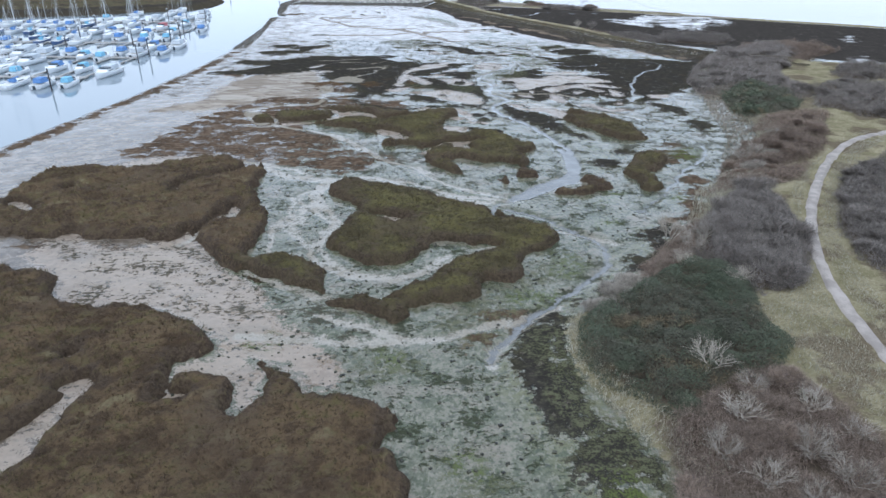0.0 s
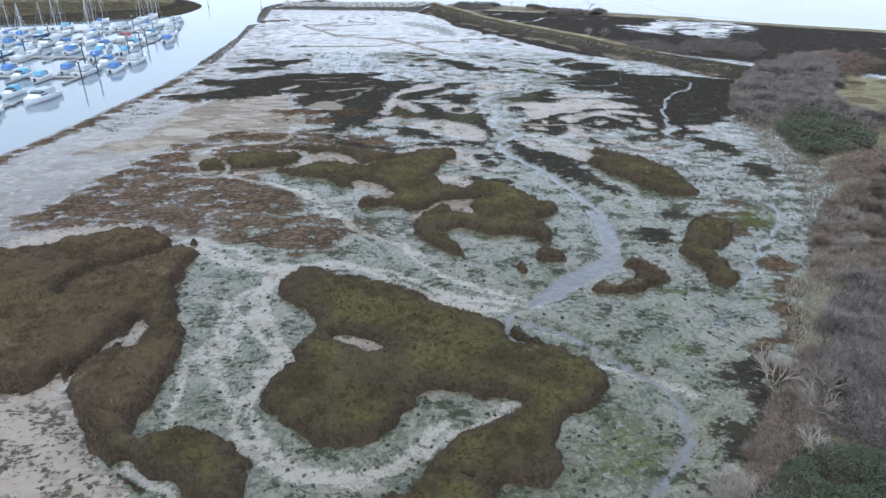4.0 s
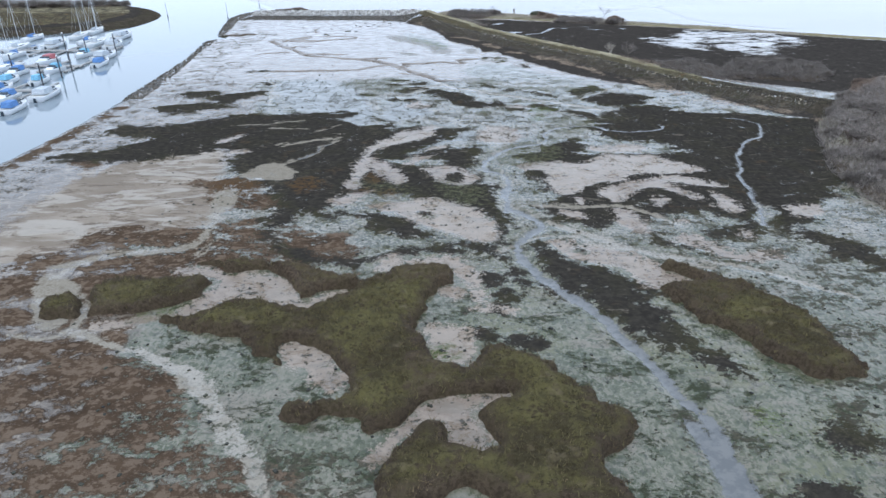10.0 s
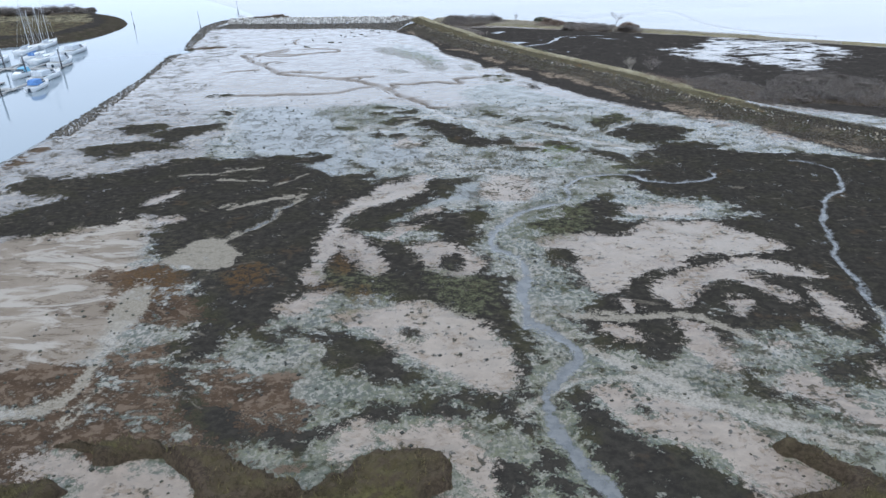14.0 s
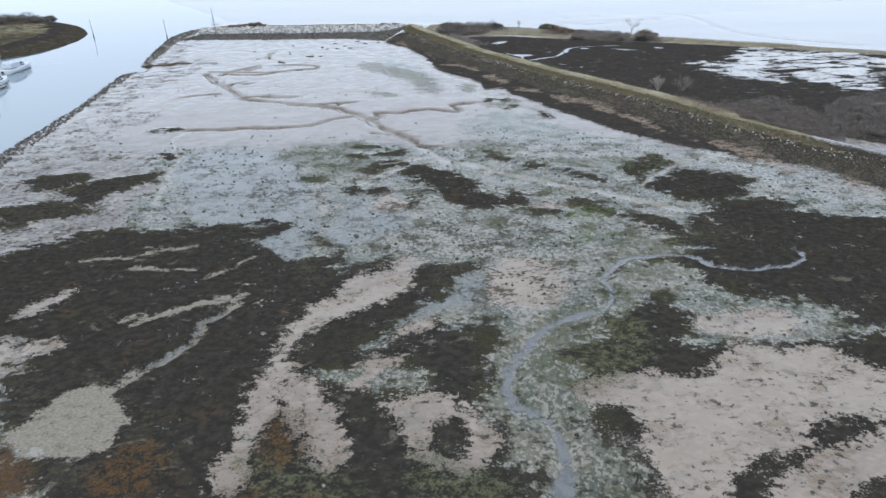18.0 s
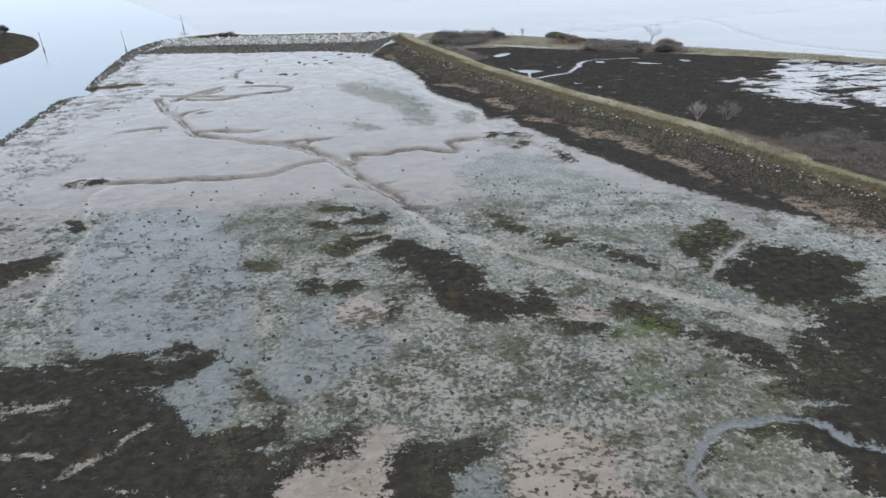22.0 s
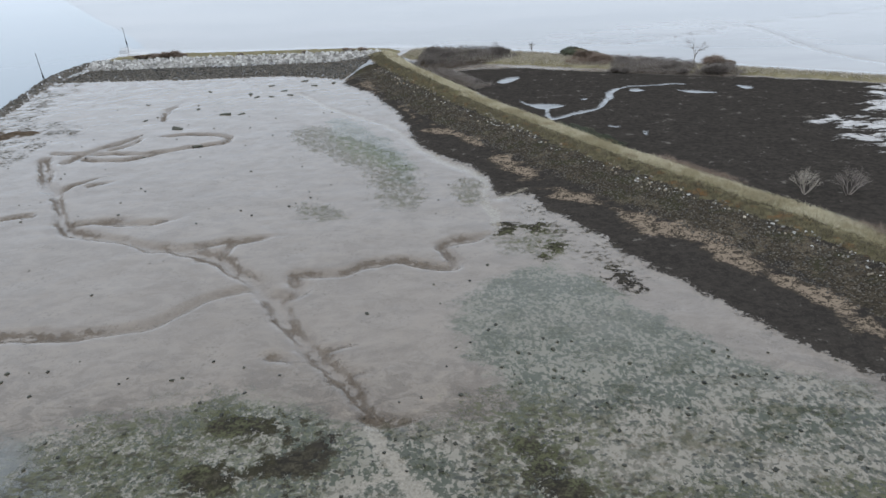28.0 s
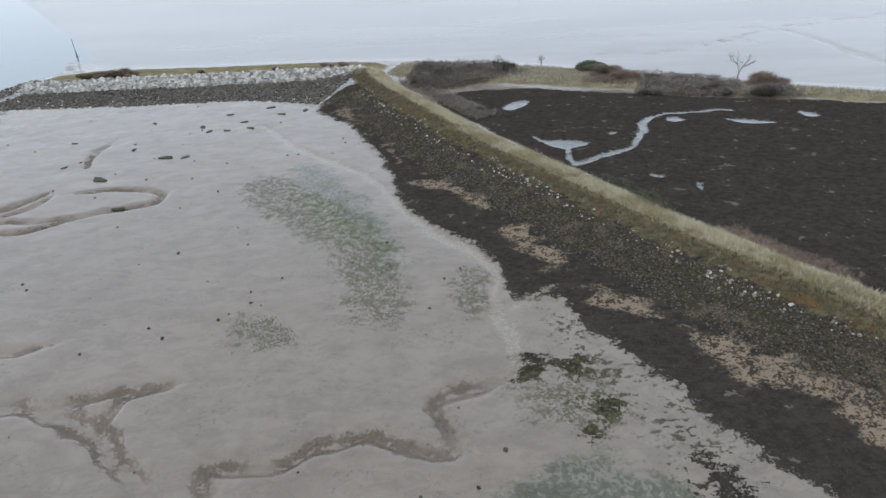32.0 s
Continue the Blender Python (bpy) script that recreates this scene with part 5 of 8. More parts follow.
area("rill", (-31.4, 168.7), (-30.9, 172.7), (-27.2, 174.7), (-24.4, 173.6), (-25.7, 171.1), (-24.8, 168), (-28.3, 167.2))
area("film", (2.1, 194.8), (4.9, 196.3), (4.6, 189), (2.3, 186.4))
area("rill", (-33, 157.9), (-32.5, 164.1), (-29.7, 162.3), (-29.3, 157.9), (-30.8, 154.9))
area("rust", (-11.7, 171.5), (-9.9, 171.1), (-9.1, 167.6), (-10.7, 167.6))
area("rust", (-22.6, 165.7), (-20.4, 165.9), (-19.1, 163.5), (-21, 162.9))
area("rust", (-13.5, 164.6), (-11.3, 163.9), (-10.7, 162), (-12.8, 162.7))
area("rust", (-35.4, 167.5), (-32, 168.2), (-28.1, 166), (-26.6, 162.1), (-29.8, 161), (-31.8, 161.6))
area("rust", (-8.3, 162.6), (-7.2, 162.3), (-6.7, 160.5), (-7.8, 160.8))
area("rust", (-22.5, 166.5), (-20, 166.4), (-19.2, 163.3), (-21.3, 163.3))
area("rust", (-22.5, 167.5), (-20, 167.9), (-19.2, 163.8), (-21.4, 163.4))
line("rill", 0.9, (-33.8, 102), (-27, 97.2), (-20.1, 94.1), (-14.3, 96.9), (-7, 95.3), (0.1, 89.5), (5.9, 88.4), (9.6, 87.4))
line("rill", 1.0, (-19.8, 93.6), (-20.1, 87.7), (-18.7, 82.4), (-15, 77.7), (-15.2, 75.6), (-17.5, 70.9), (-15.6, 66.4), (-11.3, 63.8), (-7.4, 63.2), (-3.6, 64.3), (-0.5, 69.1))
line("rill", 0.68, (-17.5, 70.9), (-21.1, 75.7), (-22.6, 79), (-21.6, 82.9), (-19.3, 85.5))
line("rill", 0.61, (-22.6, 79), (-23.3, 75.7), (-22.7, 70.7), (-21.4, 68.4))
line("rill", 0.61, (-19.1, 73.2), (-21, 78.5), (-19.5, 80.4))
line("rill", 0.81, (20.8, 73.3), (19, 75.3), (15.7, 76.9), (11.5, 79.3))
line("rill", 0.9, (-20.5, 51.9), (-15.9, 51.3), (-7.8, 50.9), (-1.9, 51.6), (3.6, 54.1), (8.3, 56), (11.1, 57.7))
line("rill", 0.8, (5.8, 52.8), (4.5, 49.9), (4.1, 47.3))
line("rill", 0.81, (-10.4, 57.7), (-14.1, 58.7), (-19.8, 62.2), (-23.1, 64.8))
line("rill", 0.81, (-13.5, 55.4), (-8.7, 53.4), (-5.2, 51.6))
line("rill", 0.9, (-19.6, 91.2), (-18.5, 94.7), (-15.3, 97), (-11.6, 97.6), (-7.8, 93.7), (-3.5, 90.6), (-0.9, 87.5), (1.8, 86.4), (6.1, 87.2))
line("rill", 0.81, (-20.3, 90.4), (-20, 87.3), (-18.2, 84.6), (-16.9, 82.1), (-15, 79.2), (-13.8, 76.6))
line("rill", 0.68, (-21.9, 88), (-22, 85.9), (-20.2, 83.3), (-20.5, 80.8), (-19.1, 78.1))
line("rill", 0.68, (-23.1, 87.3), (-22.8, 83.2), (-21.2, 80.8), (-21.5, 78.1))
line("rill", 0.68, (-20.2, 90.8), (-21.9, 89.4), (-22, 85.9))
line("rill", 0.68, (-34.4, 103.9), (-29.8, 101.6), (-25.9, 100.6), (-20.9, 95.6))
area("moss", (10, 48.3), (10.8, 46.7), (11.7, 40.8), (13.2, 35.9), (14, 32.6), (12.4, 32.6), (11.4, 37), (10.1, 42.1))
area("moss", (-9.6, 48.7), (-3.9, 49.7), (-2.8, 48), (-7.7, 46.2))
area("lush", (-18.3, 51), (-17.1, 51.6), (-16.3, 50.5), (-17.4, 49.6))
area("lush", (0.9, 35.3), (2.2, 35.6), (2.2, 34.6), (1.1, 34.5))
area("lush", (12.7, 68.7), (14.8, 69.5), (14.7, 66.6), (12.4, 64.5))
area("lush", (5, 59.3), (9.5, 61.2), (11.4, 60), (8.6, 58.8))
area("lush", (11.9, 34.7), (13.5, 33.7), (13.6, 32.6), (12, 32.6))
area("lush", (-6.5, 48.9), (-5.2, 49.2), (-5.4, 47.9))
area("lush", (22, 88.5), (25.1, 91.7), (23.3, 87.8), (21.6, 86.3))
area("lush", (19.9, 80.4), (21.8, 81), (21.4, 79.6), (19.9, 79.3))
area("lush", (0.5, 89.8), (3, 90.6), (3.3, 88.3), (1.4, 87.9))
area("lush", (40.5, 112.7), (44.9, 113.4), (41.7, 108.5), (38.3, 107.8))
area("lush", (32, 88.6), (34.8, 90.2), (33.5, 87.9))
area("lush", (-29.6, 130.4), (-28.2, 131.2), (-27.3, 129.7), (-28.8, 129.3))
area("lush", (-1.2, 123), (0.4, 123.5), (0.4, 121.7), (-0.9, 121.3))
area("lush", (25.4, 114.2), (26.9, 114.5), (26.2, 112.6), (25, 112.3))
area("dark", (6, 52.8), (8.1, 54.4), (10.9, 56), (11.9, 54), (10.3, 50.1), (10.5, 45.1), (11.7, 40.8), (13.1, 37), (14.4, 32.6), (11.3, 32.5), (9.7, 36.9), (7.7, 42), (6.6, 47.4))
# pools inland of the dike, their sky reflection painted pale
area("pool_glare", (68.6, 309.3), (78, 313.3), (83.5, 306.5), (95.4, 322.2), (105.1, 326.1), (111.6, 305), (111.3, 290.1), (98.4, 271.3), (92.9, 275.4), (89.7, 283.4), (81.7, 291.7), (73.4, 296))
area("pool_glare", (67.7, 306.2), (74.4, 310.8), (78.2, 307.1), (85.6, 312.2), (85.3, 295.8), (87.5, 288.2), (83.3, 282.2), (79, 285.9), (75.5, 291), (69.8, 295.3))
area("pool_glare", (82.7, 320.8), (111.8, 342.3), (126, 313.2), (118.5, 287.2), (95.9, 291.1), (78.8, 299.4))
area("pool_glare", (145.5, 253.8), (157.3, 269.6), (145.9, 246.9), (137.7, 237.3))
area("pool_glare", (124.2, 210.6), (132.7, 216.3), (129, 198.5), (122.7, 187.9), (120.7, 198))
line("rill", 0.9, (11.3, 272.6), (11, 276.3), (10.6, 279.8), (11.3, 285.9), (10.5, 290.2), (7, 294.9), (1.5, 303.1), (-1.9, 313.9), (-9.6, 321.9), (-16.3, 330.2), (-24.6, 343.1))
line("rill", 0.4, (12.4, 280.8), (14.7, 282.3), (16.6, 283.8))
area("lush", (-13.5, 312.5), (-9, 308.5), (-3.6, 300), (0.1, 295.3), (-0.5, 292.9), (-5.5, 296.8), (-10.7, 303.7))
area("moss", (-20.2, 316.9), (-12, 313.4), (-1.3, 296.3), (1.6, 286.9), (0.6, 279.7), (-1.7, 279.9), (-5.2, 293.5), (-11.5, 299.2), (-17.4, 307.6))
area("moss", (-13.3, 281.1), (-10.4, 281.4), (-7.6, 277.8), (-10.3, 277.6))
area("moss", (7.2, 287), (9.8, 287.4), (10.2, 278.7), (8, 280.1))
area("moss", (10.6, 269.2), (13.7, 269.7), (16.1, 272.2), (17.7, 270.2), (18.1, 264), (15.7, 265.6), (12.3, 267.4))
area("dark", (15, 273.2), (17.4, 273.4), (17.3, 270.7), (15.1, 270.9))
area("dark", (15.7, 267.9), (18.2, 268.1), (18.1, 265.8), (16.2, 265.6))
area("dark", (21.1, 261), (23, 261.5), (24.4, 259.2), (23.9, 257.5), (22.4, 258.2))
area("dark", (15, 265.3), (16, 265), (15.6, 264), (14.9, 264.2))
line("gully", 0.9, (-58.9, 304.3), (-53.4, 293.8), (-48, 285.6), (-43.2, 278.3), (-36.9, 274), (-29.2, 271), (-23.8, 268.9), (-18.3, 265.7), (-14.5, 261.4), (-12.4, 257.5), (-8.8, 251.5), (-5.7, 246.9), (-2.9, 242.7), (-0.3, 238.4))
line("gully", 0.4, (-50.3, 288.7), (-48.7, 293.3), (-44.7, 296.2))
line("gully", 0.35, (-59, 307), (-52.7, 306.3), (-44.7, 305.4), (-35.7, 308.3), (-30.4, 309.8))
line("gully", 0.35, (-55.1, 302.7), (-52, 310.3), (-47.3, 318.5))
line("gully", 0.35, (-49.5, 281.5), (-54.5, 280.7), (-58.9, 277.3))
line("gully", 0.3, (-43.7, 278.3), (-38.7, 279.2), (-33.2, 278.6))
line("gully", 0.3, (-20.1, 266.9), (-19.5, 271.7), (-14.3, 270.3))
line("gully", 0.5, (-14.4, 260.8), (-17.1, 259.7), (-20.3, 257.7), (-23.1, 254.5), (-27.7, 253.8), (-33, 253.4), (-39.5, 252.6), (-45.6, 252.5), (-48.2, 250))
line("gully", 0.3, (-8.6, 250), (-5.2, 249), (-2, 250.2))
line("gully", 0.3, (-5.6, 246.2), (-2.4, 245.3), (-0.5, 246.2))
line("gully", 0.35, (-2.1, 240.3), (0.8, 239.5), (4.4, 241))
line("gully", 0.3, (-10.4, 248.6), (-8.3, 247.8), (-6.8, 245.6))
line("gully", 0.4, (-52.5, 303.8), (-47.4, 302.5), (-44.2, 303.5), (-40.3, 306.5), (-37.1, 308), (-32.1, 309.5), (-30.6, 311), (-31.9, 314.3), (-38.4, 315.6), (-46.6, 315.4))
line("gully", 0.3, (-50.3, 308.1), (-48.3, 312), (-47.1, 318.3))
line("gully", 0.35, (-38.2, 278.7), (-34.4, 277.6), (-29.7, 278.2), (-27.8, 280.1))
line("gully", 0.35, (-26.9, 269.9), (-24.3, 270.6), (-19.2, 271.4), (-12.8, 272.1))
line("gully", 0.35, (-22.4, 267.3), (-20.6, 268.5), (-18.9, 270.5))
line("gully", 0.3, (-45.9, 292.1), (-42.5, 293.2), (-41.9, 294.6))
line("gully", 0.3, (-47.9, 326.2), (-49.5, 332.2), (-48.3, 339.2))
line("gully", 0.55, (-12.8, 258.6), (-10.3, 258.2), (-9.9, 259.7), (-11.1, 262.2), (-10.7, 263.3), (-7.9, 262.4), (-5, 263.1), (-1.7, 265.2), (1.1, 264), (5.1, 263.5), (5.6, 264.3), (4, 267.2), (5.8, 269.1), (9.9, 270.4), (11.3, 272.4))
line("wet", 0.6, (41.7, 199.2), (42.2, 198.2), (42.1, 196.3), (39.5, 194.6), (37, 193.9), (32.7, 194.4), (30.8, 197), (27.7, 198.5), (23.2, 198), (20.3, 195.7), (18.6, 193.2), (18.9, 190.7), (18.2, 187.8), (15.7, 185.8), (12.6, 184), (10.5, 181.7), (8.7, 180.5), (7.4, 178.9), (6.6, 177.1))
line("wet", 0.8, (10, 181.5), (7.6, 178.3), (6.6, 175.4), (7.1, 172.7), (9.8, 171), (9.9, 166.4), (9, 162.5), (9.1, 159.1), (9.3, 155.9))
line("wet", 0.9, (9.6, 164), (8.9, 158.3), (10.2, 155.2), (12.5, 153.1), (12.6, 150.6), (10.4, 148.2), (9.1, 145.2), (9.3, 141.3))
line("wet", 0.9, (8.9, 144), (9.8, 139.6), (12.1, 135.4), (14.8, 130.7), (17.1, 125.8), (18.5, 121.3), (19.5, 116.6), (20.8, 112.6), (21.1, 109.1), (21.2, 106.5))
area("dark", (32.2, 221.9), (36.3, 224.6), (40.6, 225.9), (46.9, 222.5), (45.7, 218), (41.2, 213.2), (35.9, 213.1), (32.5, 217.1))
area("dark", (28.6, 227.8), (35.7, 232.7), (38.7, 230.1), (36.3, 225.4), (29.3, 223.8))
area("dark", (18.7, 214.8), (22, 214.7), (23.1, 211.4), (25.5, 209), (29, 208.3), (31.3, 206.5), (29.4, 202.9), (27.6, 203.4), (26, 206.3), (23.3, 208), (21.5, 210.9), (18.6, 212.3))
area("dark", (31.9, 207), (33.6, 204.9), (33.1, 203.3), (31.4, 203.7))
area("dark", (34.7, 209.6), (36.4, 207.8), (35.6, 206.3), (34, 207.1))
area("dark", (13.1, 213), (17.1, 211), (19, 209.7), (17.3, 206.2), (15.7, 205.9), (16, 208.5), (13.3, 210.3))
area("dark", (-31.2, 205.9), (-27, 206.2), (-24.1, 203.6), (-23.4, 200.2), (-27.3, 199.3))
area("dark", (-23.3, 206.8), (-21.2, 207.4), (-19.5, 204.2), (-21.3, 203), (-23.5, 201), (-24.1, 202.3), (-22.4, 204))
area("fleck", (-10.1, 218.8), (-5.3, 219.3), (-2.3, 210.6), (-2.7, 201.8), (-6.5, 200.4), (-9, 209.8))
area("fleck", (2.5, 212.8), (8.1, 212.6), (12.1, 208), (12.9, 201.8), (10.3, 198.4), (2.9, 199.2))
area("fleck", (18.7, 207.6), (24.8, 206), (26.7, 201.2), (23.3, 198.3), (16.1, 199.1))
area("moss", (19.6, 203.8), (24.9, 203.6), (29.8, 201.1), (28.8, 198.1), (21.5, 198.4))
area("moss", (5.9, 208.9), (7.8, 209.6), (8.4, 206.8), (6.5, 205.6))
area("moss", (19.7, 210.8), (23.6, 211), (22.9, 208.1), (19.4, 208.3))
area("lush", (19.3, 210.3), (23.2, 210.7), (22.8, 208.5), (18.9, 207.6))
area("dark", (9.2, 54.4), (11.7, 56.1), (12.1, 53), (11.7, 49.2), (12.7, 43.6), (14.5, 39.2), (16, 35.4), (16.7, 32.7), (14, 32.6), (12.2, 37), (10.5, 42.1), (9.4, 47.5))
area("moss", (10.3, 52), (11.9, 52), (11.9, 48.4), (12.9, 43.2), (14.8, 38.9), (16.4, 35.4), (17.3, 32.7), (15.2, 32.6), (13.4, 36.4), (11.7, 40.8), (10.2, 45.8))
area("brown", (3, 51.8), (5.2, 52.6), (5.1, 55.9), (7.2, 57), (5.6, 50.9), (3.4, 50.1))
area("brown", (5.4, 48.2), (7.1, 49.6), (8.1, 45), (7, 43.5))
area("moss", (11.3, 184.9), (20.3, 184.6), (16.6, 174.2), (10.5, 175.3), (8.7, 178.3))
area("moss", (-0.9, 167.4), (4.5, 165.2), (5.9, 161.4), (3.2, 157.1), (0.1, 160.4))
area("moss", (-13.1, 167.7), (-10.1, 166.9), (-5.1, 162.8), (-5.6, 159.4), (-9.8, 160.6))
area("pan", (13.1, 175.5), (18.1, 176.5), (23.6, 175.3), (27.3, 180.6), (31, 178.6), (35.4, 179), (40.3, 174.4), (43.1, 171.5), (35.3, 169.6), (31, 170.4), (26.8, 166.6), (22.4, 166.7), (19, 161.2), (16.3, 161.5), (16.4, 166.4), (13.2, 170.2))
area("pan", (22.9, 163.1), (25.9, 165.7), (31.9, 168.4), (38.1, 168.7), (43.2, 164.3), (37.2, 164.7), (33.3, 165.8), (35.1, 163), (38, 159.4), (35.2, 160.3), (31.7, 164.4), (27.8, 162.4), (25.4, 158.9), (23.5, 159.5))
area("pan", (39.3, 162.6), (40.2, 161.3), (41, 159), (40.6, 156), (39.2, 154.9), (38.4, 156.3), (38.6, 159))
area("pan", (23.2, 156.5), (25.5, 156.8), (26, 153.9), (26.3, 151), (26.8, 148.2), (24.6, 148), (23.2, 151.4), (22.4, 153.7))
area("pan", (13, 146.3), (15.4, 146.6), (17.4, 145.1), (19.4, 146.4), (21.3, 144.7), (23.1, 141.6), (25.4, 139), (28.2, 136.7), (27.9, 135.1), (21, 135.1), (20.6, 138.8), (18.3, 139.8), (15.4, 141.6), (13.8, 144.4))
area("pan", (28.6, 147.9), (31.7, 149.3), (33.4, 146.3), (34.5, 143.6), (36.7, 142.5), (40.1, 143.5), (39.9, 141.8), (37.1, 140), (33.6, 140.6), (31.6, 143.5), (28.7, 144.8))
area("pan", (24.5, 183.1), (30.6, 186.4), (37.1, 184.2), (34.4, 181.2), (27.5, 181.3))
area("pan", (29.2, 159), (32, 161.2), (32.4, 159.1), (29.8, 157.9))
area("pan", (30.9, 153.2), (32.6, 153.8), (31.7, 151.9))
area("pan", (37.2, 148.9), (39, 149.2), (38.7, 147.2), (37.1, 146.7))
area("pan", (15.6, 155.1), (18.4, 155.4), (20, 153), (16.6, 152.9))
area("pan", (18.4, 160.5), (20.2, 159.6), (19.3, 157.4))
area("pan", (46.8, 158), (52.9, 157.2), (50.3, 153.1), (46.7, 154.2))
area("pan", (-3.5, 172.5), (0.4, 174.5), (3.6, 172.8), (5.4, 169.4), (4.5, 166.2), (1.5, 164.8), (-0.7, 166.6), (-1.7, 170))
area("pan", (-9.6, 158.3), (-5.4, 159.2), (-2, 159.7), (0.3, 159), (4.7, 156.8), (6.5, 152.5), (7.1, 148.1), (6, 145.6), (3, 146.1), (0.7, 147.9), (-2.4, 149.7), (-3.7, 152.3), (-5.8, 154.8), (-9.2, 155.8))
area("pan", (-15.5, 165), (-14, 170.2), (-14.5, 179.3), (-12.8, 186.8), (-7.3, 188.3), (-3.8, 194.1), (-0.7, 191.1), (-3.6, 186.4), (-8.7, 183.3), (-11.6, 179), (-11.7, 172.6), (-12.2, 167.3), (-12.9, 163.7))
area("pan", (-12.3, 174.7), (-9.7, 177.1), (-6.8, 170.9), (-6.4, 165.4), (-8.3, 166.3), (-10.3, 171.3))
area("pan", (-6.5, 175.3), (-3.4, 181.5), (0.4, 185.5), (0.9, 182.9), (-3.3, 177.7), (-5.2, 173.8))
area("pan", (5.6, 194.8), (9.9, 197.9), (13.8, 195.3), (14, 189.1), (9, 185.9), (6.2, 188.4))
area("pan", (-16.6, 159.5), (-12.9, 163.4), (-9.9, 163.4), (-12.4, 159.8), (-14, 157.3))
area("pan", (-4.3, 140.5), (0.1, 142), (3.9, 139.4), (4.8, 135.2), (3, 135.3), (1.2, 138.6), (-3.1, 139))
area("spot", (0.3, 170), (2, 171.2), (3.5, 170), (2.7, 167.3), (0.8, 167))
area("spot", (28.1, 168.5), (30.6, 170.4), (32.7, 169.6), (30.9, 167.7), (28.4, 167))
area("spot", (-3.5, 155), (-2.2, 155.6), (-0.9, 153.9), (-2.5, 153.1))
area("spot", (16, 144.3), (17.6, 143.8), (16.7, 142.4))
area("spot", (12.2, 171.9), (16.1, 171.8), (16.7, 168.3), (13.7, 168.7))
area("lens", (-20.9, 149.3), (-19.5, 152.1), (-18.5, 156.1), (-15.2, 152.7), (-11.4, 152.7), (-8.4, 148.8), (-4.6, 146.4), (0.3, 144.7), (0.3, 142.9), (-4.4, 143.8), (-7.6, 142), (-11.9, 141.5), (-16.7, 143.1), (-19.8, 146.4))
area("spot", (-11.5, 154), (-7.7, 154.3), (-3.7, 151.3), (-0.8, 146.4), (-4.6, 147.1), (-8.5, 149.7))
area("dark", (-23.4, 151.5), (-21.8, 153.9), (-19.3, 154.1), (-20.9, 150.2), (-20.6, 146), (-17.2, 142.7), (-13, 141), (-9.7, 141), (-11.1, 139.9), (-15.5, 140.1), (-19.7, 142.8))
area("rill", (-31.1, 170.8), (-28.9, 174.1), (-25.1, 174.9), (-22.4, 167.8), (-25.5, 167.5), (-28.7, 168.1))
area("rill", (-33.3, 159.9), (-32.6, 164.1), (-30.1, 163.6), (-29.3, 158.6), (-30.4, 153.9))
line("rill", 0.5, (-26.5, 175.6), (-25, 178), (-22.2, 180.6), (-20.9, 186.4), (-19.2, 188.5))
line("rill", 1.0, (-44.4, 139.1), (-42, 140.5), (-39.9, 142.5), (-35.1, 142.9), (-31.3, 144.5), (-30.4, 146.7), (-30.5, 152.9), (-30.8, 156.3))
line("rill", 0.7, (-29.5, 141.6), (-28.7, 143.4), (-28.4, 145))
line("rill", 0.5, (13.7, 156.3), (15.7, 158.4), (18.8, 156.8), (23.7, 158), (27.9, 156.1), (30.4, 152.2))
area("lens", (13.9, 151.9), (19.6, 149.3), (24.3, 145), (29.1, 142.9), (35.9, 139.8), (40.5, 137.1), (39.2, 135), (32.3, 137.8), (25.6, 140.9), (21.2, 144.3), (17.8, 147.1), (13.4, 149.1))
area("lens", (44, 159.3), (44.6, 156.2), (42.8, 147.1), (41.3, 138.9), (39.5, 141.6), (40.9, 149.6))
area("lens", (6.7, 177.8), (10.2, 179.4), (13.8, 174.8), (11.2, 166.5), (11.5, 159.7), (14.4, 153.7), (14.2, 149.2), (10.7, 146.1), (10.7, 142), (12.7, 135.2), (9, 135.2), (7.6, 141), (8, 147.5), (9.8, 149.9), (7.5, 159.7), (8.2, 168.4))
area("lens", (-11.9, 180.4), (-7.8, 182), (-3.3, 177.2), (0.4, 177.9), (0.4, 175.4), (-4, 174.2), (-7.3, 175.1))
area("rust", (-12, 170.6), (-9.8, 171.5), (-9, 167.6), (-11, 167.1))
area("rust", (-21.6, 165.4), (-19.6, 166.1), (-18.8, 163.6), (-20.8, 163.3))
area("brown", (-62.5, 176.5), (-62.5, 182.4), (-59, 182.3), (-54.5, 175.3), (-56.4, 171.6), (-60.2, 173.2))
area("brown", (-24.1, 143.4), (-20.5, 146.6), (-14.5, 143.3), (-11.2, 137.5), (-19, 135.8), (-23.5, 138.5))
area("dark", (-59, 182.3), (-56.3, 187.4), (-46.6, 186), (-49.2, 179.8), (-54.2, 176.4))
area("dark", (-36.2, 187.1), (-33.9, 202.4), (-21.4, 195.6), (-19, 186.9), (-23.6, 179.4), (-25.3, 176), (-30.8, 175), (-36.3, 182))
area("pan", (-37.9, 181.2), (-34.4, 182.2), (-33.7, 181.4), (-36.4, 179.4))
area("pan", (-34, 196.1), (-32.3, 197), (-28.9, 196.1), (-30.1, 194.7), (-32.9, 194.8))
area("pan", (-30, 187.5), (-27, 187.7), (-26.9, 186.3), (-29.3, 186.4))
area("pan", (-26, 187.3), (-23.2, 189.5), (-20.3, 190.7), (-19, 191.4), (-18.9, 187.1), (-20.3, 188.4), (-23.3, 187.8))
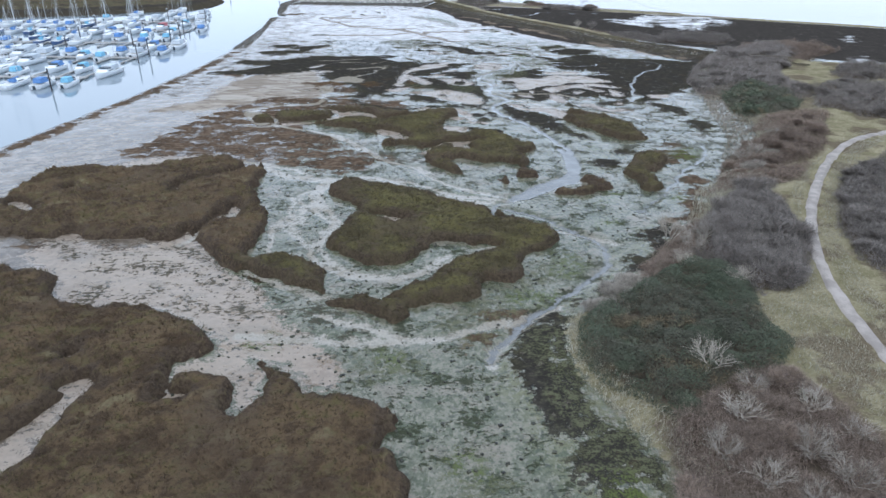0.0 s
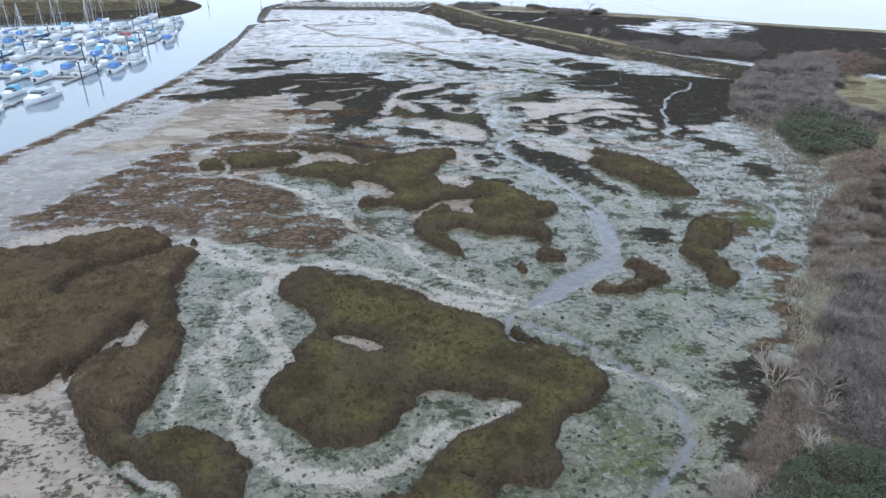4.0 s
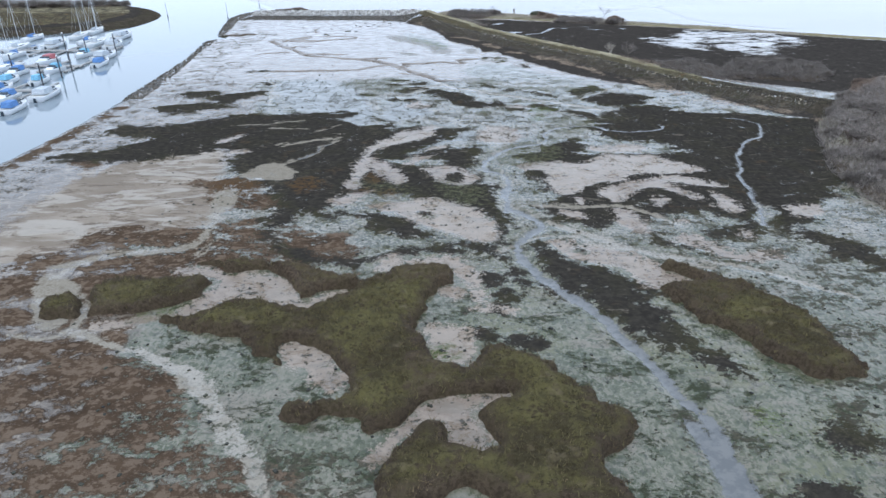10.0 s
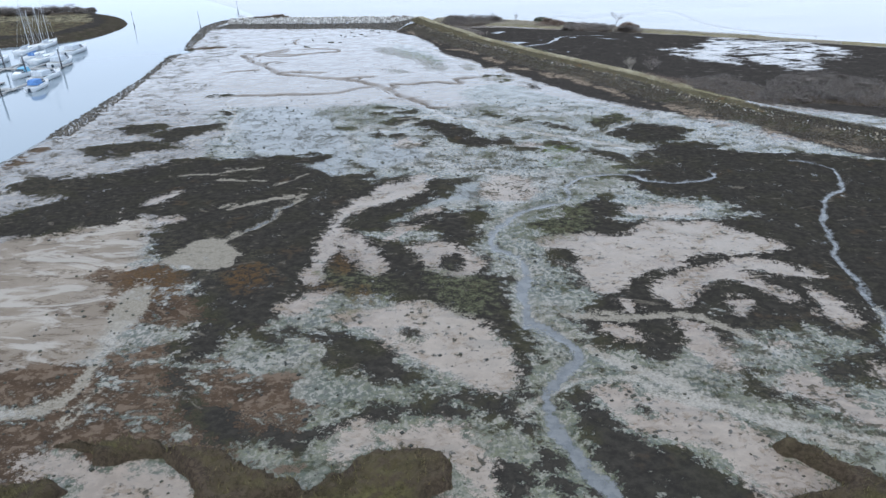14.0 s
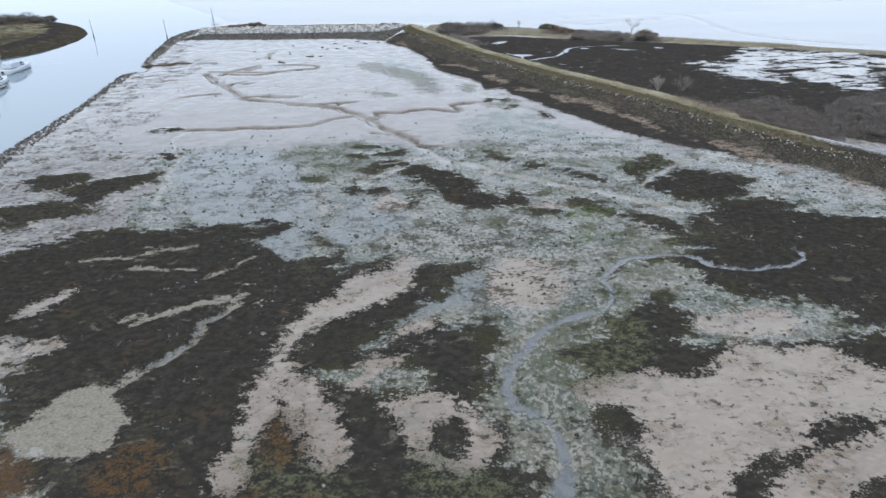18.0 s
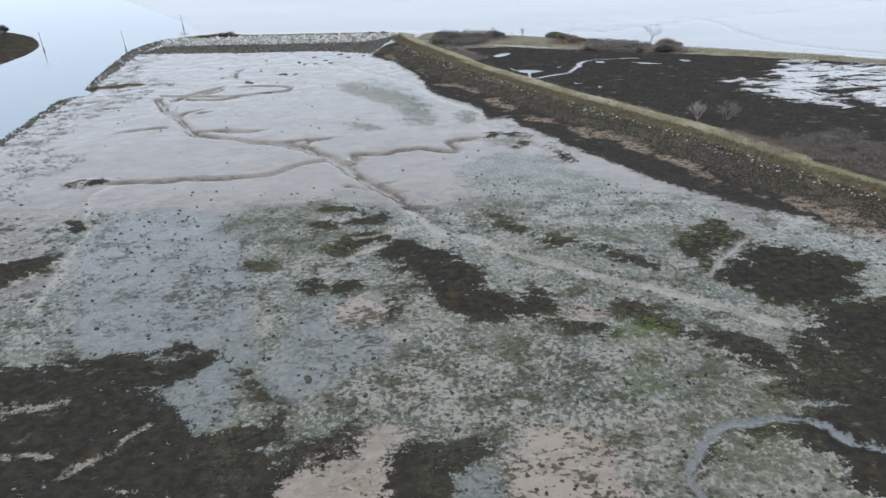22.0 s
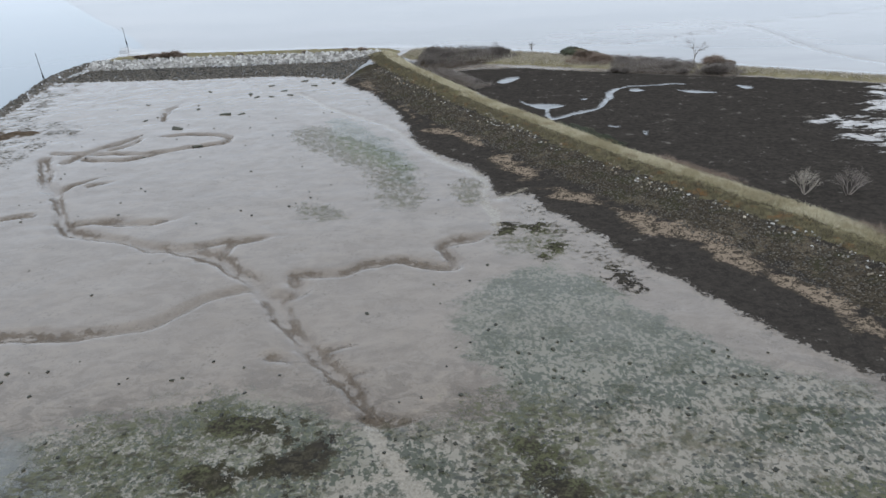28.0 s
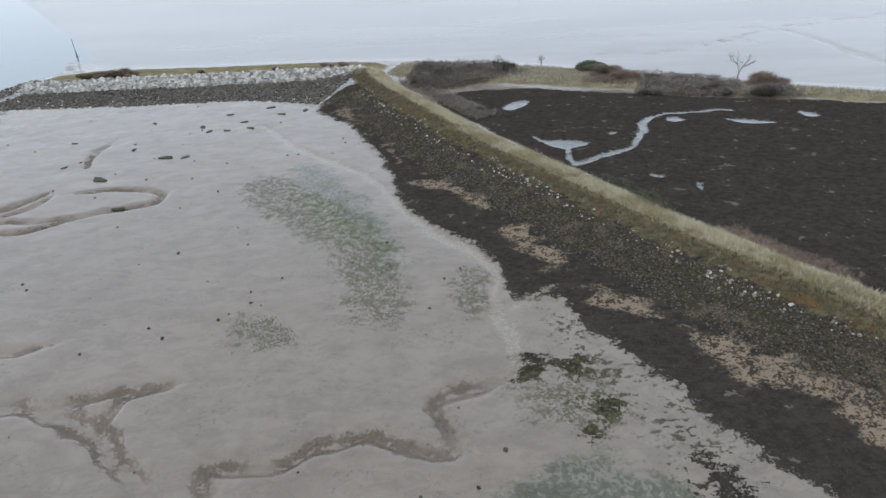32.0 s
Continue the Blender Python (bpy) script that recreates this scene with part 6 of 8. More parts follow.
area("lens", (-7, 175.8), (-6.3, 179.8), (-2.5, 184.1), (1.7, 185.2), (5.9, 185.1), (7.8, 193.1), (3.8, 194.8), (1.8, 191.9), (-0.2, 186.5), (-3.7, 183), (-6.8, 178.7))
area("pan", (5.9, 194.7), (9.6, 198.1), (13.6, 196.3), (14.4, 190), (12, 185.9), (8.4, 186), (6.8, 188.9))
area("lens", (25.6, 184.5), (31.6, 190.9), (36.8, 187.9), (39.9, 185.3), (39.8, 181.7), (35.9, 179.6), (31.2, 181.9), (25.5, 182.1))
area("pan", (-35, 195.7), (-30.8, 196.4), (-27.2, 195.7), (-29.7, 194.3), (-34.3, 194.5))
area("pan", (-20.8, 191.9), (-19.1, 192.2), (-17.1, 191.7), (-17.8, 191))
area("pan", (-12.2, 183.9), (-12.6, 187.3), (-10.7, 189.4), (-9.2, 191.1), (-8.1, 194.3), (-5.5, 194.9), (-2.1, 199.3), (-0.1, 198.4), (-1.9, 194.8), (-2.1, 191.5), (-4.1, 189.8), (-5.8, 187.1), (-7.5, 185.6), (-9.4, 183.8))
area("pan", (7.5, 197.3), (10.5, 198.1), (12, 195.6), (13, 191.5), (11.7, 187.9), (9.4, 188.6), (9.1, 191.7), (7.5, 194.2))
area("lens", (0.3, 208.4), (6.6, 210.3), (12, 207.9), (17.2, 209.8), (23.5, 205.3), (28.3, 201.3), (30.7, 197.9), (24.5, 198.1), (20.4, 196), (18, 191.3), (17.8, 187.8), (13.1, 185.4), (9.6, 183.1), (1.3, 183.4), (0.7, 188.4), (3.8, 190.1), (2.2, 194.6), (-1.1, 199.2))
area("lens", (22, 195.2), (25.5, 196.9), (27.9, 195), (26.2, 192.3), (23.3, 190.5), (23.7, 187.6), (20.7, 185.1), (17.2, 183.8), (17.8, 187.8), (20.6, 190))
area("lens", (28.5, 191.6), (30.5, 189.1), (33.1, 187.3), (30, 182.5), (24, 182.7), (26.5, 187.5))
area("lens", (7.8, 193.1), (16, 194.4), (18.8, 192.7), (16.7, 184.7), (10.9, 178.2), (7.2, 174.5), (9.2, 170.2), (13.7, 169.3), (14.8, 164.9), (16.3, 161.1), (13.7, 157.4), (9, 155.1), (9.5, 162.5), (8.3, 166.5), (6, 167.2), (4.6, 174.6), (6.2, 181.6), (4.1, 185.1), (6.7, 187.6))
area("lens", (19.7, 195.8), (28.7, 193.9), (31.6, 190.9), (36.8, 187.9), (40.5, 185.2), (38.6, 179.5), (30.8, 180.8), (23.6, 180), (21.5, 184.6), (18.5, 187.2))
# shore, dike and land
SHORE = [(-89, -500), (-89, 60), (-88, 80), (-86, 95), (-83, 114), (-80, 136), (-77, 160), (-75, 190), (-75, 221), (-77, 250), (-80, 280), (-84, 303), (-85, 310), (-79, 314), (-84, 318), (-87, 330), (-92, 355), (-96, 376), (-94, 392), (-86, 402)]
FLAT = [(-86, 402), (-60, 398), (-5, 396), (16, 388), (36, 379), (75, 355), (88, 347), (200, 290), (700, 60), (3500, -300), (3500, 4100), (-1500, 4100), (-420, 900), (-130, 470)]
CREST = [(-8, 376), (-4, 362), (3, 346), (13, 324), (21, 311), (29, 295), (35, 286), (41, 276), (48, 266), (55, 250), (67, 231), (82, 213), (105, 195)]
LAND = [(22, -590), (21, 20), (18, 33), (14, 41), (11, 49), (12, 56), (16.6, 57.9), (21.2, 63.5), (27.6, 73.2), (34.2, 81.5), (39.8, 91.3), (44.9, 101.7), (49.3, 109.4), (55.8, 117.4), (60.1, 123.6), (63.1, 133), (64.6, 146.7), (65.2, 158.8), (64.9, 177.1), (73.6, 199.3), (80, 205), (100, 206), (200, 190), (1500, 60), (1500, -590)]
area("sedge", (-17.6, 353.2), (-12.2, 345.2), (-7.2, 336.9), (-0.5, 314.2), (1.5, 304.1), (7, 296.1), (10.7, 290.9), (11.7, 284.5), (12.4, 281), (15.8, 282.2), (17.1, 277), (19.5, 273.2), (21, 271.2), (22.3, 267.3), (23.7, 264.6), (25.2, 261.7), (26.9, 259.6), (28.7, 256.6), (29.8, 253.2), (31.5, 250.8), (41.7, 236.8), (45.4, 235.6), (50.8, 229.6), (56.7, 226.2), (59.4, 222.2), (75, 197), (105, 195), (82, 213), (67, 230), (55, 248), (40, 277), (28, 294), (14, 322), (4, 342), (-4, 358), (-9, 370))
area("sedge", (3, 356), (16, 329), (30, 303), (41, 283), (53, 262), (68, 243), (90, 225), (130, 200), (200, 180), (300, 190), (260, 240), (190, 282), (85, 338), (60, 346), (40, 354), (20, 362))
area("rubble", (-90, 367), (-60, 364), (-30, 362), (-16, 356), (-10, 374), (-84, 377))
area("grass", (-5, 377), (0, 391), (18, 384), (38, 374), (77, 350), (90, 342), (200, 287), (195, 280), (85, 338), (62, 347), (43, 355), (22, 364), (8, 370))
area("grass", (-88, 398), (-84, 380), (-40, 379), (-4, 379), (-4, 393), (-50, 396))
area("fleck", (-86, 319), (-84, 336), (-72, 330), (-58, 322), (-66, 314), (-80, 316))
area("brown", (-84, 320), (-78, 324), (-66, 321), (-72, 317), (-80, 318))
# pools of the marsh behind the dike
line("wet", 1.1, (26, 316.5), (31.6, 320.4), (35.7, 322.1), (39.4, 329.8), (40.8, 334.9), (44.7, 337.9), (50, 338.7), (57.5, 338.4))
area("wet", (18.4, 346.3), (20.2, 350.3), (25.7, 351.7), (20.5, 344.5))
area("wet", (21, 332), (23.4, 327.3), (26.6, 327.6), (30.5, 325.3), (26.3, 323), (23.5, 324.3))
line("wet", 0.7, (25.7, 324.2), (25.6, 321.1), (25.8, 317.7))
area("wet", (44.6, 335.6), (46.9, 336.2), (48.4, 334.2), (45.5, 333.1))
area("wet", (53.8, 334.2), (59.1, 332.7), (62.3, 329.9), (56.4, 330.3))
area("wet", (34.1, 330.4), (35.6, 329.6), (34, 328.1))
area("wet", (34.1, 311.6), (37.3, 310.5), (35.3, 309.7))
area("wet", (67.9, 337.5), (71.1, 333.1), (67.2, 332.5))
area("wet", (38.8, 306.7), (40.2, 308.2), (39, 304.2))
area("wet", (90, 322), (96, 322), (100, 326), (92, 325))
# drains across the tidal flat
line("drain", 2.6, (46, 391), (58, 390), (67, 391.5), (85, 403), (103, 415), (122, 422), (150, 430), (210, 470), (300, 540))
line("drain", 2.2, (104, 410), (105, 398), (104, 388), (104, 369), (110, 350), (130, 335))
line("drain", 1.0, (50, 395), (70, 400), (90, 399))
line("drain", 1.0, (40, 402), (62, 412), (84, 420), (100, 418))

# ---- thickets: kind, height, spacing of twigs, outline ----
THICKETS = [
    ("bramble", 1.9, 0.2, [(13.7, 54.5), (17.2, 57.9), (20.2, 60.4), (24.3, 64.3), (28.1, 66.1), (31.4, 64.5), (32.3, 60.7), (30.2, 55), (31.5, 51.1), (29.2, 48.1), (26.2, 45.7), (24.5, 46.5), (21.2, 42.6), (18.2, 40.3), (16.2, 43.2), (13.9, 45.4), (12.6, 48.7)]),
    ("grey", 3.0, 0.22, [(32, 77), (37, 84), (40, 88), (46, 91), (47, 87), (45, 78), (43, 71), (39, 63.4), (33.3, 60.1), (32.2, 61.9), (31.5, 66.6), (29.3, 68.7)]),
    ("brown", 1.5, 0.22, [(19.9, 61.6), (25, 70), (31, 78), (34, 80), (32, 75), (28.4, 68), (22.6, 62.7)]),
    ("brown", 1.5, 0.2, [(17.1, 39.6), (20.9, 41.7), (24.3, 44.7), (28.7, 47), (30.3, 44.3), (31.3, 39.9), (32.2, 36.4), (32.3, 32.1), (31.1, 30.3), (16.8, 30), (17, 33.3)]),
    ("brown", 2.0, 0.3, [(44, 100), (49, 109), (55, 116), (63, 124), (66, 122), (75, 130), (72, 122), (64, 110), (59, 105), (50, 102)]),
    ("brown", 0.9, 0.3, [(39, 91), (44, 99), (50, 102), (59, 103), (54, 96), (46, 92)]),
    ("bramble", 2.0, 0.32, [(65, 156), (75, 166), (79, 157), (79, 148), (73, 139), (64, 136), (62, 142)]),
    ("brown", 1.3, 0.34, [(59, 126), (65, 134), (72, 137), (80, 139), (79, 135), (73, 129), (63, 124)]),
    ("grey", 2.8, 0.36, [(62, 172), (71, 193), (84, 212), (95, 223), (108, 236), (114, 227), (102, 201), (88, 181), (86, 166), (86, 155), (78, 150), (77, 167), (67, 159), (60, 157)]),
    ("brown", 2.0, 0.4, [(100, 197), (115, 213), (129, 225), (129, 243), (117, 232)]),
    ("grey", 2.0, 0.4, [(80, 142), (91, 165), (103, 173), (110, 167), (116, 161), (97, 132), (90, 133), (86, 136), (85, 142)]),
    ("grey", 2.6, 0.42, [(104, 182), (117, 198), (123, 196), (123, 186), (117, 176), (104, 173)]),
    ("grey", 2.2, 0.3, [(59, 92), (64, 100), (70, 104), (74, 106), (85, 101), (56.5, 60.2), (49.2, 65.1), (48.7, 69.3), (51, 78)]),
    ("grey", 2.0, 0.36, [(71, 245), (80, 260), (90, 267), (97, 267), (104, 260), (102, 247), (92, 235), (84, 240), (74, 240)]),
    ("brown", 1.6, 0.36, [(89, 217), (102, 235), (124, 247), (122, 231), (113, 217), (92, 208)]),
    ("grey", 1.0, 0.36, [(61, 265), (73, 268), (77, 248), (70, 238), (64, 246), (58, 255)]),
    ("brown", 1.2, 0.36, [(49, 268), (56, 266), (62, 258), (54, 252)]),
    ("grey", 2.8, 0.36, [(0, 368), (4, 381), (12, 379), (22, 377), (26, 370), (14, 365), (6, 360)]),
    ("grey", 1.4, 0.3, [(4, 360), (9, 359), (17, 343), (13, 340)]),
    ("brown", 1.5, 0.36, [(46, 368), (60, 358), (64, 358), (50, 369)]),
    ("bramble", 1.0, 0.24, [(26, 309), (30, 309), (34, 300), (31, 298)]),
    ("brown", 0.8, 0.28, [(36, 292), (39, 293), (45, 283), (43, 281)]),
    ("grey", 1.4, 0.3, [(45, 351), (49, 360), (58, 359), (65, 355), (63, 346), (54, 348)]),
    ("brown", 2.0, 0.3, [(37, 360), (42, 370), (46, 369), (48, 360), (45, 357)]),
    ("grey", 2.0, 0.3, [(63, 346), (69, 353), (72, 353), (72, 343)]),
    ("grey", 3.0, 0.8, [(-180, 395), (-150, 400), (-160, 420), (-240, 415), (-260, 390)]),
]
for _, _, _, outline in THICKETS:
    area("litter", *outline)


def lay(plan):
    """All areas and lines on a plan's grid."""
    for name, points in AREAS:
        plan.area(name, points)
    for name, width, points in LINES:
        plan.line(name, points, width)


def sheet(name, gx, gy, z, fields, material, keep=None):
    """One grid mesh with its fields as attributes."""
    x, y = np.meshgrid(gx, gy)
    co = np.stack([x, y, z], -1).reshape(-1, 3)
    i = np.arange(z.size).reshape(z.shape)
    quads = np.stack([i[:-1, :-1], i[:-1, 1:], i[1:, 1:], i[1:, :-1]], -1)
    quads = quads[keep] if keep is not None else quads.reshape(-1, 4)
    used = np.unique(quads)
    slot = np.zeros(z.size, np.int64)
    slot[used] = np.arange(len(used))
    co, quads = co[used], slot[quads]
    me = bpy.data.meshes.new(name)
    me.vertices.add(len(co)), me.loops.add(quads.size), me.polygons.add(len(quads))
    me.vertices.foreach_set("co", co.ravel())
    me.loops.foreach_set("vertex_index", quads.ravel().astype(np.int32))
    me.polygons.foreach_set("loop_start", np.arange(0, quads.size, 4, dtype=np.int32))
    me.polygons.foreach_set("use_smooth", np.ones(len(quads), bool))
    for key, f in fields.items():
        me.attributes.new(key, "FLOAT", "POINT").data.foreach_set("value", np.clip(f, -FAR, FAR).ravel()[used].astype(np.float32))
    me.update(calc_edges=True)
    me.materials.append(material)
    return new(name, me)


# ---- ground ----
plan = Plan(GX, GY)
lay(plan)
XX, YY = np.meshgrid(GX, GY)
crest = rounded(CREST, False)
c_away, _ = away(crest, XX, YY, False)
ring = np.vstack([crest, [(400, 100), (400, 300), (88, 420), (-8, 420)]])
_, behind = away(ring, XX, YY)
side = np.where(behind, -c_away, c_away)  # metres from the crest, towards the marsh
plan.area("land", LAND)
plan.area("flat", FLAT, margin=40)
plan.area("sea", SHORE + [(-130, 470), (-420, 900), (-1500, 4100), (-3590, 4100), (-3590, -590)], margin=40)
SPIT = [(-124, 380), (-123, 350), (-128, 336), (-150, 322), (-175, 306), (-230, 290), (-500, 280), (-900, 300), (-900, 420), (-250, 425), (-170, 428), (-145, 414)]
plan.area("spit", SPIT, margin=60)
plan.f["sea"] = np.minimum(plan.f["sea"], -plan.f["spit"])
for key in ("film", "sand", "pool_glare", "rust", "lush", "pan", "dark", "sedge", "brown", "algae", "moss", "rill", "gully", "wet", "drain", "rubble", "grass", "land", "fleck", "litter"):
    plan.get(key)
F = plan.f
plan.get("spot"), plan.get("lens")
F["dark"] = np.minimum(F["dark"], -F["lens"] - 0.2)
F["algae"] = np.maximum(F["algae"], F["lens"])
F["calm"] = 10 * smooth(YY, 228, 256)
F["open"] = 10 * smooth(YY, 115, 165)
F["algae"] = np.maximum(F["algae"], np.clip(np.minimum(XX + 30, 150 - YY), -FAR, 3))
F["algae"] = np.maximum(F["algae"], np.clip(np.minimum(XX + 38 + 8 * (lattice(XX, YY, 12.0, 6) - 0.5), np.minimum(YY - 140, 232 - YY + 14 * (lattice(XX, YY, 9.0, 8) - 0.5))), -FAR, 3))
F["pan"] = np.minimum(F["pan"], -F["spot"] - 0.3)
F["dark"] = np.maximum(F["dark"], F["spot"] + 0.3)
F["grass"] = np.maximum(F["grass"], np.clip(np.minimum(3.6 - np.abs(side - 0.3), 64 - XX), -FAR, FAR))
F["fleck"] = np.maximum(F["fleck"], np.where((YY > 150) & (YY < 378), np.clip(7 - np.abs(XX - np.interp(YY, [q[1] for q in SHORE], [q[0] for q in SHORE]) - 11) + 12 * (lattice(XX, YY, 11.0, 12) - 0.6), -FAR, FAR), -FAR))
F["crest"] = np.where((F["land"] > -1) | (YY > 374), -FAR, side)
F["rubble"] = np.maximum(F["rubble"], np.clip(3.6 - np.abs(side - 7.4), -FAR, FAR))
F["shingle"] = np.clip(1.6 - np.abs(side - 12.8 - 3.0 * (lattice(XX, YY, 9.0, 4) - 0.5)) + 4.0 * (lattice(XX, YY, 5.0, 3) - 0.76), -FAR, FAR)
F["grass"] = np.maximum(F["grass"], F["land"])
F["rubble"] = np.maximum(F["rubble"], np.where(YY > 200, np.clip(2.2 - np.abs(-F["sea"] - 1.2), -FAR, FAR), -FAR))
F["dark"] = np.where(F["land"] > 0, -FAR, F["dark"])
F["brown"] = np.maximum(F["brown"], np.where(YY < 215, np.clip(1.6 - np.abs(-F["sea"] - 4.5), -FAR, FAR), -FAR))
F["rubble"] = np.maximum(F["rubble"], np.where(F["spit"] > 0, 9 - F["spit"], -FAR))
F["grass"] = np.maximum(F["grass"], np.where(F["spit"] > 12, 0.0, -FAR))
F["sedge"] = np.maximum(F["sedge"], np.clip(F["spit"], -FAR, 3))
wave = 0.16 * (lattice(XX, YY, 17.0, 1) - 0.5) + 0.10 * (lattice(XX, YY, 4.0, 2) - 0.5) + 0.05 * (lattice(XX, YY, 1.3, 5) - 0.5)
Z = wave + 0.10 * smooth(np.maximum(F["dark"], F["sedge"]), -0.3, 0.5) + 0.07 * smooth(F["brown"], -0.3, 0.5)
Z = Z + np.where(F["dark"] > 0, 0.03 * (lattice(XX, YY, 0.8, 7) - 0.5), 0)
Z -= 0.10 * smooth(F["pan"], -0.4, 0.6)
Z -= 0.30 * smooth(F["wet"], -1.0, 0.3) + 0.12 * smooth(F["rill"], -0.9, 0.3)
Z -= 0.5 * smooth(F["gully"], -0.8, 0.2)
Z += 1.45 * np.where(side > 0, 1 - smooth(side, 0.5, 15), 1 - smooth(-side, 0.8, 6.5)) * (F["land"] < 4)
Z += 0.7 * np.maximum(smooth(F["grass"], -1.0, 3.0) * (YY > 330), 0)
Z += 0.9 * smooth(F["land"], -1.0, 4.0) + np.where(F["land"] > 0, 0.25 * (lattice(XX, YY, 2.0, 9) - 0.5), 0)
Z = np.where(F["grass"] > 0, Z + 0.22 * (lattice(XX, YY, 0.9, 11) - 0.5), Z)
Z = Z * (1 - smooth(F["flat"], -3, 4)) - 0.5 * smooth(F["flat"], -3, 4) + 0.04 * wave
Z -= 0.12 * smooth(F["drain"], -1.5, 0.5) * (F["flat"] > 0)
Z += 1.6 * smooth(F["spit"], 0, 14)
Z -= 2.4 * smooth(F["sea"], -3.5, 5.0) + 0.25 * smooth(F["sea"], -14, -3)
F["gully"] = np.maximum(F["gully"], np.where(F["flat"] > 0, F["drain"], -FAR))
ground = sheet("ground", GX, GY, Z, {k: F[k] for k in ("film", "sand", "pool_glare", "rust", "lush", "pan", "dark", "sedge", "brown", "algae", "moss", "rill", "gully", "wet", "rubble", "shingle", "grass", "flat", "calm", "open", "crest", "land", "fleck", "litter")}, MUD)
tagged(ground, "tidal saltmarsh mud with pale pans, green algae and dark low plants", "ground", kind="structure")


def height(x, y):
    """The ground's height at a place."""
    i = int(np.clip(np.searchsorted(GX, x), 1, len(GX) - 1))
    j = int(np.clip(np.searchsorted(GY, y), 1, len(GY) - 1))
    return float(Z[j - 1 : j + 1, i - 1 : i + 1].mean())


water = new("water", bpy.data.meshes.new("water"))
bm = bmesh.new()
for corner in ((-3590, -590), (-60, -590), (-60, 430), (200, 900), (900, 4150), (-3590, 4150)):
    bm.verts.new((*corner, -0.62))
bm.faces.new(bm.verts)
bm.to_mesh(water.data), bm.free()
water.data.materials.append(WATER)
tagged(water, "calm pale blue tidal water of the estuary channel", "water", kind="structure")

# ---- raised turf islands ----
SWARDS = []
LOOK = {"south": (TURF_BROWN, "raised brown and olive turf bank cut by muddy inlets"), "west": (TURF_BROWN, "raised brown turf bank beside a mud pan"), "heart": (TURF_OLIVE, "olive brown turf island with a hooked inlet"), "middle": (TURF_OLIVE, "long olive turf island holding pale mud pans"), "east": (TURF_OLIVE, "narrow olive turf strip beside a mud bank"), "rill": (TURF_OLIVE, "small olive turf island beside a rill"), "bend": (TURF_BROWN, "small brown turf island at a creek bend"), "tuft": (TURF_BROWN, "small tuft of brown turf on grey mud"), "tuftb": (TURF_BROWN, "small tuft of brown turf on grey mud")}
for name, outlines in ISLANDS.items():
    lo = np.min([np.min(o, 0) for o in outlines], 0)
    hi = np.max([np.max(o, 0) for o in outlines], 0)
    gx, gy = np.arange(max(lo[0], -62) - 1.5, hi[0] + 1.5, 0.24), np.arange(max(lo[1], 26) - 1.5, hi[1] + 1.5, 0.24)
    local = Plan(gx, gy)
    for o in outlines:
        local.area("turf", o)
    for key, points in AREAS:
        if key == "pan":
            local.area("pan", points)
    for key, width, points in LINES:
        if key in ("rill", "wet"):
            local.line("cut", points, width)
    x, y = np.meshgrid(gx, gy)
    rag = 0.9 * (lattice(x, y, 3.2, 26) - 0.5) + 1.0 * (lattice(x, y, 1.4, 21) - 0.5) + 0.5 * (lattice(x, y, 0.6, 22) - 0.5)
    f = np.minimum(local.get("turf") + rag, np.minimum(-local.get("pan"), -local.get("cut")) + 0.45 * rag - 0.15)
    z = -0.3 + 1.25 * smooth(f, -0.25, 0.6) + 0.45 * (lattice(x, y, 3.0, 23) - 0.5) + 0.12 * smooth(f, 0.3, 2.5)
    z += smooth(f, 0, 0.4) * (0.34 * (lattice(x, y, 0.95, 24) - 0.5) + 0.26 * (lattice(x, y, 0.42, 25) - 0.5))
    inside = f > -0.35
    keep = inside[:-1, :-1] | inside[1:, :-1] | inside[:-1, 1:] | inside[1:, 1:]
    ob = sheet("marsh_island", gx, gy, z, {"edge": f}, LOOK[name][0], keep)
    tagged(ob, LOOK[name][1], "turf island", "turf islands")
    top, low = np.argwhere(f > 0.1), []
    for k in np.random.RandomState(len(top)).choice(len(top), int(len(top) * 0.24), False):
        j, i = top[k]
        low.append((gx[i], gy[j], z[j, i]))
    SWARDS.append((ob, low, OLIVE_SWARD if LOOK[name][0] is TURF_OLIVE else BROWN_SWARD))

# ---- path ----
PATH_LINE = [(94.9, 128.2), (83.9, 123.3), (74.7, 118), (67.8, 110.8), (60, 100.3), (53.5, 89.9), (47.7, 79.3), (44, 70.7), (42.4, 65.5), (40.9, 59.7), (40.2, 54.2), (39.6, 49), (39.4, 43)]
track = rounded(PATH_LINE, False, 3)
bm = bmesh.new()
prev = None
for i, (x, y) in enumerate(track):
    d = track[min(i + 1, len(track) - 1)] - track[max(i - 1, 0)]
    n = np.array([-d[1], d[0]]) / np.hypot(*d)
    half = 0.56 + 0.25 * (lattice(np.array([x]), np.array([y]), 3.0, 31)[0] - 0.5)
    row = [bm.verts.new((x + n[0] * s, y + n[1] * s, height(x, y) + dz)) for s, dz in ((-half - 0.3, -0.2), (-half, 0.16), (0, 0.22), (half, 0.16), (half + 0.3, -0.2))]
    if prev:
        for a in range(4):
            bm.faces.new((prev[a], prev[a + 1], row[a + 1], row[a]))
    prev = row
path = new("path", bpy.data.meshes.new("path"))
bm.normal_update(), bm.to_mesh(path.data), bm.free()
path.data.materials.append(GRAVEL)
for f in path.data.polygons:
    f.use_smooth = True
tagged(path, "worn grey gravel footpath curving through rough grass", "path", kind="structure")

# ---- helpers for things ----
rnd = random.Random(7)


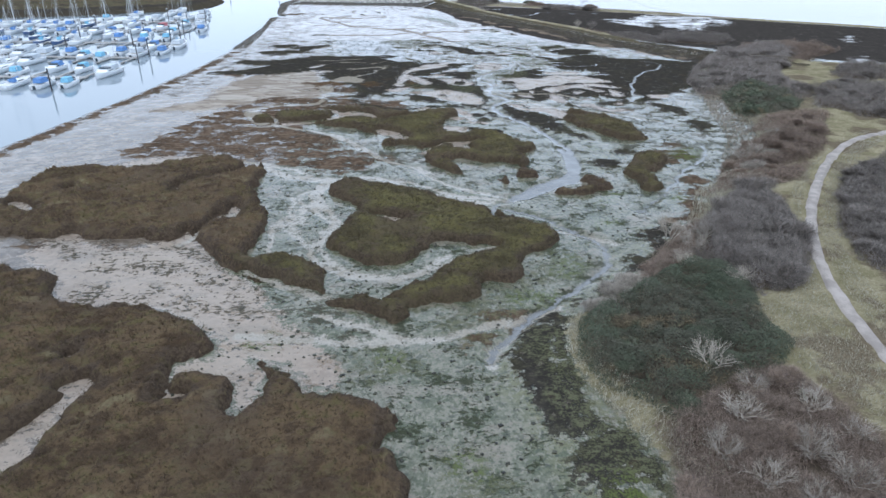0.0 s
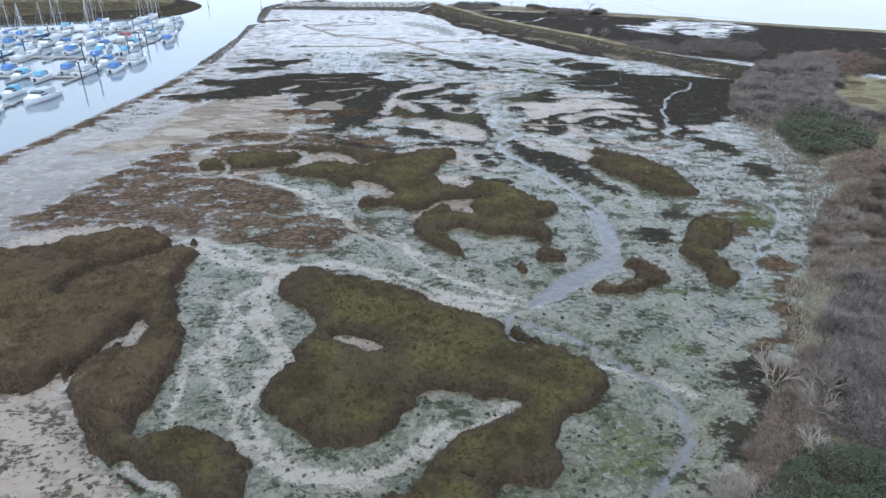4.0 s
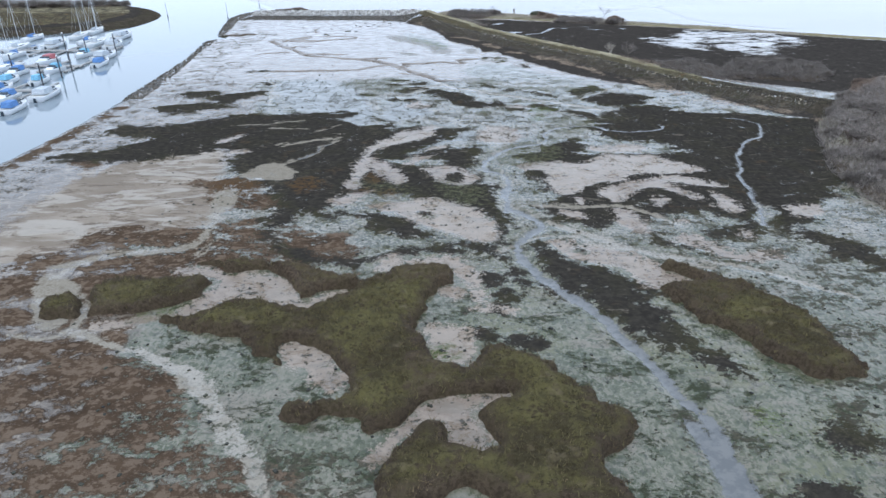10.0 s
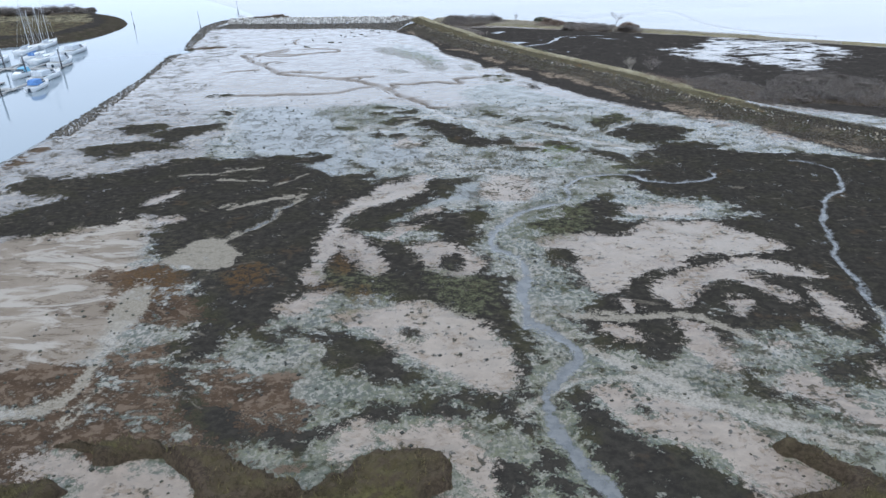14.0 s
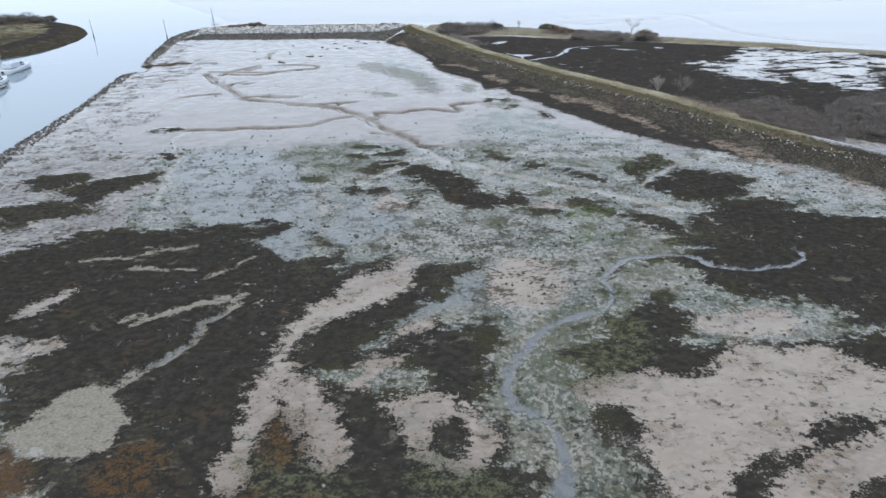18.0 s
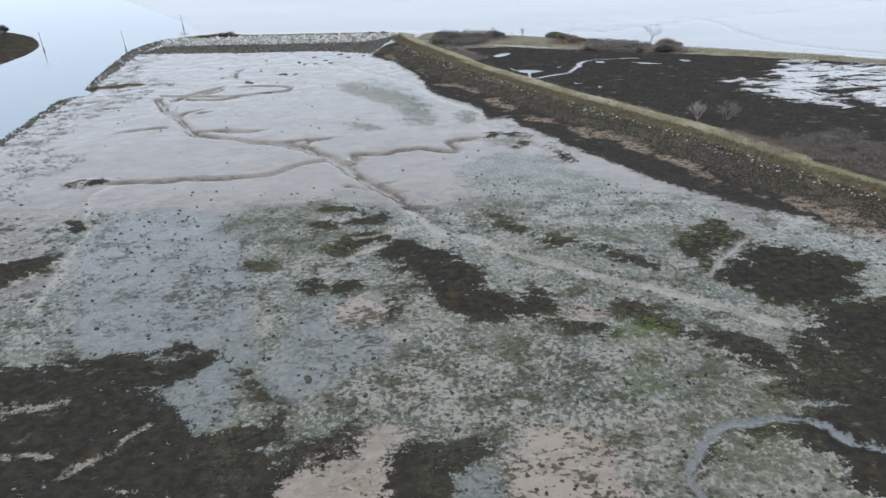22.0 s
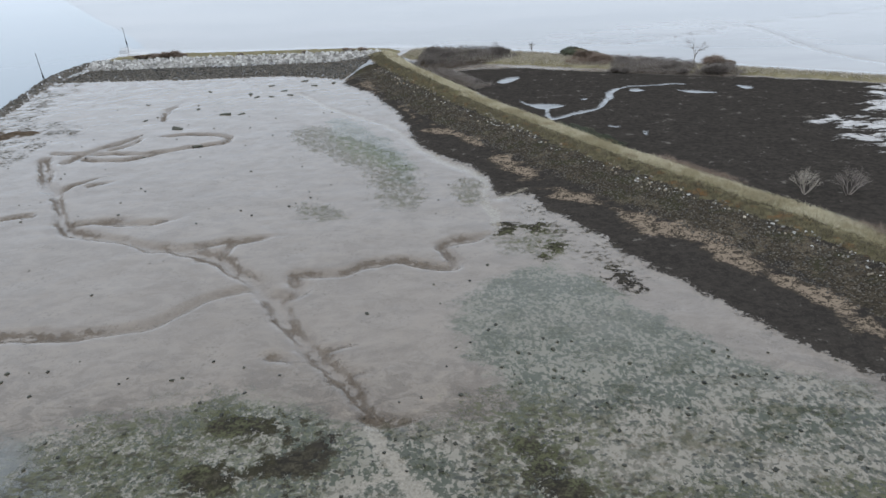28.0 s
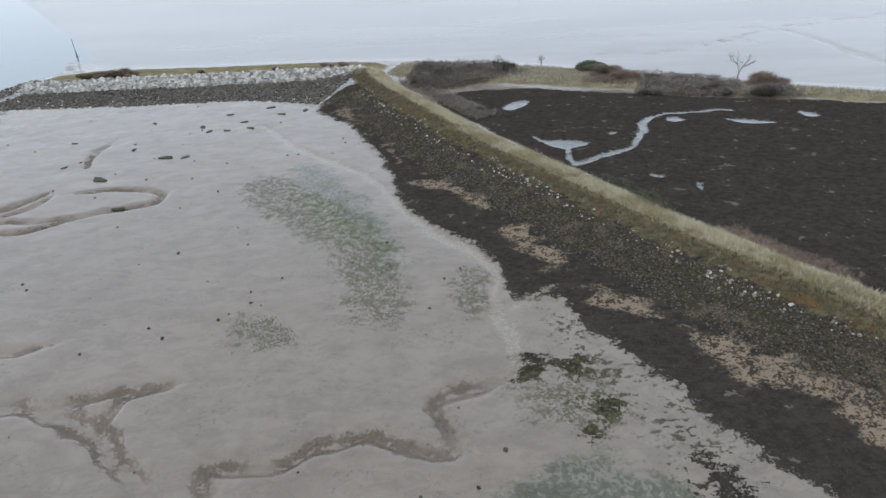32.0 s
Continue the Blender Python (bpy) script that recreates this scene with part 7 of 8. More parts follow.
def link(name, bm, material, parent=None, label="", smooth_faces=False):
    """Links a bmesh as one mesh object, under a thing if one is given."""
    me = bpy.data.meshes.new(name)
    bm.to_mesh(me), bm.free()
    for m in material if isinstance(material, (list, tuple)) else (material,):
        me.materials.append(m)
    if smooth_faces:
        for f in me.polygons:
            f.use_smooth = True
    ob = new(name, me)
    if parent:
        ob.parent = parent
    if label:
        ob["label"] = label
    return ob


def raw(name, verts, faces, material, parent=None, label=""):
    me = bpy.data.meshes.new(name)
    me.from_pydata(verts, [], faces)
    me.materials.append(material)
    ob = new(name, me)
    if parent:
        ob.parent = parent
    if label:
        ob["label"] = label
    return ob


def inside(poly, x, y):
    hit = False
    for i in range(len(poly)):
        (ax, ay), (bx, by) = poly[i - 1], poly[i]
        if (ay > y) != (by > y) and x < ax + (y - ay) / (by - ay) * (bx - ax):
            hit = not hit
    return hit


def strewn(poly, gap, seed):
    """Places about a gap apart within an outline."""
    r = random.Random(seed)
    xs, ys = [p[0] for p in poly], [p[1] for p in poly]
    found, y = [], min(ys)
    while y < max(ys):
        x = min(xs)
        while x < max(xs):
            px, py = x + r.uniform(-0.45, 0.45) * gap, y + r.uniform(-0.45, 0.45) * gap
            if inside(poly, px, py):
                found.append((px, py))
            x += gap
        y += gap * 0.87
    return found


def blade(verts, faces, base, tip, width, turn):
    """A thin pointed leaf from base to tip."""
    sx, sy = math.cos(turn) * width / 2, math.sin(turn) * width / 2
    k = len(verts)
    verts += [(base[0] - sx, base[1] - sy, base[2]), (base[0] + sx, base[1] + sy, base[2]), tip]
    faces.append((k, k + 1, k + 2))


def limb(verts, faces, a, b, ra, rb):
    """A tapered three-sided twig."""
    a, b = Vector(a), Vector(b)
    d = (b - a).normalized()
    u = d.orthogonal().normalized()
    v = d.cross(u)
    k = len(verts)
    for p, r in ((a, ra), (b, rb)):
        for q in range(3):
            w = q * math.tau / 3
            verts.append(tuple(p + (u * math.cos(w) + v * math.sin(w)) * r))
    for q in range(3):
        faces.append((k + q, k + (q + 1) % 3, k + 3 + (q + 1) % 3, k + 3 + q))


# ---- bushes ----
def bush(kind, seed, leaf, core, label):
    """A bush about 4 m across and 2.2 m high: stems, and a crown of many small twigs or leaves with gaps."""
    r = random.Random(seed)
    root = new("bush")
    verts, faces = [], []
    lobes = [(r.uniform(-1.1, 1.1), r.uniform(-1.1, 1.1), r.uniform(0.5, 1.0), r.uniform(0.8, 1.3)) for _ in range(6)]
    for x, y, z, s in lobes:
        for _ in range(7):
            e = (x + r.gauss(0, 0.35) * s, y + r.gauss(0, 0.35) * s, z + r.uniform(0.2, 0.9) * s)
            limb(verts, faces, (x * 0.25, y * 0.25, -0.2), e, 0.05, 0.015)
    raw("stem", verts, faces, core, root)
    verts, faces = [], []
    for x, y, z, s in lobes:
        for _ in range(1000 if kind == "leaf" else 800):
            a, t = r.uniform(0, math.tau), math.acos(r.uniform(-0.25, 1))
            rad = s * r.uniform(0.55, 1.08)
            d = Vector((math.sin(t) * math.cos(a), math.sin(t) * math.sin(a), math.cos(t)))
            p = Vector((x, y, z)) + Vector((d.x * rad, d.y * rad, d.z * rad * 0.85))
            if p.z < -0.1:
                continue
            if kind == "leaf":
                up = d + Vector((r.gauss(0, 0.6), r.gauss(0, 0.6), r.gauss(0, 0.5)))
                u = up.orthogonal().normalized() * r.uniform(0.05, 0.10)
                v = up.cross(u).normalized() * r.uniform(0.05, 0.12)
                k = len(verts)
                verts += [tuple(p - u), tuple(p + v * 0.8), tuple(p + u), tuple(p - v)]
                faces.append((k, k + 1, k + 2, k + 3))
            else:
                e = p + Vector((d.x * 0.25 + r.gauss(0, 0.36), d.y * 0.25 + r.gauss(0, 0.36), 0.1 + r.uniform(0, 0.5)))
                blade(verts, faces, tuple(p - d * 0.15), tuple(e), r.uniform(0.025, 0.055), r.uniform(0, math.pi))
    raw("foliage" if kind == "leaf" else "crown", verts, faces, leaf, root)
    return tagged(root, label, "bush")


def bare_tree(seed, tall, stem, label, name="bare_tree", many=1):
    """A leafless tree or many-stemmed shrub: a tapered trunk, forking limbs and fine twigs."""
    r = random.Random(seed)
    root = new(name)
    thick, thin = ([], []), ([], [])

    def grow(p, d, length, rad, depth):
        q = p + d * length
        limb(*(thick if depth < 2 else thin), p, q, rad, rad * 0.62)
        if depth > 4:
            return
        for _ in range(3 if depth < 3 else 2):
            e = (d + Vector((r.gauss(0, 0.42), r.gauss(0, 0.42), r.gauss(0.12, 0.25)))).normalized()
            grow(q if r.random() < 0.7 else p + d * length * r.uniform(0.5, 0.9), e, length * r.uniform(0.6, 0.85), rad * 0.58, depth + 1)

    for _ in range(many):
        d = Vector((r.gauss(0, 0.1 + 0.25 * (many > 1)), r.gauss(0, 0.1 + 0.25 * (many > 1)), 1)).normalized()
        grow(Vector((r.gauss(0, 0.2) * (many > 1), r.gauss(0, 0.2) * (many > 1), -0.2)), d, tall * 0.26, tall * 0.02, 0)
    raw("trunk", *thick, stem, root)
    raw("crown", *thin, stem, root)
    return tagged(root, label, "bare tree")


KINDS = {
    "bramble": ([bush("leaf", s, BRAMBLE, SHADE_CORE, "dark green bramble thicket on the marsh bank") for s in (1, 2, 3)], "bramble thicket"),
    "grey": ([bush("twig", s, TWIG_GREY, SHADE_CORE, "leafless purple-grey thorn scrub on rough grass") for s in (11, 12, 13)], "grey scrub"),
    "brown": ([bush("twig", s, TWIG_BROWN, SHADE_CORE, "leafless reddish brown scrub with pale twigs") for s in (21, 22, 23)], "brown scrub"),
    "pale": ([bush("twig", s, TWIG_PALE, SHADE_CORE, "pale straw-coloured dry shrub beside the creek") for s in (31, 32)], "pale shrubs"),
}
used_kinds = set()


def plant(kind, x, y, size, flat=0.8, seed=0):
    made, group = KINDS[kind]
    r = random.Random(int(x * 31 + y * 17 + seed))
    first = made[r.randrange(len(made))]
    m = Matrix.LocRotScale((x, y, height(x, y) - 0.1), Euler((0, 0, r.uniform(0, math.tau))), (1, 1, 1))
    if first.name in used_kinds:
        first = copy_thing(first, m)
    else:
        used_kinds.add(first.name)
        first.matrix_basis = m
    s = size / 2.0
    first.scale = (s * r.uniform(0.85, 1.15), s * r.uniform(0.85, 1.15), s * flat * r.uniform(0.8, 1.2))
    first["group"] = group


def crowns(x, y, size, seed):
    """Heights, 0 to 1, of many rounded bushes standing close together."""
    best, lift = np.full(x.shape, 9.0), np.zeros(x.shape)
    i, j = np.floor(x / size), np.floor(y / size)
    for a in (-1, 0, 1):
        for b in (-1, 0, 1):
            u, v = (i + a) * size + 0.01, (j + b) * size + 0.01
            cx, cy = u + size * lattice(u, v, 0.37, seed), v + size * lattice(u, v, 0.37, seed + 1)
            wide = 0.7 + 0.6 * lattice(u, v, 0.37, seed + 2)
            d = np.hypot(x - cx, y - cy) / (0.8 * size * wide)
            near = d < best
            best, lift = np.where(near, d, best), np.where(near, 0.6 + 0.55 * lattice(u, v, 0.37, seed + 3), lift)
    return lift * np.sqrt(np.clip(1 - best * best, 0.015, 1))


def canopy(kind, tall, gap, outline, seed):
    """One thicket's crown: twigs or leaves over an uneven, gappy top that sinks to its border."""
    r = random.Random(seed)
    mid = np.mean(outline, 0)
    outline = [tuple(mid + (np.array(q) - mid) * (1 + 0.9 / np.hypot(*(np.array(q) - mid)))) for q in outline]
    border = rounded(outline)
    spots = np.array(strewn(outline, gap, seed))
    d, _ = away(border, spots[:, 0], spots[:, 1])
    lift = 0.75 + 0.4 * lattice(spots[:, 0], spots[:, 1], 6.5, seed) + 0.3 * (lattice(spots[:, 0], spots[:, 1], 0.9, seed + 9) - 0.5)
    dome = crowns(spots[:, 0], spots[:, 1], min(1.2 + 0.85 * tall, 3.8), seed)
    top = tall * (0.2 + 0.8 * smooth(d, 0, 0.7 * tall)) * lift * (0.12 + 0.88 * dome)
    hole = lattice(spots[:, 0], spots[:, 1], 2.6, seed + 5)
    verts, faces = [], []
    for (x, y), h, o, k in zip(spots, top, hole, dome):
        if o < 0.14 or k < 0.3 and r.random() < 0.6:
            continue
        g = height(x, y)
        for _ in range(8 if gap < 0.35 else 6):
            u, v = x + r.gauss(0, gap * 0.5), y + r.gauss(0, gap * 0.5)
            z = g + h * (1 - 0.75 * r.random() ** 2)
            if kind == "bramble" and r.random() < 0.86:
                n = Vector((r.gauss(0, 0.6), r.gauss(0, 0.6), 1.0))
                a = n.orthogonal().normalized() * gap * r.uniform(0.12, 0.42)
                b = n.cross(a).normalized() * gap * r.uniform(0.12, 0.5)
                p = Vector((u, v, z))
                k = len(verts)
                verts += [tuple(p - a), tuple(p + b * 0.8), tuple(p + a), tuple(p - b)]
                faces.append((k, k + 1, k + 2, k + 3))
            else:
                rise = r.uniform(0.2, 0.7) * min(1.0, 0.35 + tall * 0.25)
                blade(verts, faces, (u, v, z - 0.35), (u + r.gauss(0, 0.42), v + r.gauss(0, 0.42), z - 0.25 + rise * r.uniform(0.3, 1.1)), gap * r.uniform(0.08, 0.24), r.uniform(0, math.pi))
    ob = raw("thicket", verts, faces, {"bramble": BRAMBLE, "grey": TWIG_GREY, "brown": TWIG_BROWN}[kind])
    tagged(ob, {"bramble": "low dense dark green bramble cover on the bank", "grey": "dense leafless purple-grey scrub with uneven top", "brown": "dense brown leafless scrub on rough ground"}[kind], "thicket", kind="stuff")


for n, (kind, tall, gap, outline) in enumerate(THICKETS):
    canopy(kind, tall, gap, outline, 200 + n)
    for x, y in strewn(outline, 5.2 if gap < 0.35 else 7.5, 100 + n):
        if min(math.hypot(x - a, y - b) for a, b in track) > 3.2:
            plant(kind, x, y, rnd.uniform(0.6, 1.0) * min(tall, 2.6) * 1.15, 0.85, n)
for x, y in strewn([(46, 101), (54, 110), (56, 108), (48, 98)], 2.0, 301) + strewn([(78, 176), (86, 184), (88, 178), (80, 170)], 2.4, 302) + strewn([(26, 69), (29, 77), (33, 78), (31, 69)], 3.4, 303) + strewn([(14, 57), (16, 61), (20, 65), (22, 65), (16, 56)], 2.2, 304):
    plant("pale", x, y, rnd.uniform(0.9, 1.6), 0.7)
for x, y, s, kind in ((41, 370, 2.4, "bramble"), (44, 369, 2.0, "bramble"), (69, 352, 2.2, "brown"), (71.5, 351, 2.0, "brown"), (-75, 387, 1.5, "brown"), (-71, 387, 2.0, "brown"), (-67, 386, 2.3, "brown"), (-64, 386, 1.7, "brown"), (-18, 386, 1.3, "brown"), (-14, 386, 1.4, "brown"), (-30, 386, 0.9, "brown"), (-48, 387, 0.9, "brown")):
    plant(kind, x, y, s * 1.3, 0.6)
for s, x, y, tall, stem, many, label, name in (
    (41, 66, 356, 8.0, TWIG_GREY, 1, "tall leafless grey tree standing on the far bank", "bare_tree"),
    (42, 31, 376, 4.0, TWIG_GREY, 2, "small leafless tree among dry grass", "bare_tree"),
    (43, 22, 46, 5.0, TWIG_PALE, 4, "pale leafless many-stemmed shrub in the brambles", "bare_shrub"),
    (44, 51, 278, 4.5, TWIG_PALE, 5, "pale leafless shrub behind the dike", "bare_shrub"),
    (45, 56, 277, 4.5, TWIG_GREY, 5, "grey leafless shrub behind the dike", "bare_shrub"),
    (46, 28, 75, 4.5, TWIG_PALE, 5, "pale leafless shrub leaning over the creek", "bare_shrub"),
):
    t = bare_tree(s, tall, stem, label, name, many)
    t.matrix_basis = pose(x, y, height(x, y) - 0.1, 0, 0, s * 40)
# pale twiggy shrubs standing out of the brown scrub
shrub = None
for k, (x, y, size) in enumerate(((20, 36, 1.0), (23, 40, 1.1), (26.5, 36, 1.2), (25, 43.5, 0.9), (22, 33, 1.0), (29, 41, 1.0), (28, 33, 1.1), (31, 38, 0.9), (24.5, 31, 1.0), (31, 62, 1.0), (36, 70, 1.1), (29, 70, 1.2), (31.5, 73, 1.3), (26.5, 66, 1.0), (18, 59.5, 0.9), (16.5, 56.5, 0.8), (20.5, 61.5, 0.9), (49, 105, 1.2), (52, 108, 1.2), (60, 119, 1.2))):
    m = pose(x, y, height(x, y) - 0.1, 0, 0, k * 67)
    if shrub is None:
        shrub = bare_tree(47, 3.6, TWIG_PALE, "pale leafless twiggy shrub above brown scrub", "bare_shrub", 6)
        one_shrub = shrub
    else:
        one_shrub = copy_thing(shrub, m)
    one_shrub.matrix_basis = m
    one_shrub.scale = (size, size, size * 0.85)
    one_shrub["group"] = "pale shrubs"


# ---- dry grass ----
def sward(name, places, tall, material, label, kind="stuff", parent=None, n=5, lean=0.5, wide=0.05):
    verts, faces = [], []
    r = random.Random(len(places))
    for x, y, z in places:
        for _ in range(n):
            bx, by = x + r.gauss(0, 0.14), y + r.gauss(0, 0.14)
            h = tall * r.uniform(0.5, 1.2)
            blade(verts, faces, (bx, by, z - 0.05), (bx + r.gauss(0, lean) * h, by + r.gauss(0, lean) * h, z + h), r.uniform(0.6, 1.5) * wide, r.uniform(0, math.pi))
    ob = raw(name, verts, faces, material, parent)
    if kind:
        tagged(ob, label, "grass" if label else "", kind=kind)
    return ob


def along(points, left, right, count, seed):
    """Places strewn beside a line, between two distances to its left."""
    r = random.Random(seed)
    p = rounded(points, False)
    seg = np.hypot(*np.diff(p, axis=0).T)
    run = np.r_[0, np.cumsum(seg)]
    out = []
    for _ in range(count):
        s = r.uniform(0, run[-1])
        i = min(int(np.searchsorted(run, s)), len(seg)) - 1
        i = max(i, 0)
        d = (p[i + 1] - p[i]) / seg[i]
        q = p[i] + d * (s - run[i])
        o = r.uniform(left, right)
        x, y = q[0] - d[1] * o, q[1] + d[0] * o
        out.append((x, y, height(x, y)))
    return out


sward("grass", along(CREST[:10], -0.5, 3.6, 15000, 51), 0.55, CREST_GRASS, "long pale dry grass along the dike crest")
sward("grass", along(CREST, -4.2, -0.3, 8000, 57), 0.35, SLOPE_GRASS, "short brown-green grass on the dike slope")
sward("grass", along(LAND[2:-3], -3.0, 0.3, 6000, 52), 0.5, DRY_GRASS, "pale dry grass along the edge of the marsh")
sward("grass", [(x, y, height(x, y)) for x, y in strewn([(44, 101), (53, 122), (58, 148), (62, 163), (70, 180), (90, 170), (76, 130), (66, 122), (54, 110)], 0.55, 55)], 0.5, SCRUB_GRASS, "brown dead undergrowth below the scrub", n=4, wide=0.07)
sward("grass", [(x, y, height(x, y)) for x, y in strewn([(31, 78), (37, 92), (46, 101), (50, 98), (44, 90), (41, 84)], 0.4, 56)], 0.55, DRY_GRASS, "tall straw-coloured grass above the creek", n=5)
meadow = [(30, 57), (36, 60), (41, 66), (46, 78), (50, 90), (60, 104), (72, 117), (80, 124), (84, 121), (72, 110), (62, 97), (54, 84), (48, 72), (46, 64), (44, 54), (42, 40), (37, 28), (34, 40), (31, 47)]
sward("grass", [(x, y, height(x, y)) for x, y in strewn(meadow, 0.36, 53) if min(math.hypot(x - a, y - b) for a, b in track) > 1.3], 0.3, DRY_GRASS, "tussocky yellow-green grass beside the gravel path", n=4)
sward("grass", [(x, y, height(x, y)) for x, y in strewn([(-4, 378), (0, 390), (18, 383), (38, 373), (77, 349), (90, 341), (130, 320), (128, 314), (85, 339), (62, 348), (43, 356), (22, 365), (8, 371)], 0.55, 54)], 0.5, BANK_GRASS, "long dry grass on the far bank", wide=0.09)


# ---- stones ----
def rock_mesh(name, seed, material):
    r = random.Random(seed)
    bm = bmesh.new()
    bmesh.ops.create_icosphere(bm, subdivisions=1, radius=0.5)
    for v in bm.verts:
        v.co *= r.uniform(0.72, 1.12)
    for _ in range(3):
        d = Vector((r.gauss(0, 1), r.gauss(0, 1), r.gauss(0, 1))).normalized()
        for v in bm.verts:
            k = v.co.dot(d) - 0.33
            if k > 0:
                v.co -= d * k
    me = bpy.data.meshes.new(name)
    bm.to_mesh(me), bm.free()
    me.materials.append(material)
    return me


PALE_ROCKS = [rock_mesh("stone", s, ROCK_PALE) for s in range(6)]
RUST_ROCKS = [rock_mesh("stone", s, ROCK_RUST) for s in range(20, 25)]
DARK_ROCKS = [rock_mesh("stone", s, ROCK_DARK) for s in range(10, 16)]


def stones(thing, places, meshes, lo, hi, seed, sink=0.25):
    r = random.Random(seed)
    for x, y, z in places:
        ob = new("stone", meshes[r.randrange(len(meshes))])
        s = r.uniform(lo, hi)
        ob.parent = thing
        ob.matrix_basis = Matrix.LocRotScale((x, y, z + s * (0.4 - sink)), Euler((r.uniform(0, 6), r.uniform(0, 6), r.uniform(0, 6))), (s * r.uniform(0.8, 1.4), s, s * r.uniform(0.6, 0.9)))


armour = tagged(new("rock_armour"), "bank of pale limestone boulders facing the flooded mud", "stone bank", kind="structure")
places = []
for _ in range(300):
    x, u = rnd.uniform(-84, -8), rnd.random()
    places.append((x, 376.4 + 3.6 * u, 0.15 + 1.5 * u))
stones(armour, places, PALE_ROCKS, 0.7, 1.35, 61)
revet = tagged(new("dike_stones"), "scattered pale and rusty stones at the foot of the grassy dike", "stones", kind="structure")
stones(revet, along(CREST[1:-1], -6.8, -2.8, 220, 62), DARK_ROCKS, 0.15, 0.5, 63)
stones(revet, along(CREST[1:-1], -5.6, -3.4, 60, 64), RUST_ROCKS, 0.12, 0.5, 65)


def rubble(name, places, lo, hi, material, label, seed):
    """Many small stones joined in one mesh."""
    r = random.Random(seed)
    verts, faces = [], []
    corners = [(-1, -1, -1), (1, -1, -1), (1, 1, -1), (-1, 1, -1), (-0.7, -0.7, 1), (0.7, -0.7, 1), (0.7, 0.7, 1), (-0.7, 0.7, 1)]
    sides = [(4, 5, 6, 7), (0, 1, 5, 4), (1, 2, 6, 5), (2, 3, 7, 6), (3, 0, 4, 7)]
    for x, y, z in places:
        s, t = r.uniform(lo, hi) / 2, r.uniform(0, math.tau)
        c, n = math.cos(t), math.sin(t)
        k = len(verts)
        w = r.uniform(0.6, 1.5)
        for a, b, e in corners:
            a, b = a * s * w * r.uniform(0.6, 1.1), b * s * r.uniform(0.6, 1.1)
            verts.append((x + a * c - b * n, y + a * n + b * c, z + e * s * 0.55 * r.uniform(0.6, 1.2)))
        faces += [tuple(k + q for q in f) for f in sides]
    return tagged(raw(name, verts, faces, material), label, "rubble", kind="stuff")


def isle_stone(name, a, b):
    n = Nodes(name)
    return n.finish(n.mix(n.island(), a, b), 0.85)


RUBBLE = isle_stone("weedy_rubble", (0.028, 0.025, 0.021), (0.115, 0.098, 0.074))
LIME = isle_stone("small_limestone", (0.15, 0.14, 0.125), (0.50, 0.48, 0.445))
WEED = isle_stone("bladder_weed", (0.016, 0.016, 0.012), (0.05, 0.048, 0.03))
rubble("rubble", along(CREST[1:-1], -11.5, -4.0, 14000, 66), 0.06, 0.24, RUBBLE, "dark weed-covered rubble sloping down to the mud", 67)
rubble("rubble", along(CREST[1:-1], -5.8, -3.2, 380, 75), 0.12, 0.38, LIME, "pale stones scattered along the top of the rubble slope", 76)
rubble("rubble", along([(-75, 221), (-78, 250), (-84, 290), (-88, 330), (-95, 372), (-90, 392)], -6.0, 1.0, 5000, 68), 0.15, 0.6, RUBBLE, "dark stones and weed along the channel shore", 69)
rubble("rubble", [(x, y, height(x, y)) for x, y in strewn([(-88, 364), (-60, 362), (-30, 361), (-16, 356), (-10, 375), (-84, 376)], 0.6, 70)], 0.3, 0.8, RUBBLE, "dark weedy rubble below the boulder bank", 71)
rubble("rubble", [(x, 376.0 + 4.2 * u, 0.25 + 1.5 * u) for x, u in ((rnd.uniform(-85, -7), rnd.random()) for _ in range(1500))], 0.5, 1.1, LIME, "smaller pale stones packed between the boulders", 73)
clumps = []
for lo_x, hi_x, lo_y, hi_y, count in ((-30, 25, 30, 75, 900), (-40, 60, 75, 170, 1800), (-60, 62, 170, 250, 2000), (-80, 10, 250, 360, 500)):
    for _ in range(count):
        x, y = rnd.uniform(lo_x, hi_x), rnd.uniform(lo_y, hi_y)
        i, j = np.searchsorted(GX, x), np.searchsorted(GY, y)
        if max(F["dark"][j, i], F["land"][j, i], F["sea"][j, i], F["wet"][j, i]) < -0.5 and (F["algae"][j, i] > 0 or rnd.random() < 0.3):
            clumps.append((x, y, height(x, y)))
rubble("seaweed", clumps, 0.12, 0.42, WEED, "scattered dark clumps of bladder weed on mud", 72)
lump = bmesh.new()
bmesh.ops.create_icosphere(lump, subdivisions=2, radius=1.0)
for v in lump.verts:
    v.co *= 0.75 + 0.5 * noise.noise(v.co * 1.7)
    v.co.z *= 0.3
first = tagged(link("seaweed_clump", lump, WEED, None, "", True), "low dark heap of seaweed on bare mud", "seaweed clump", "seaweed clumps")
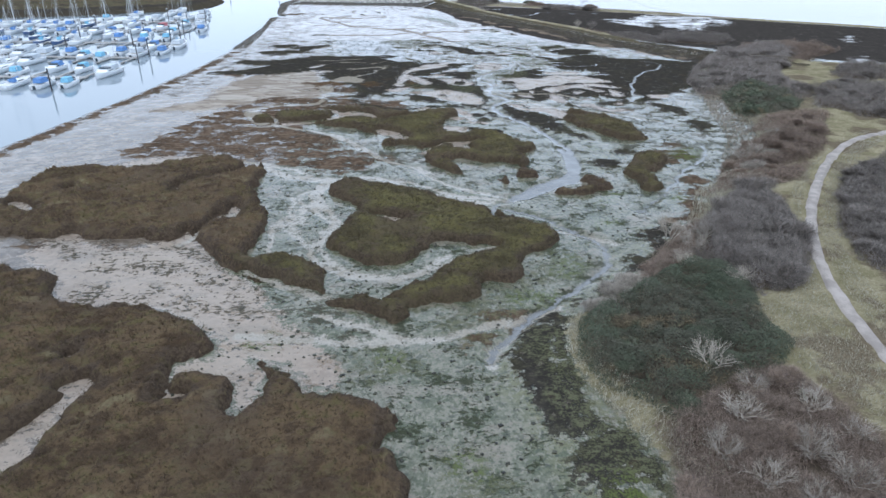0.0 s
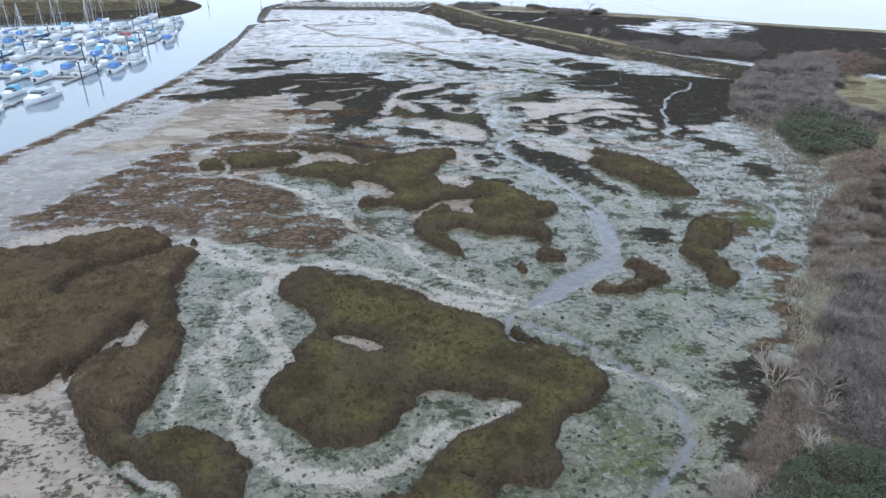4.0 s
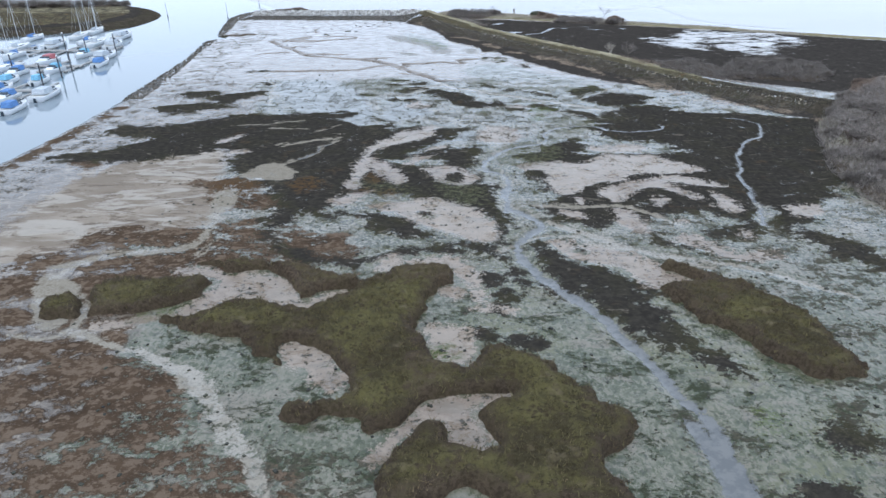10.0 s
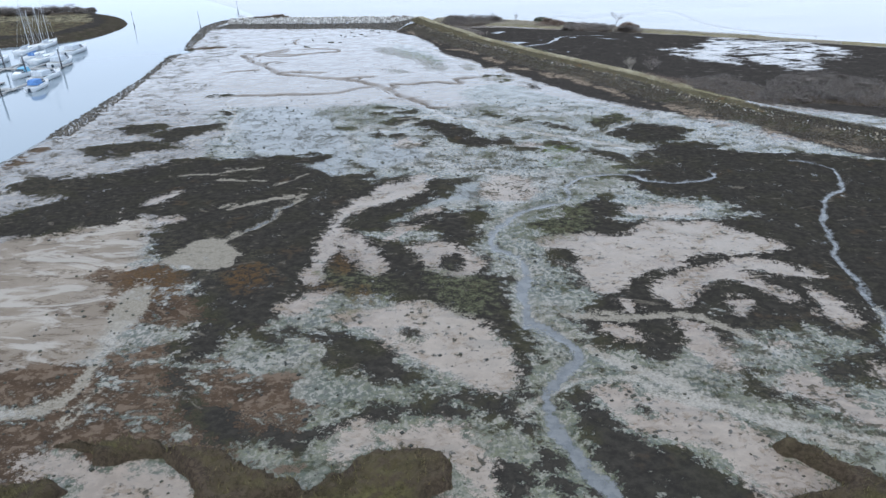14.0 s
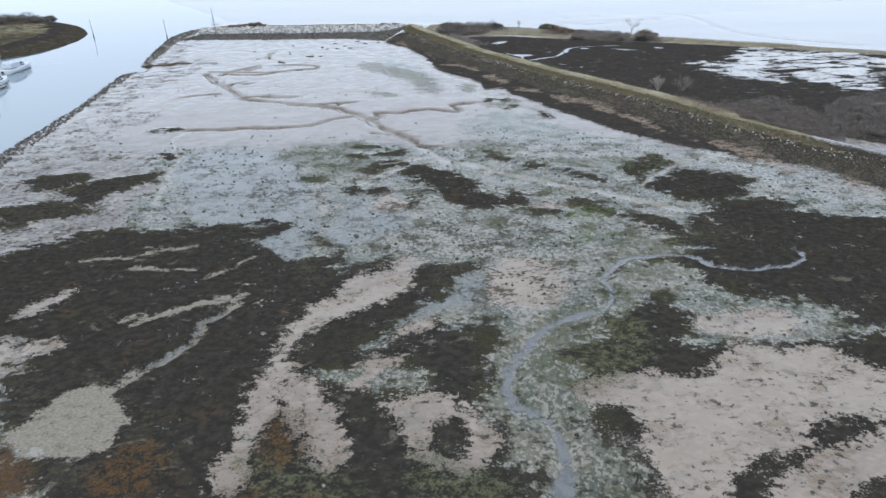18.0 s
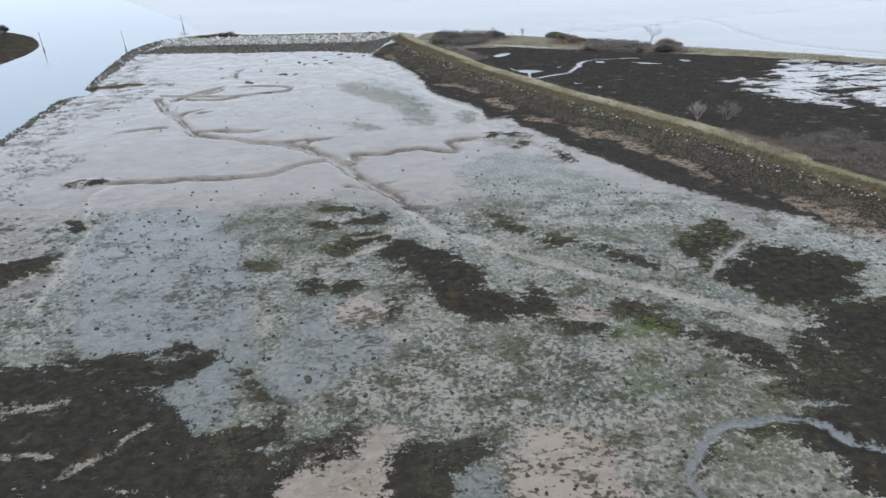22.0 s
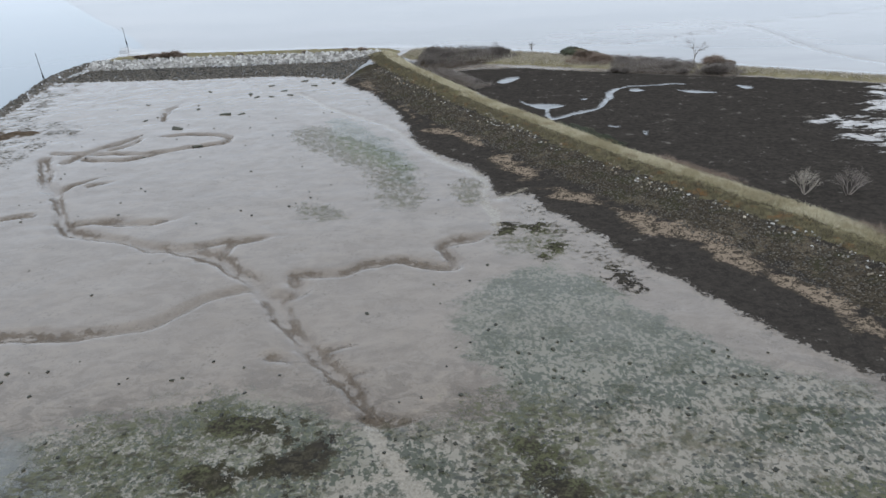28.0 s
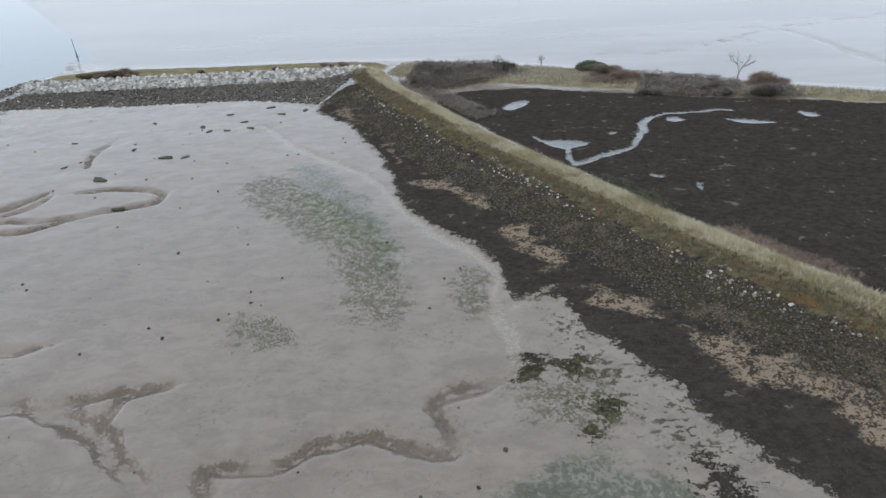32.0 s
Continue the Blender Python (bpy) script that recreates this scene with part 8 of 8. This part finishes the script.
for k, (x, y, s) in enumerate(((-36, 328, 1.3), (-33, 328, 0.8), (-43, 333, 0.7), (-43, 320, 1.5), (-36, 309, 1.0), (-51, 326, 0.6), (-43, 304, 0.7), (-26, 342, 0.9), (-28, 346, 0.8), (-33, 341, 0.8), (-35, 344, 0.9), (-30, 341, 0.8), (-32, 351, 0.8), (-5, 201, 0.7), (-9, 204, 0.6), (-22, 350, 0.9), (-25, 355, 1.0), (-18, 352, 0.9), (-45, 348, 0.7), (-55, 338, 0.6))):
    m = pose(x, y, height(x, y) + 0.02, 0, 0, k * 47)
    ob = first if k == 0 else copy_thing(first, m)
    ob.matrix_basis = m
    ob.scale = (s * 1.3, s * 0.6, s * 0.7)

for ob, low, stuff in SWARDS:
    sward("sward", low, 0.32, stuff, "", "stuff", ob, 4, 0.6, 0.065)

# ---- marina ----
GEL = plain("white_gelcoat", (0.80, 0.82, 0.84), 0.3, 0.12)
GEL_BLUE = plain("navy_gelcoat", (0.08, 0.13, 0.26), 0.3, 0.2)
GEL_RED = plain("red_gelcoat", (0.35, 0.05, 0.05), 0.35, 0.2)
DECK = plain("cream_deck", (0.62, 0.61, 0.57), 0.6, 0.15)
GLASS = plain("tinted_window", (0.03, 0.045, 0.06), 0.12, 0.1)
CANVAS = [plain("blue_canvas", (0.12, 0.25, 0.52), 0.8, 0.3), plain("light_blue_canvas", (0.22, 0.48, 0.66), 0.8, 0.3), plain("grey_canvas", (0.50, 0.54, 0.58), 0.8, 0.3), plain("red_canvas", (0.45, 0.14, 0.15), 0.8, 0.3)]
ALLOY = plain("mast_alloy", (0.68, 0.70, 0.72), 0.4, 0.1, 3.0, 0.6)
PLANK = plain("grey_pontoon_deck", (0.34, 0.33, 0.31), 0.85, 0.3)
PILE = plain("dark_pile", (0.06, 0.06, 0.065), 0.7, 0.4)
SEA = -0.62


def hull_sections(length, beam, free):
    """Rows of a hull from stern to bow: y, half beam at deck, half beam at water, deck height."""
    rows = []
    for k in range(9):
        u = k / 8
        w = beam / 2 * (0.86 + 0.14 * math.sin(u * 3.0)) * (1 - max(0, (u - 0.5) / 0.5) ** 2.2)
        rows.append((-length / 2 + length * u, max(w, 0.03), max(w * (0.8 - 0.35 * u), 0.02), free * (1 + 0.35 * u * u)))
    return rows


def box(bm, lo, hi, taper=0.0, slope=0.0):
    """A block with its top drawn in, and its front raked."""
    (x0, y0, z0), (x1, y1, z1) = lo, hi
    t = taper
    pts = [(x0, y0, z0), (x1, y0, z0), (x1, y1, z0), (x0, y1, z0), (x0 + t, y0 + t, z1), (x1 - t, y0 + t, z1), (x1 - t, y1 - t - slope, z1), (x0 + t, y1 - t - slope, z1)]
    v = [bm.verts.new(p) for p in pts]
    for f in ((3, 2, 1, 0), (4, 5, 6, 7), (0, 1, 5, 4), (1, 2, 6, 5), (2, 3, 7, 6), (3, 0, 4, 7)):
        bm.faces.new([v[i] for i in f])


def rod(bm, a, b, r, r2=None, sides=6):
    a, b = Vector(a), Vector(b)
    d = (b - a).normalized()
    u = d.orthogonal().normalized()
    w = d.cross(u)
    rings = []
    for p, q in ((a, r), (b, r if r2 is None else r2)):
        rings.append([bm.verts.new(p + (u * math.cos(k * math.tau / sides) + w * math.sin(k * math.tau / sides)) * q) for k in range(sides)])
    for k in range(sides):
        bm.faces.new((rings[0][k], rings[0][(k + 1) % sides], rings[1][(k + 1) % sides], rings[1][k]))
    bm.faces.new(rings[0][::-1]), bm.faces.new(rings[1])


def boat(sail, length, paint, canvas, label):
    """A moored boat, bow to +y, its waterline at z = 0."""
    root = new("sailing_boat" if sail else "motor_boat")
    beam, free = length * (0.29 if sail else 0.34), 0.75 + length * 0.035
    rows = hull_sections(length, beam, free)
    bm = bmesh.new()
    rings = [[bm.verts.new(p) for p in ((-w, y, z), (-w * 0.96, y, z * 0.5), (-v, y, -0.05), (0, y, -0.35), (v, y, -0.05), (w * 0.96, y, z * 0.5), (w, y, z))] for y, w, v, z in rows]
    for a, b in zip(rings, rings[1:]):
        for i in range(6):
            bm.faces.new((a[i], a[i + 1], b[i + 1], b[i]))
    bm.faces.new(rings[0])
    bmesh.ops.recalc_face_normals(bm, faces=bm.faces)
    hull = link("hull", bm, paint, root, "", True)
    bm = bmesh.new()
    cut = [(bm.verts.new((-w * 0.94, y, z - 0.06)), bm.verts.new((w * 0.94, y, z - 0.06))) for y, w, v, z in rows]
    for a, b in zip(cut, cut[1:]):
        bm.faces.new((a[0], a[1], b[1], b[0]))
    link("deck", bm, DECK, root)
    bm = bmesh.new()
    rim = [(-w, y, z) for y, w, _, z in rows] + [(w, y, z) for y, w, _, z in rows[::-1]]
    tube = [[bm.verts.new((x + dx, y, z + dz)) for dx, dz in ((-0.05, 0), (0, 0.05), (0.05, 0), (0, -0.05))] for x, y, z in rim]
    for p, q in zip(tube, tube[1:] + tube[:1]):
        for i in range(4):
            bm.faces.new((p[i], p[(i + 1) % 4], q[(i + 1) % 4], q[i]))
    link("gunwale", bm, GEL, root)
    h, b, l = free, beam / 2, length
    bm = bmesh.new()
    if sail:
        box(bm, (-b * 0.5, -l * 0.12, h - 0.1), (b * 0.5, l * 0.2, h + 0.42), 0.12, 0.5)
    else:
        box(bm, (-b * 0.72, -l * 0.16, h - 0.1), (b * 0.72, l * 0.26, h + 0.7), 0.12, 0.9)
    cabin = link("cabin", bm, GEL, root)
    for s in (-1, 1):
        bm = bmesh.new()
        x = b * (0.5 if sail else 0.72) - 0.03
        box(bm, (s * x - 0.05, -l * 0.07, h + (0.1 if sail else 0.25)), (s * x + 0.02, l * 0.14, h + (0.26 if sail else 0.55)), 0.01, 0.2)
        link("window", bm, GLASS, cabin)
    if sail:
        bm = bmesh.new()
        rod(bm, (0, l * 0.1, h), (0, l * 0.1, l * 1.25), 0.075, 0.05)
        mast = link("mast", bm, ALLOY, root)
        bm = bmesh.new()
        for z in (l * 0.62, l * 0.92):
            rod(bm, (-b * 0.5, l * 0.09, z), (b * 0.5, l * 0.09, z), 0.03, None, 4)
        link("spreader", bm, ALLOY, mast)
        bm = bmesh.new()
        rod(bm, (0, l * 0.08, h + 1.0), (0, -l * 0.33, h + 0.95), 0.17, 0.10)
        link("sail_cover", bm, canvas, root)
        bm = bmesh.new()
        for x, y in ((-b * 0.95, l * 0.05), (b * 0.95, l * 0.05), (0, l * 0.49), (0, -l * 0.49)):
            rod(bm, (x, y, h), (0, l * 0.1, l * 1.22), 0.018, None, 3)
        link("rigging", bm, ALLOY, root)
        bm = bmesh.new()
        box(bm, (-b * 0.5, -l * 0.2, h + 0.1), (b * 0.5, -l * 0.1, h + 0.85), 0.14)
        link("spray_hood", bm, canvas, root)
    else:
        bm = bmesh.new()
        box(bm, (-b * 0.66, -l * 0.02, h + 0.66), (b * 0.66, l * 0.14, h + 1.15), 0.16, 0.45)
        link("windscreen", bm, GLASS, root)
        bm = bmesh.new()
        box(bm, (-b * 0.74, -l * 0.34, h + 0.2), (b * 0.74, l * 0.0, h + 1.35), 0.2, 0.1)
        link("canopy", bm, canvas, root)
        bm = bmesh.new()
        for s in (-1, 1):
            rod(bm, (s * b * 0.7, l * 0.1, h + 0.5), (s * b * 0.1, l * 0.47, h + 0.75), 0.025, None, 4)
        link("bow_rail", bm, ALLOY, root)
        bm = bmesh.new()
        box(bm, (-0.25, -l / 2 - 0.45, 0.0), (0.25, -l / 2 + 0.02, 0.95), 0.06)
        link("outboard_motor", bm, GLASS, root)
    return tagged(root, label, "sailing boat" if sail else "motor boat", "moored boats")


FLEET = [
    boat(True, 11.0, GEL, CANVAS[0], "white sailing yacht with blue sail cover at its berth"),
    boat(True, 12.5, GEL, CANVAS[2], "white sailing yacht with grey sail cover at its berth"),
    boat(True, 9.5, GEL_BLUE, CANVAS[1], "navy hulled yacht with light blue covers at its berth"),
    boat(False, 9.0, GEL, CANVAS[0], "white motor cruiser with a blue canopy at its berth"),
    boat(False, 12.0, GEL, CANVAS[2], "white motor cruiser with a grey canopy at its berth"),
    boat(False, 8.0, GEL, CANVAS[1], "small white motor boat with a light blue canopy"),
    boat(False, 10.0, GEL, CANVAS[3], "white motor boat with a dark red canopy at its berth"),
]
BERTHS = [(-94, 177, 4), (-103, 181, 5), (-97, 164, 5), (-103, 163, 3), (-110, 163, 0), (-118, 177, 5), (-111, 182, 3), (-125, 180, 1), (-134, 204, 4), (-127, 207, 4), (-120, 209, 3), (-113, 201, 5), (-107, 201, 5), (-105, 211, 3), (-99, 209, 4), (-100, 221, 3), (-93, 213, 3), (-93, 226, 4), (-107, 231, 3), (-103, 241, 5)]
BERTHS += [(-99, 265, 3), (-103, 276, 4), (-111, 278, 5), (-107, 254, 5), (-115, 250, 3), (-122, 258, 0), (-116, 267, 6), (-111, 241, 5), (-120, 241, 3), (-126, 246, 1), (-133, 240, 4), (-140, 248, 0), (-150, 240, 2), (-132, 277, 0), (-110, 297, 4), (-118, 302, 1), (-123, 306, 0), (-130, 298, 4), (-139, 292, 1), (-146, 313, 0), (-152, 297, 5), (-132, 330, 1), (-128, 346, 1), (-116, 317, 4)]
BERTHS = [b for b in BERTHS if not (b[0] > -130 and b[1] > 325)] + [(-132, 318, 1)]
more = random.Random(81)
for row in (152, 170, 190, 213, 233, 254, 275, 292):
    for k in range(14):
        x, y = -124 - 6.2 * k + more.uniform(-0.6, 0.6), row + more.uniform(-2, 2)
        if x < -138 - (row - 150) * 0.1 + 20 and row + abs(x) * 0.25 < 330 and all(math.hypot((x - a) * 1.8, y - b) > 9 for a, b, _ in BERTHS):
            BERTHS.append((x, y, more.choice((0, 0, 1, 1, 2, 3, 4, 0))))
placed = set()
for x, y, k in BERTHS:
    m = pose(x, y, SEA, 0, 0, more.choice((0, 0, 180)) + more.uniform(-4, 4))
    if k in placed:
        copy_thing(FLEET[k], m)
    else:
        FLEET[k].matrix_basis = m
        placed.add(k)


def pontoon(x0, x1, y, fingers):
    """A walkway with its finger berths and floats."""
    root = tagged(new("pontoon"), "long grey floating pontoon with finger berths", "pontoon", "pontoons")
    bm = bmesh.new()
    box(bm, (x0, y - 0.9, SEA + 0.25), (x1, y + 0.9, SEA + 0.5), 0.03)
    link("walkway", bm, PLANK, root)
    for fx in fingers:
        for s in (-1, 1):
            bm = bmesh.new()
            box(bm, (fx - 0.4, min(y + s * 0.9, y + s * 8.5), SEA + 0.22), (fx + 0.4, max(y + s * 0.9, y + s * 8.5), SEA + 0.46), 0.03)
            link("finger", bm, PLANK, root)
            bm = bmesh.new()
            box(bm, (fx - 0.35, y + s * 7.6 - 0.5, SEA - 0.3), (fx + 0.35, y + s * 7.6 + 0.5, SEA + 0.22), 0.02)
            link("float", bm, PILE, root)
    return root


for y, end in ((172, -97), (202, -97), (231, -97), (262, -103), (288, -106)):
    pontoon(-230, end, y, [end - 1 - 7.2 * k for k in range(14)])


def mooring_pile(x, y, tall, r, label, topmark=False):
    root = new("channel_post" if topmark else "mooring_pile")
    bm = bmesh.new()
    rod(bm, (0, 0, -3), (0, 0, tall), r, r * 0.8, 8)
    link("shaft", bm, PILE, root)
    bm = bmesh.new()
    if topmark:
        rod(bm, (0, 0, -0.5), (0, 0, 1.5), r * 3.4, r * 1.3, 8)
        link("base", bm, PILE, root)
    else:
        rod(bm, (0, 0, tall), (0, 0, tall + 0.35), r * 1.3, 0.03, 8)
        link("cap", bm, GEL, root)
    root.matrix_basis = pose(x, y, SEA, rnd.uniform(-1.5, 1.5), rnd.uniform(-1.5, 1.5), 0)
    return tagged(root, label, "post", "channel posts" if topmark else "mooring piles")


for x, y in ((-98, 157), (-93.5, 195), (-101, 238), (-109, 226), (-103, 256), (-124, 212), (-101, 247), (-95, 206), (-110, 279), (-116, 251), (-130, 232), (-140, 263), (-122, 289), (-150, 203), (-106, 289)):
    mooring_pile(x, y, 5.6, 0.2, "dark steel mooring pile standing in the marina water")
for x, y, h in ((-95, 373, 6.2), (-123, 377, 6.2), (-94, 423, 5.0)):
    mooring_pile(x, y, h, 0.085, "slender dark channel marker post at the estuary mouth", True)
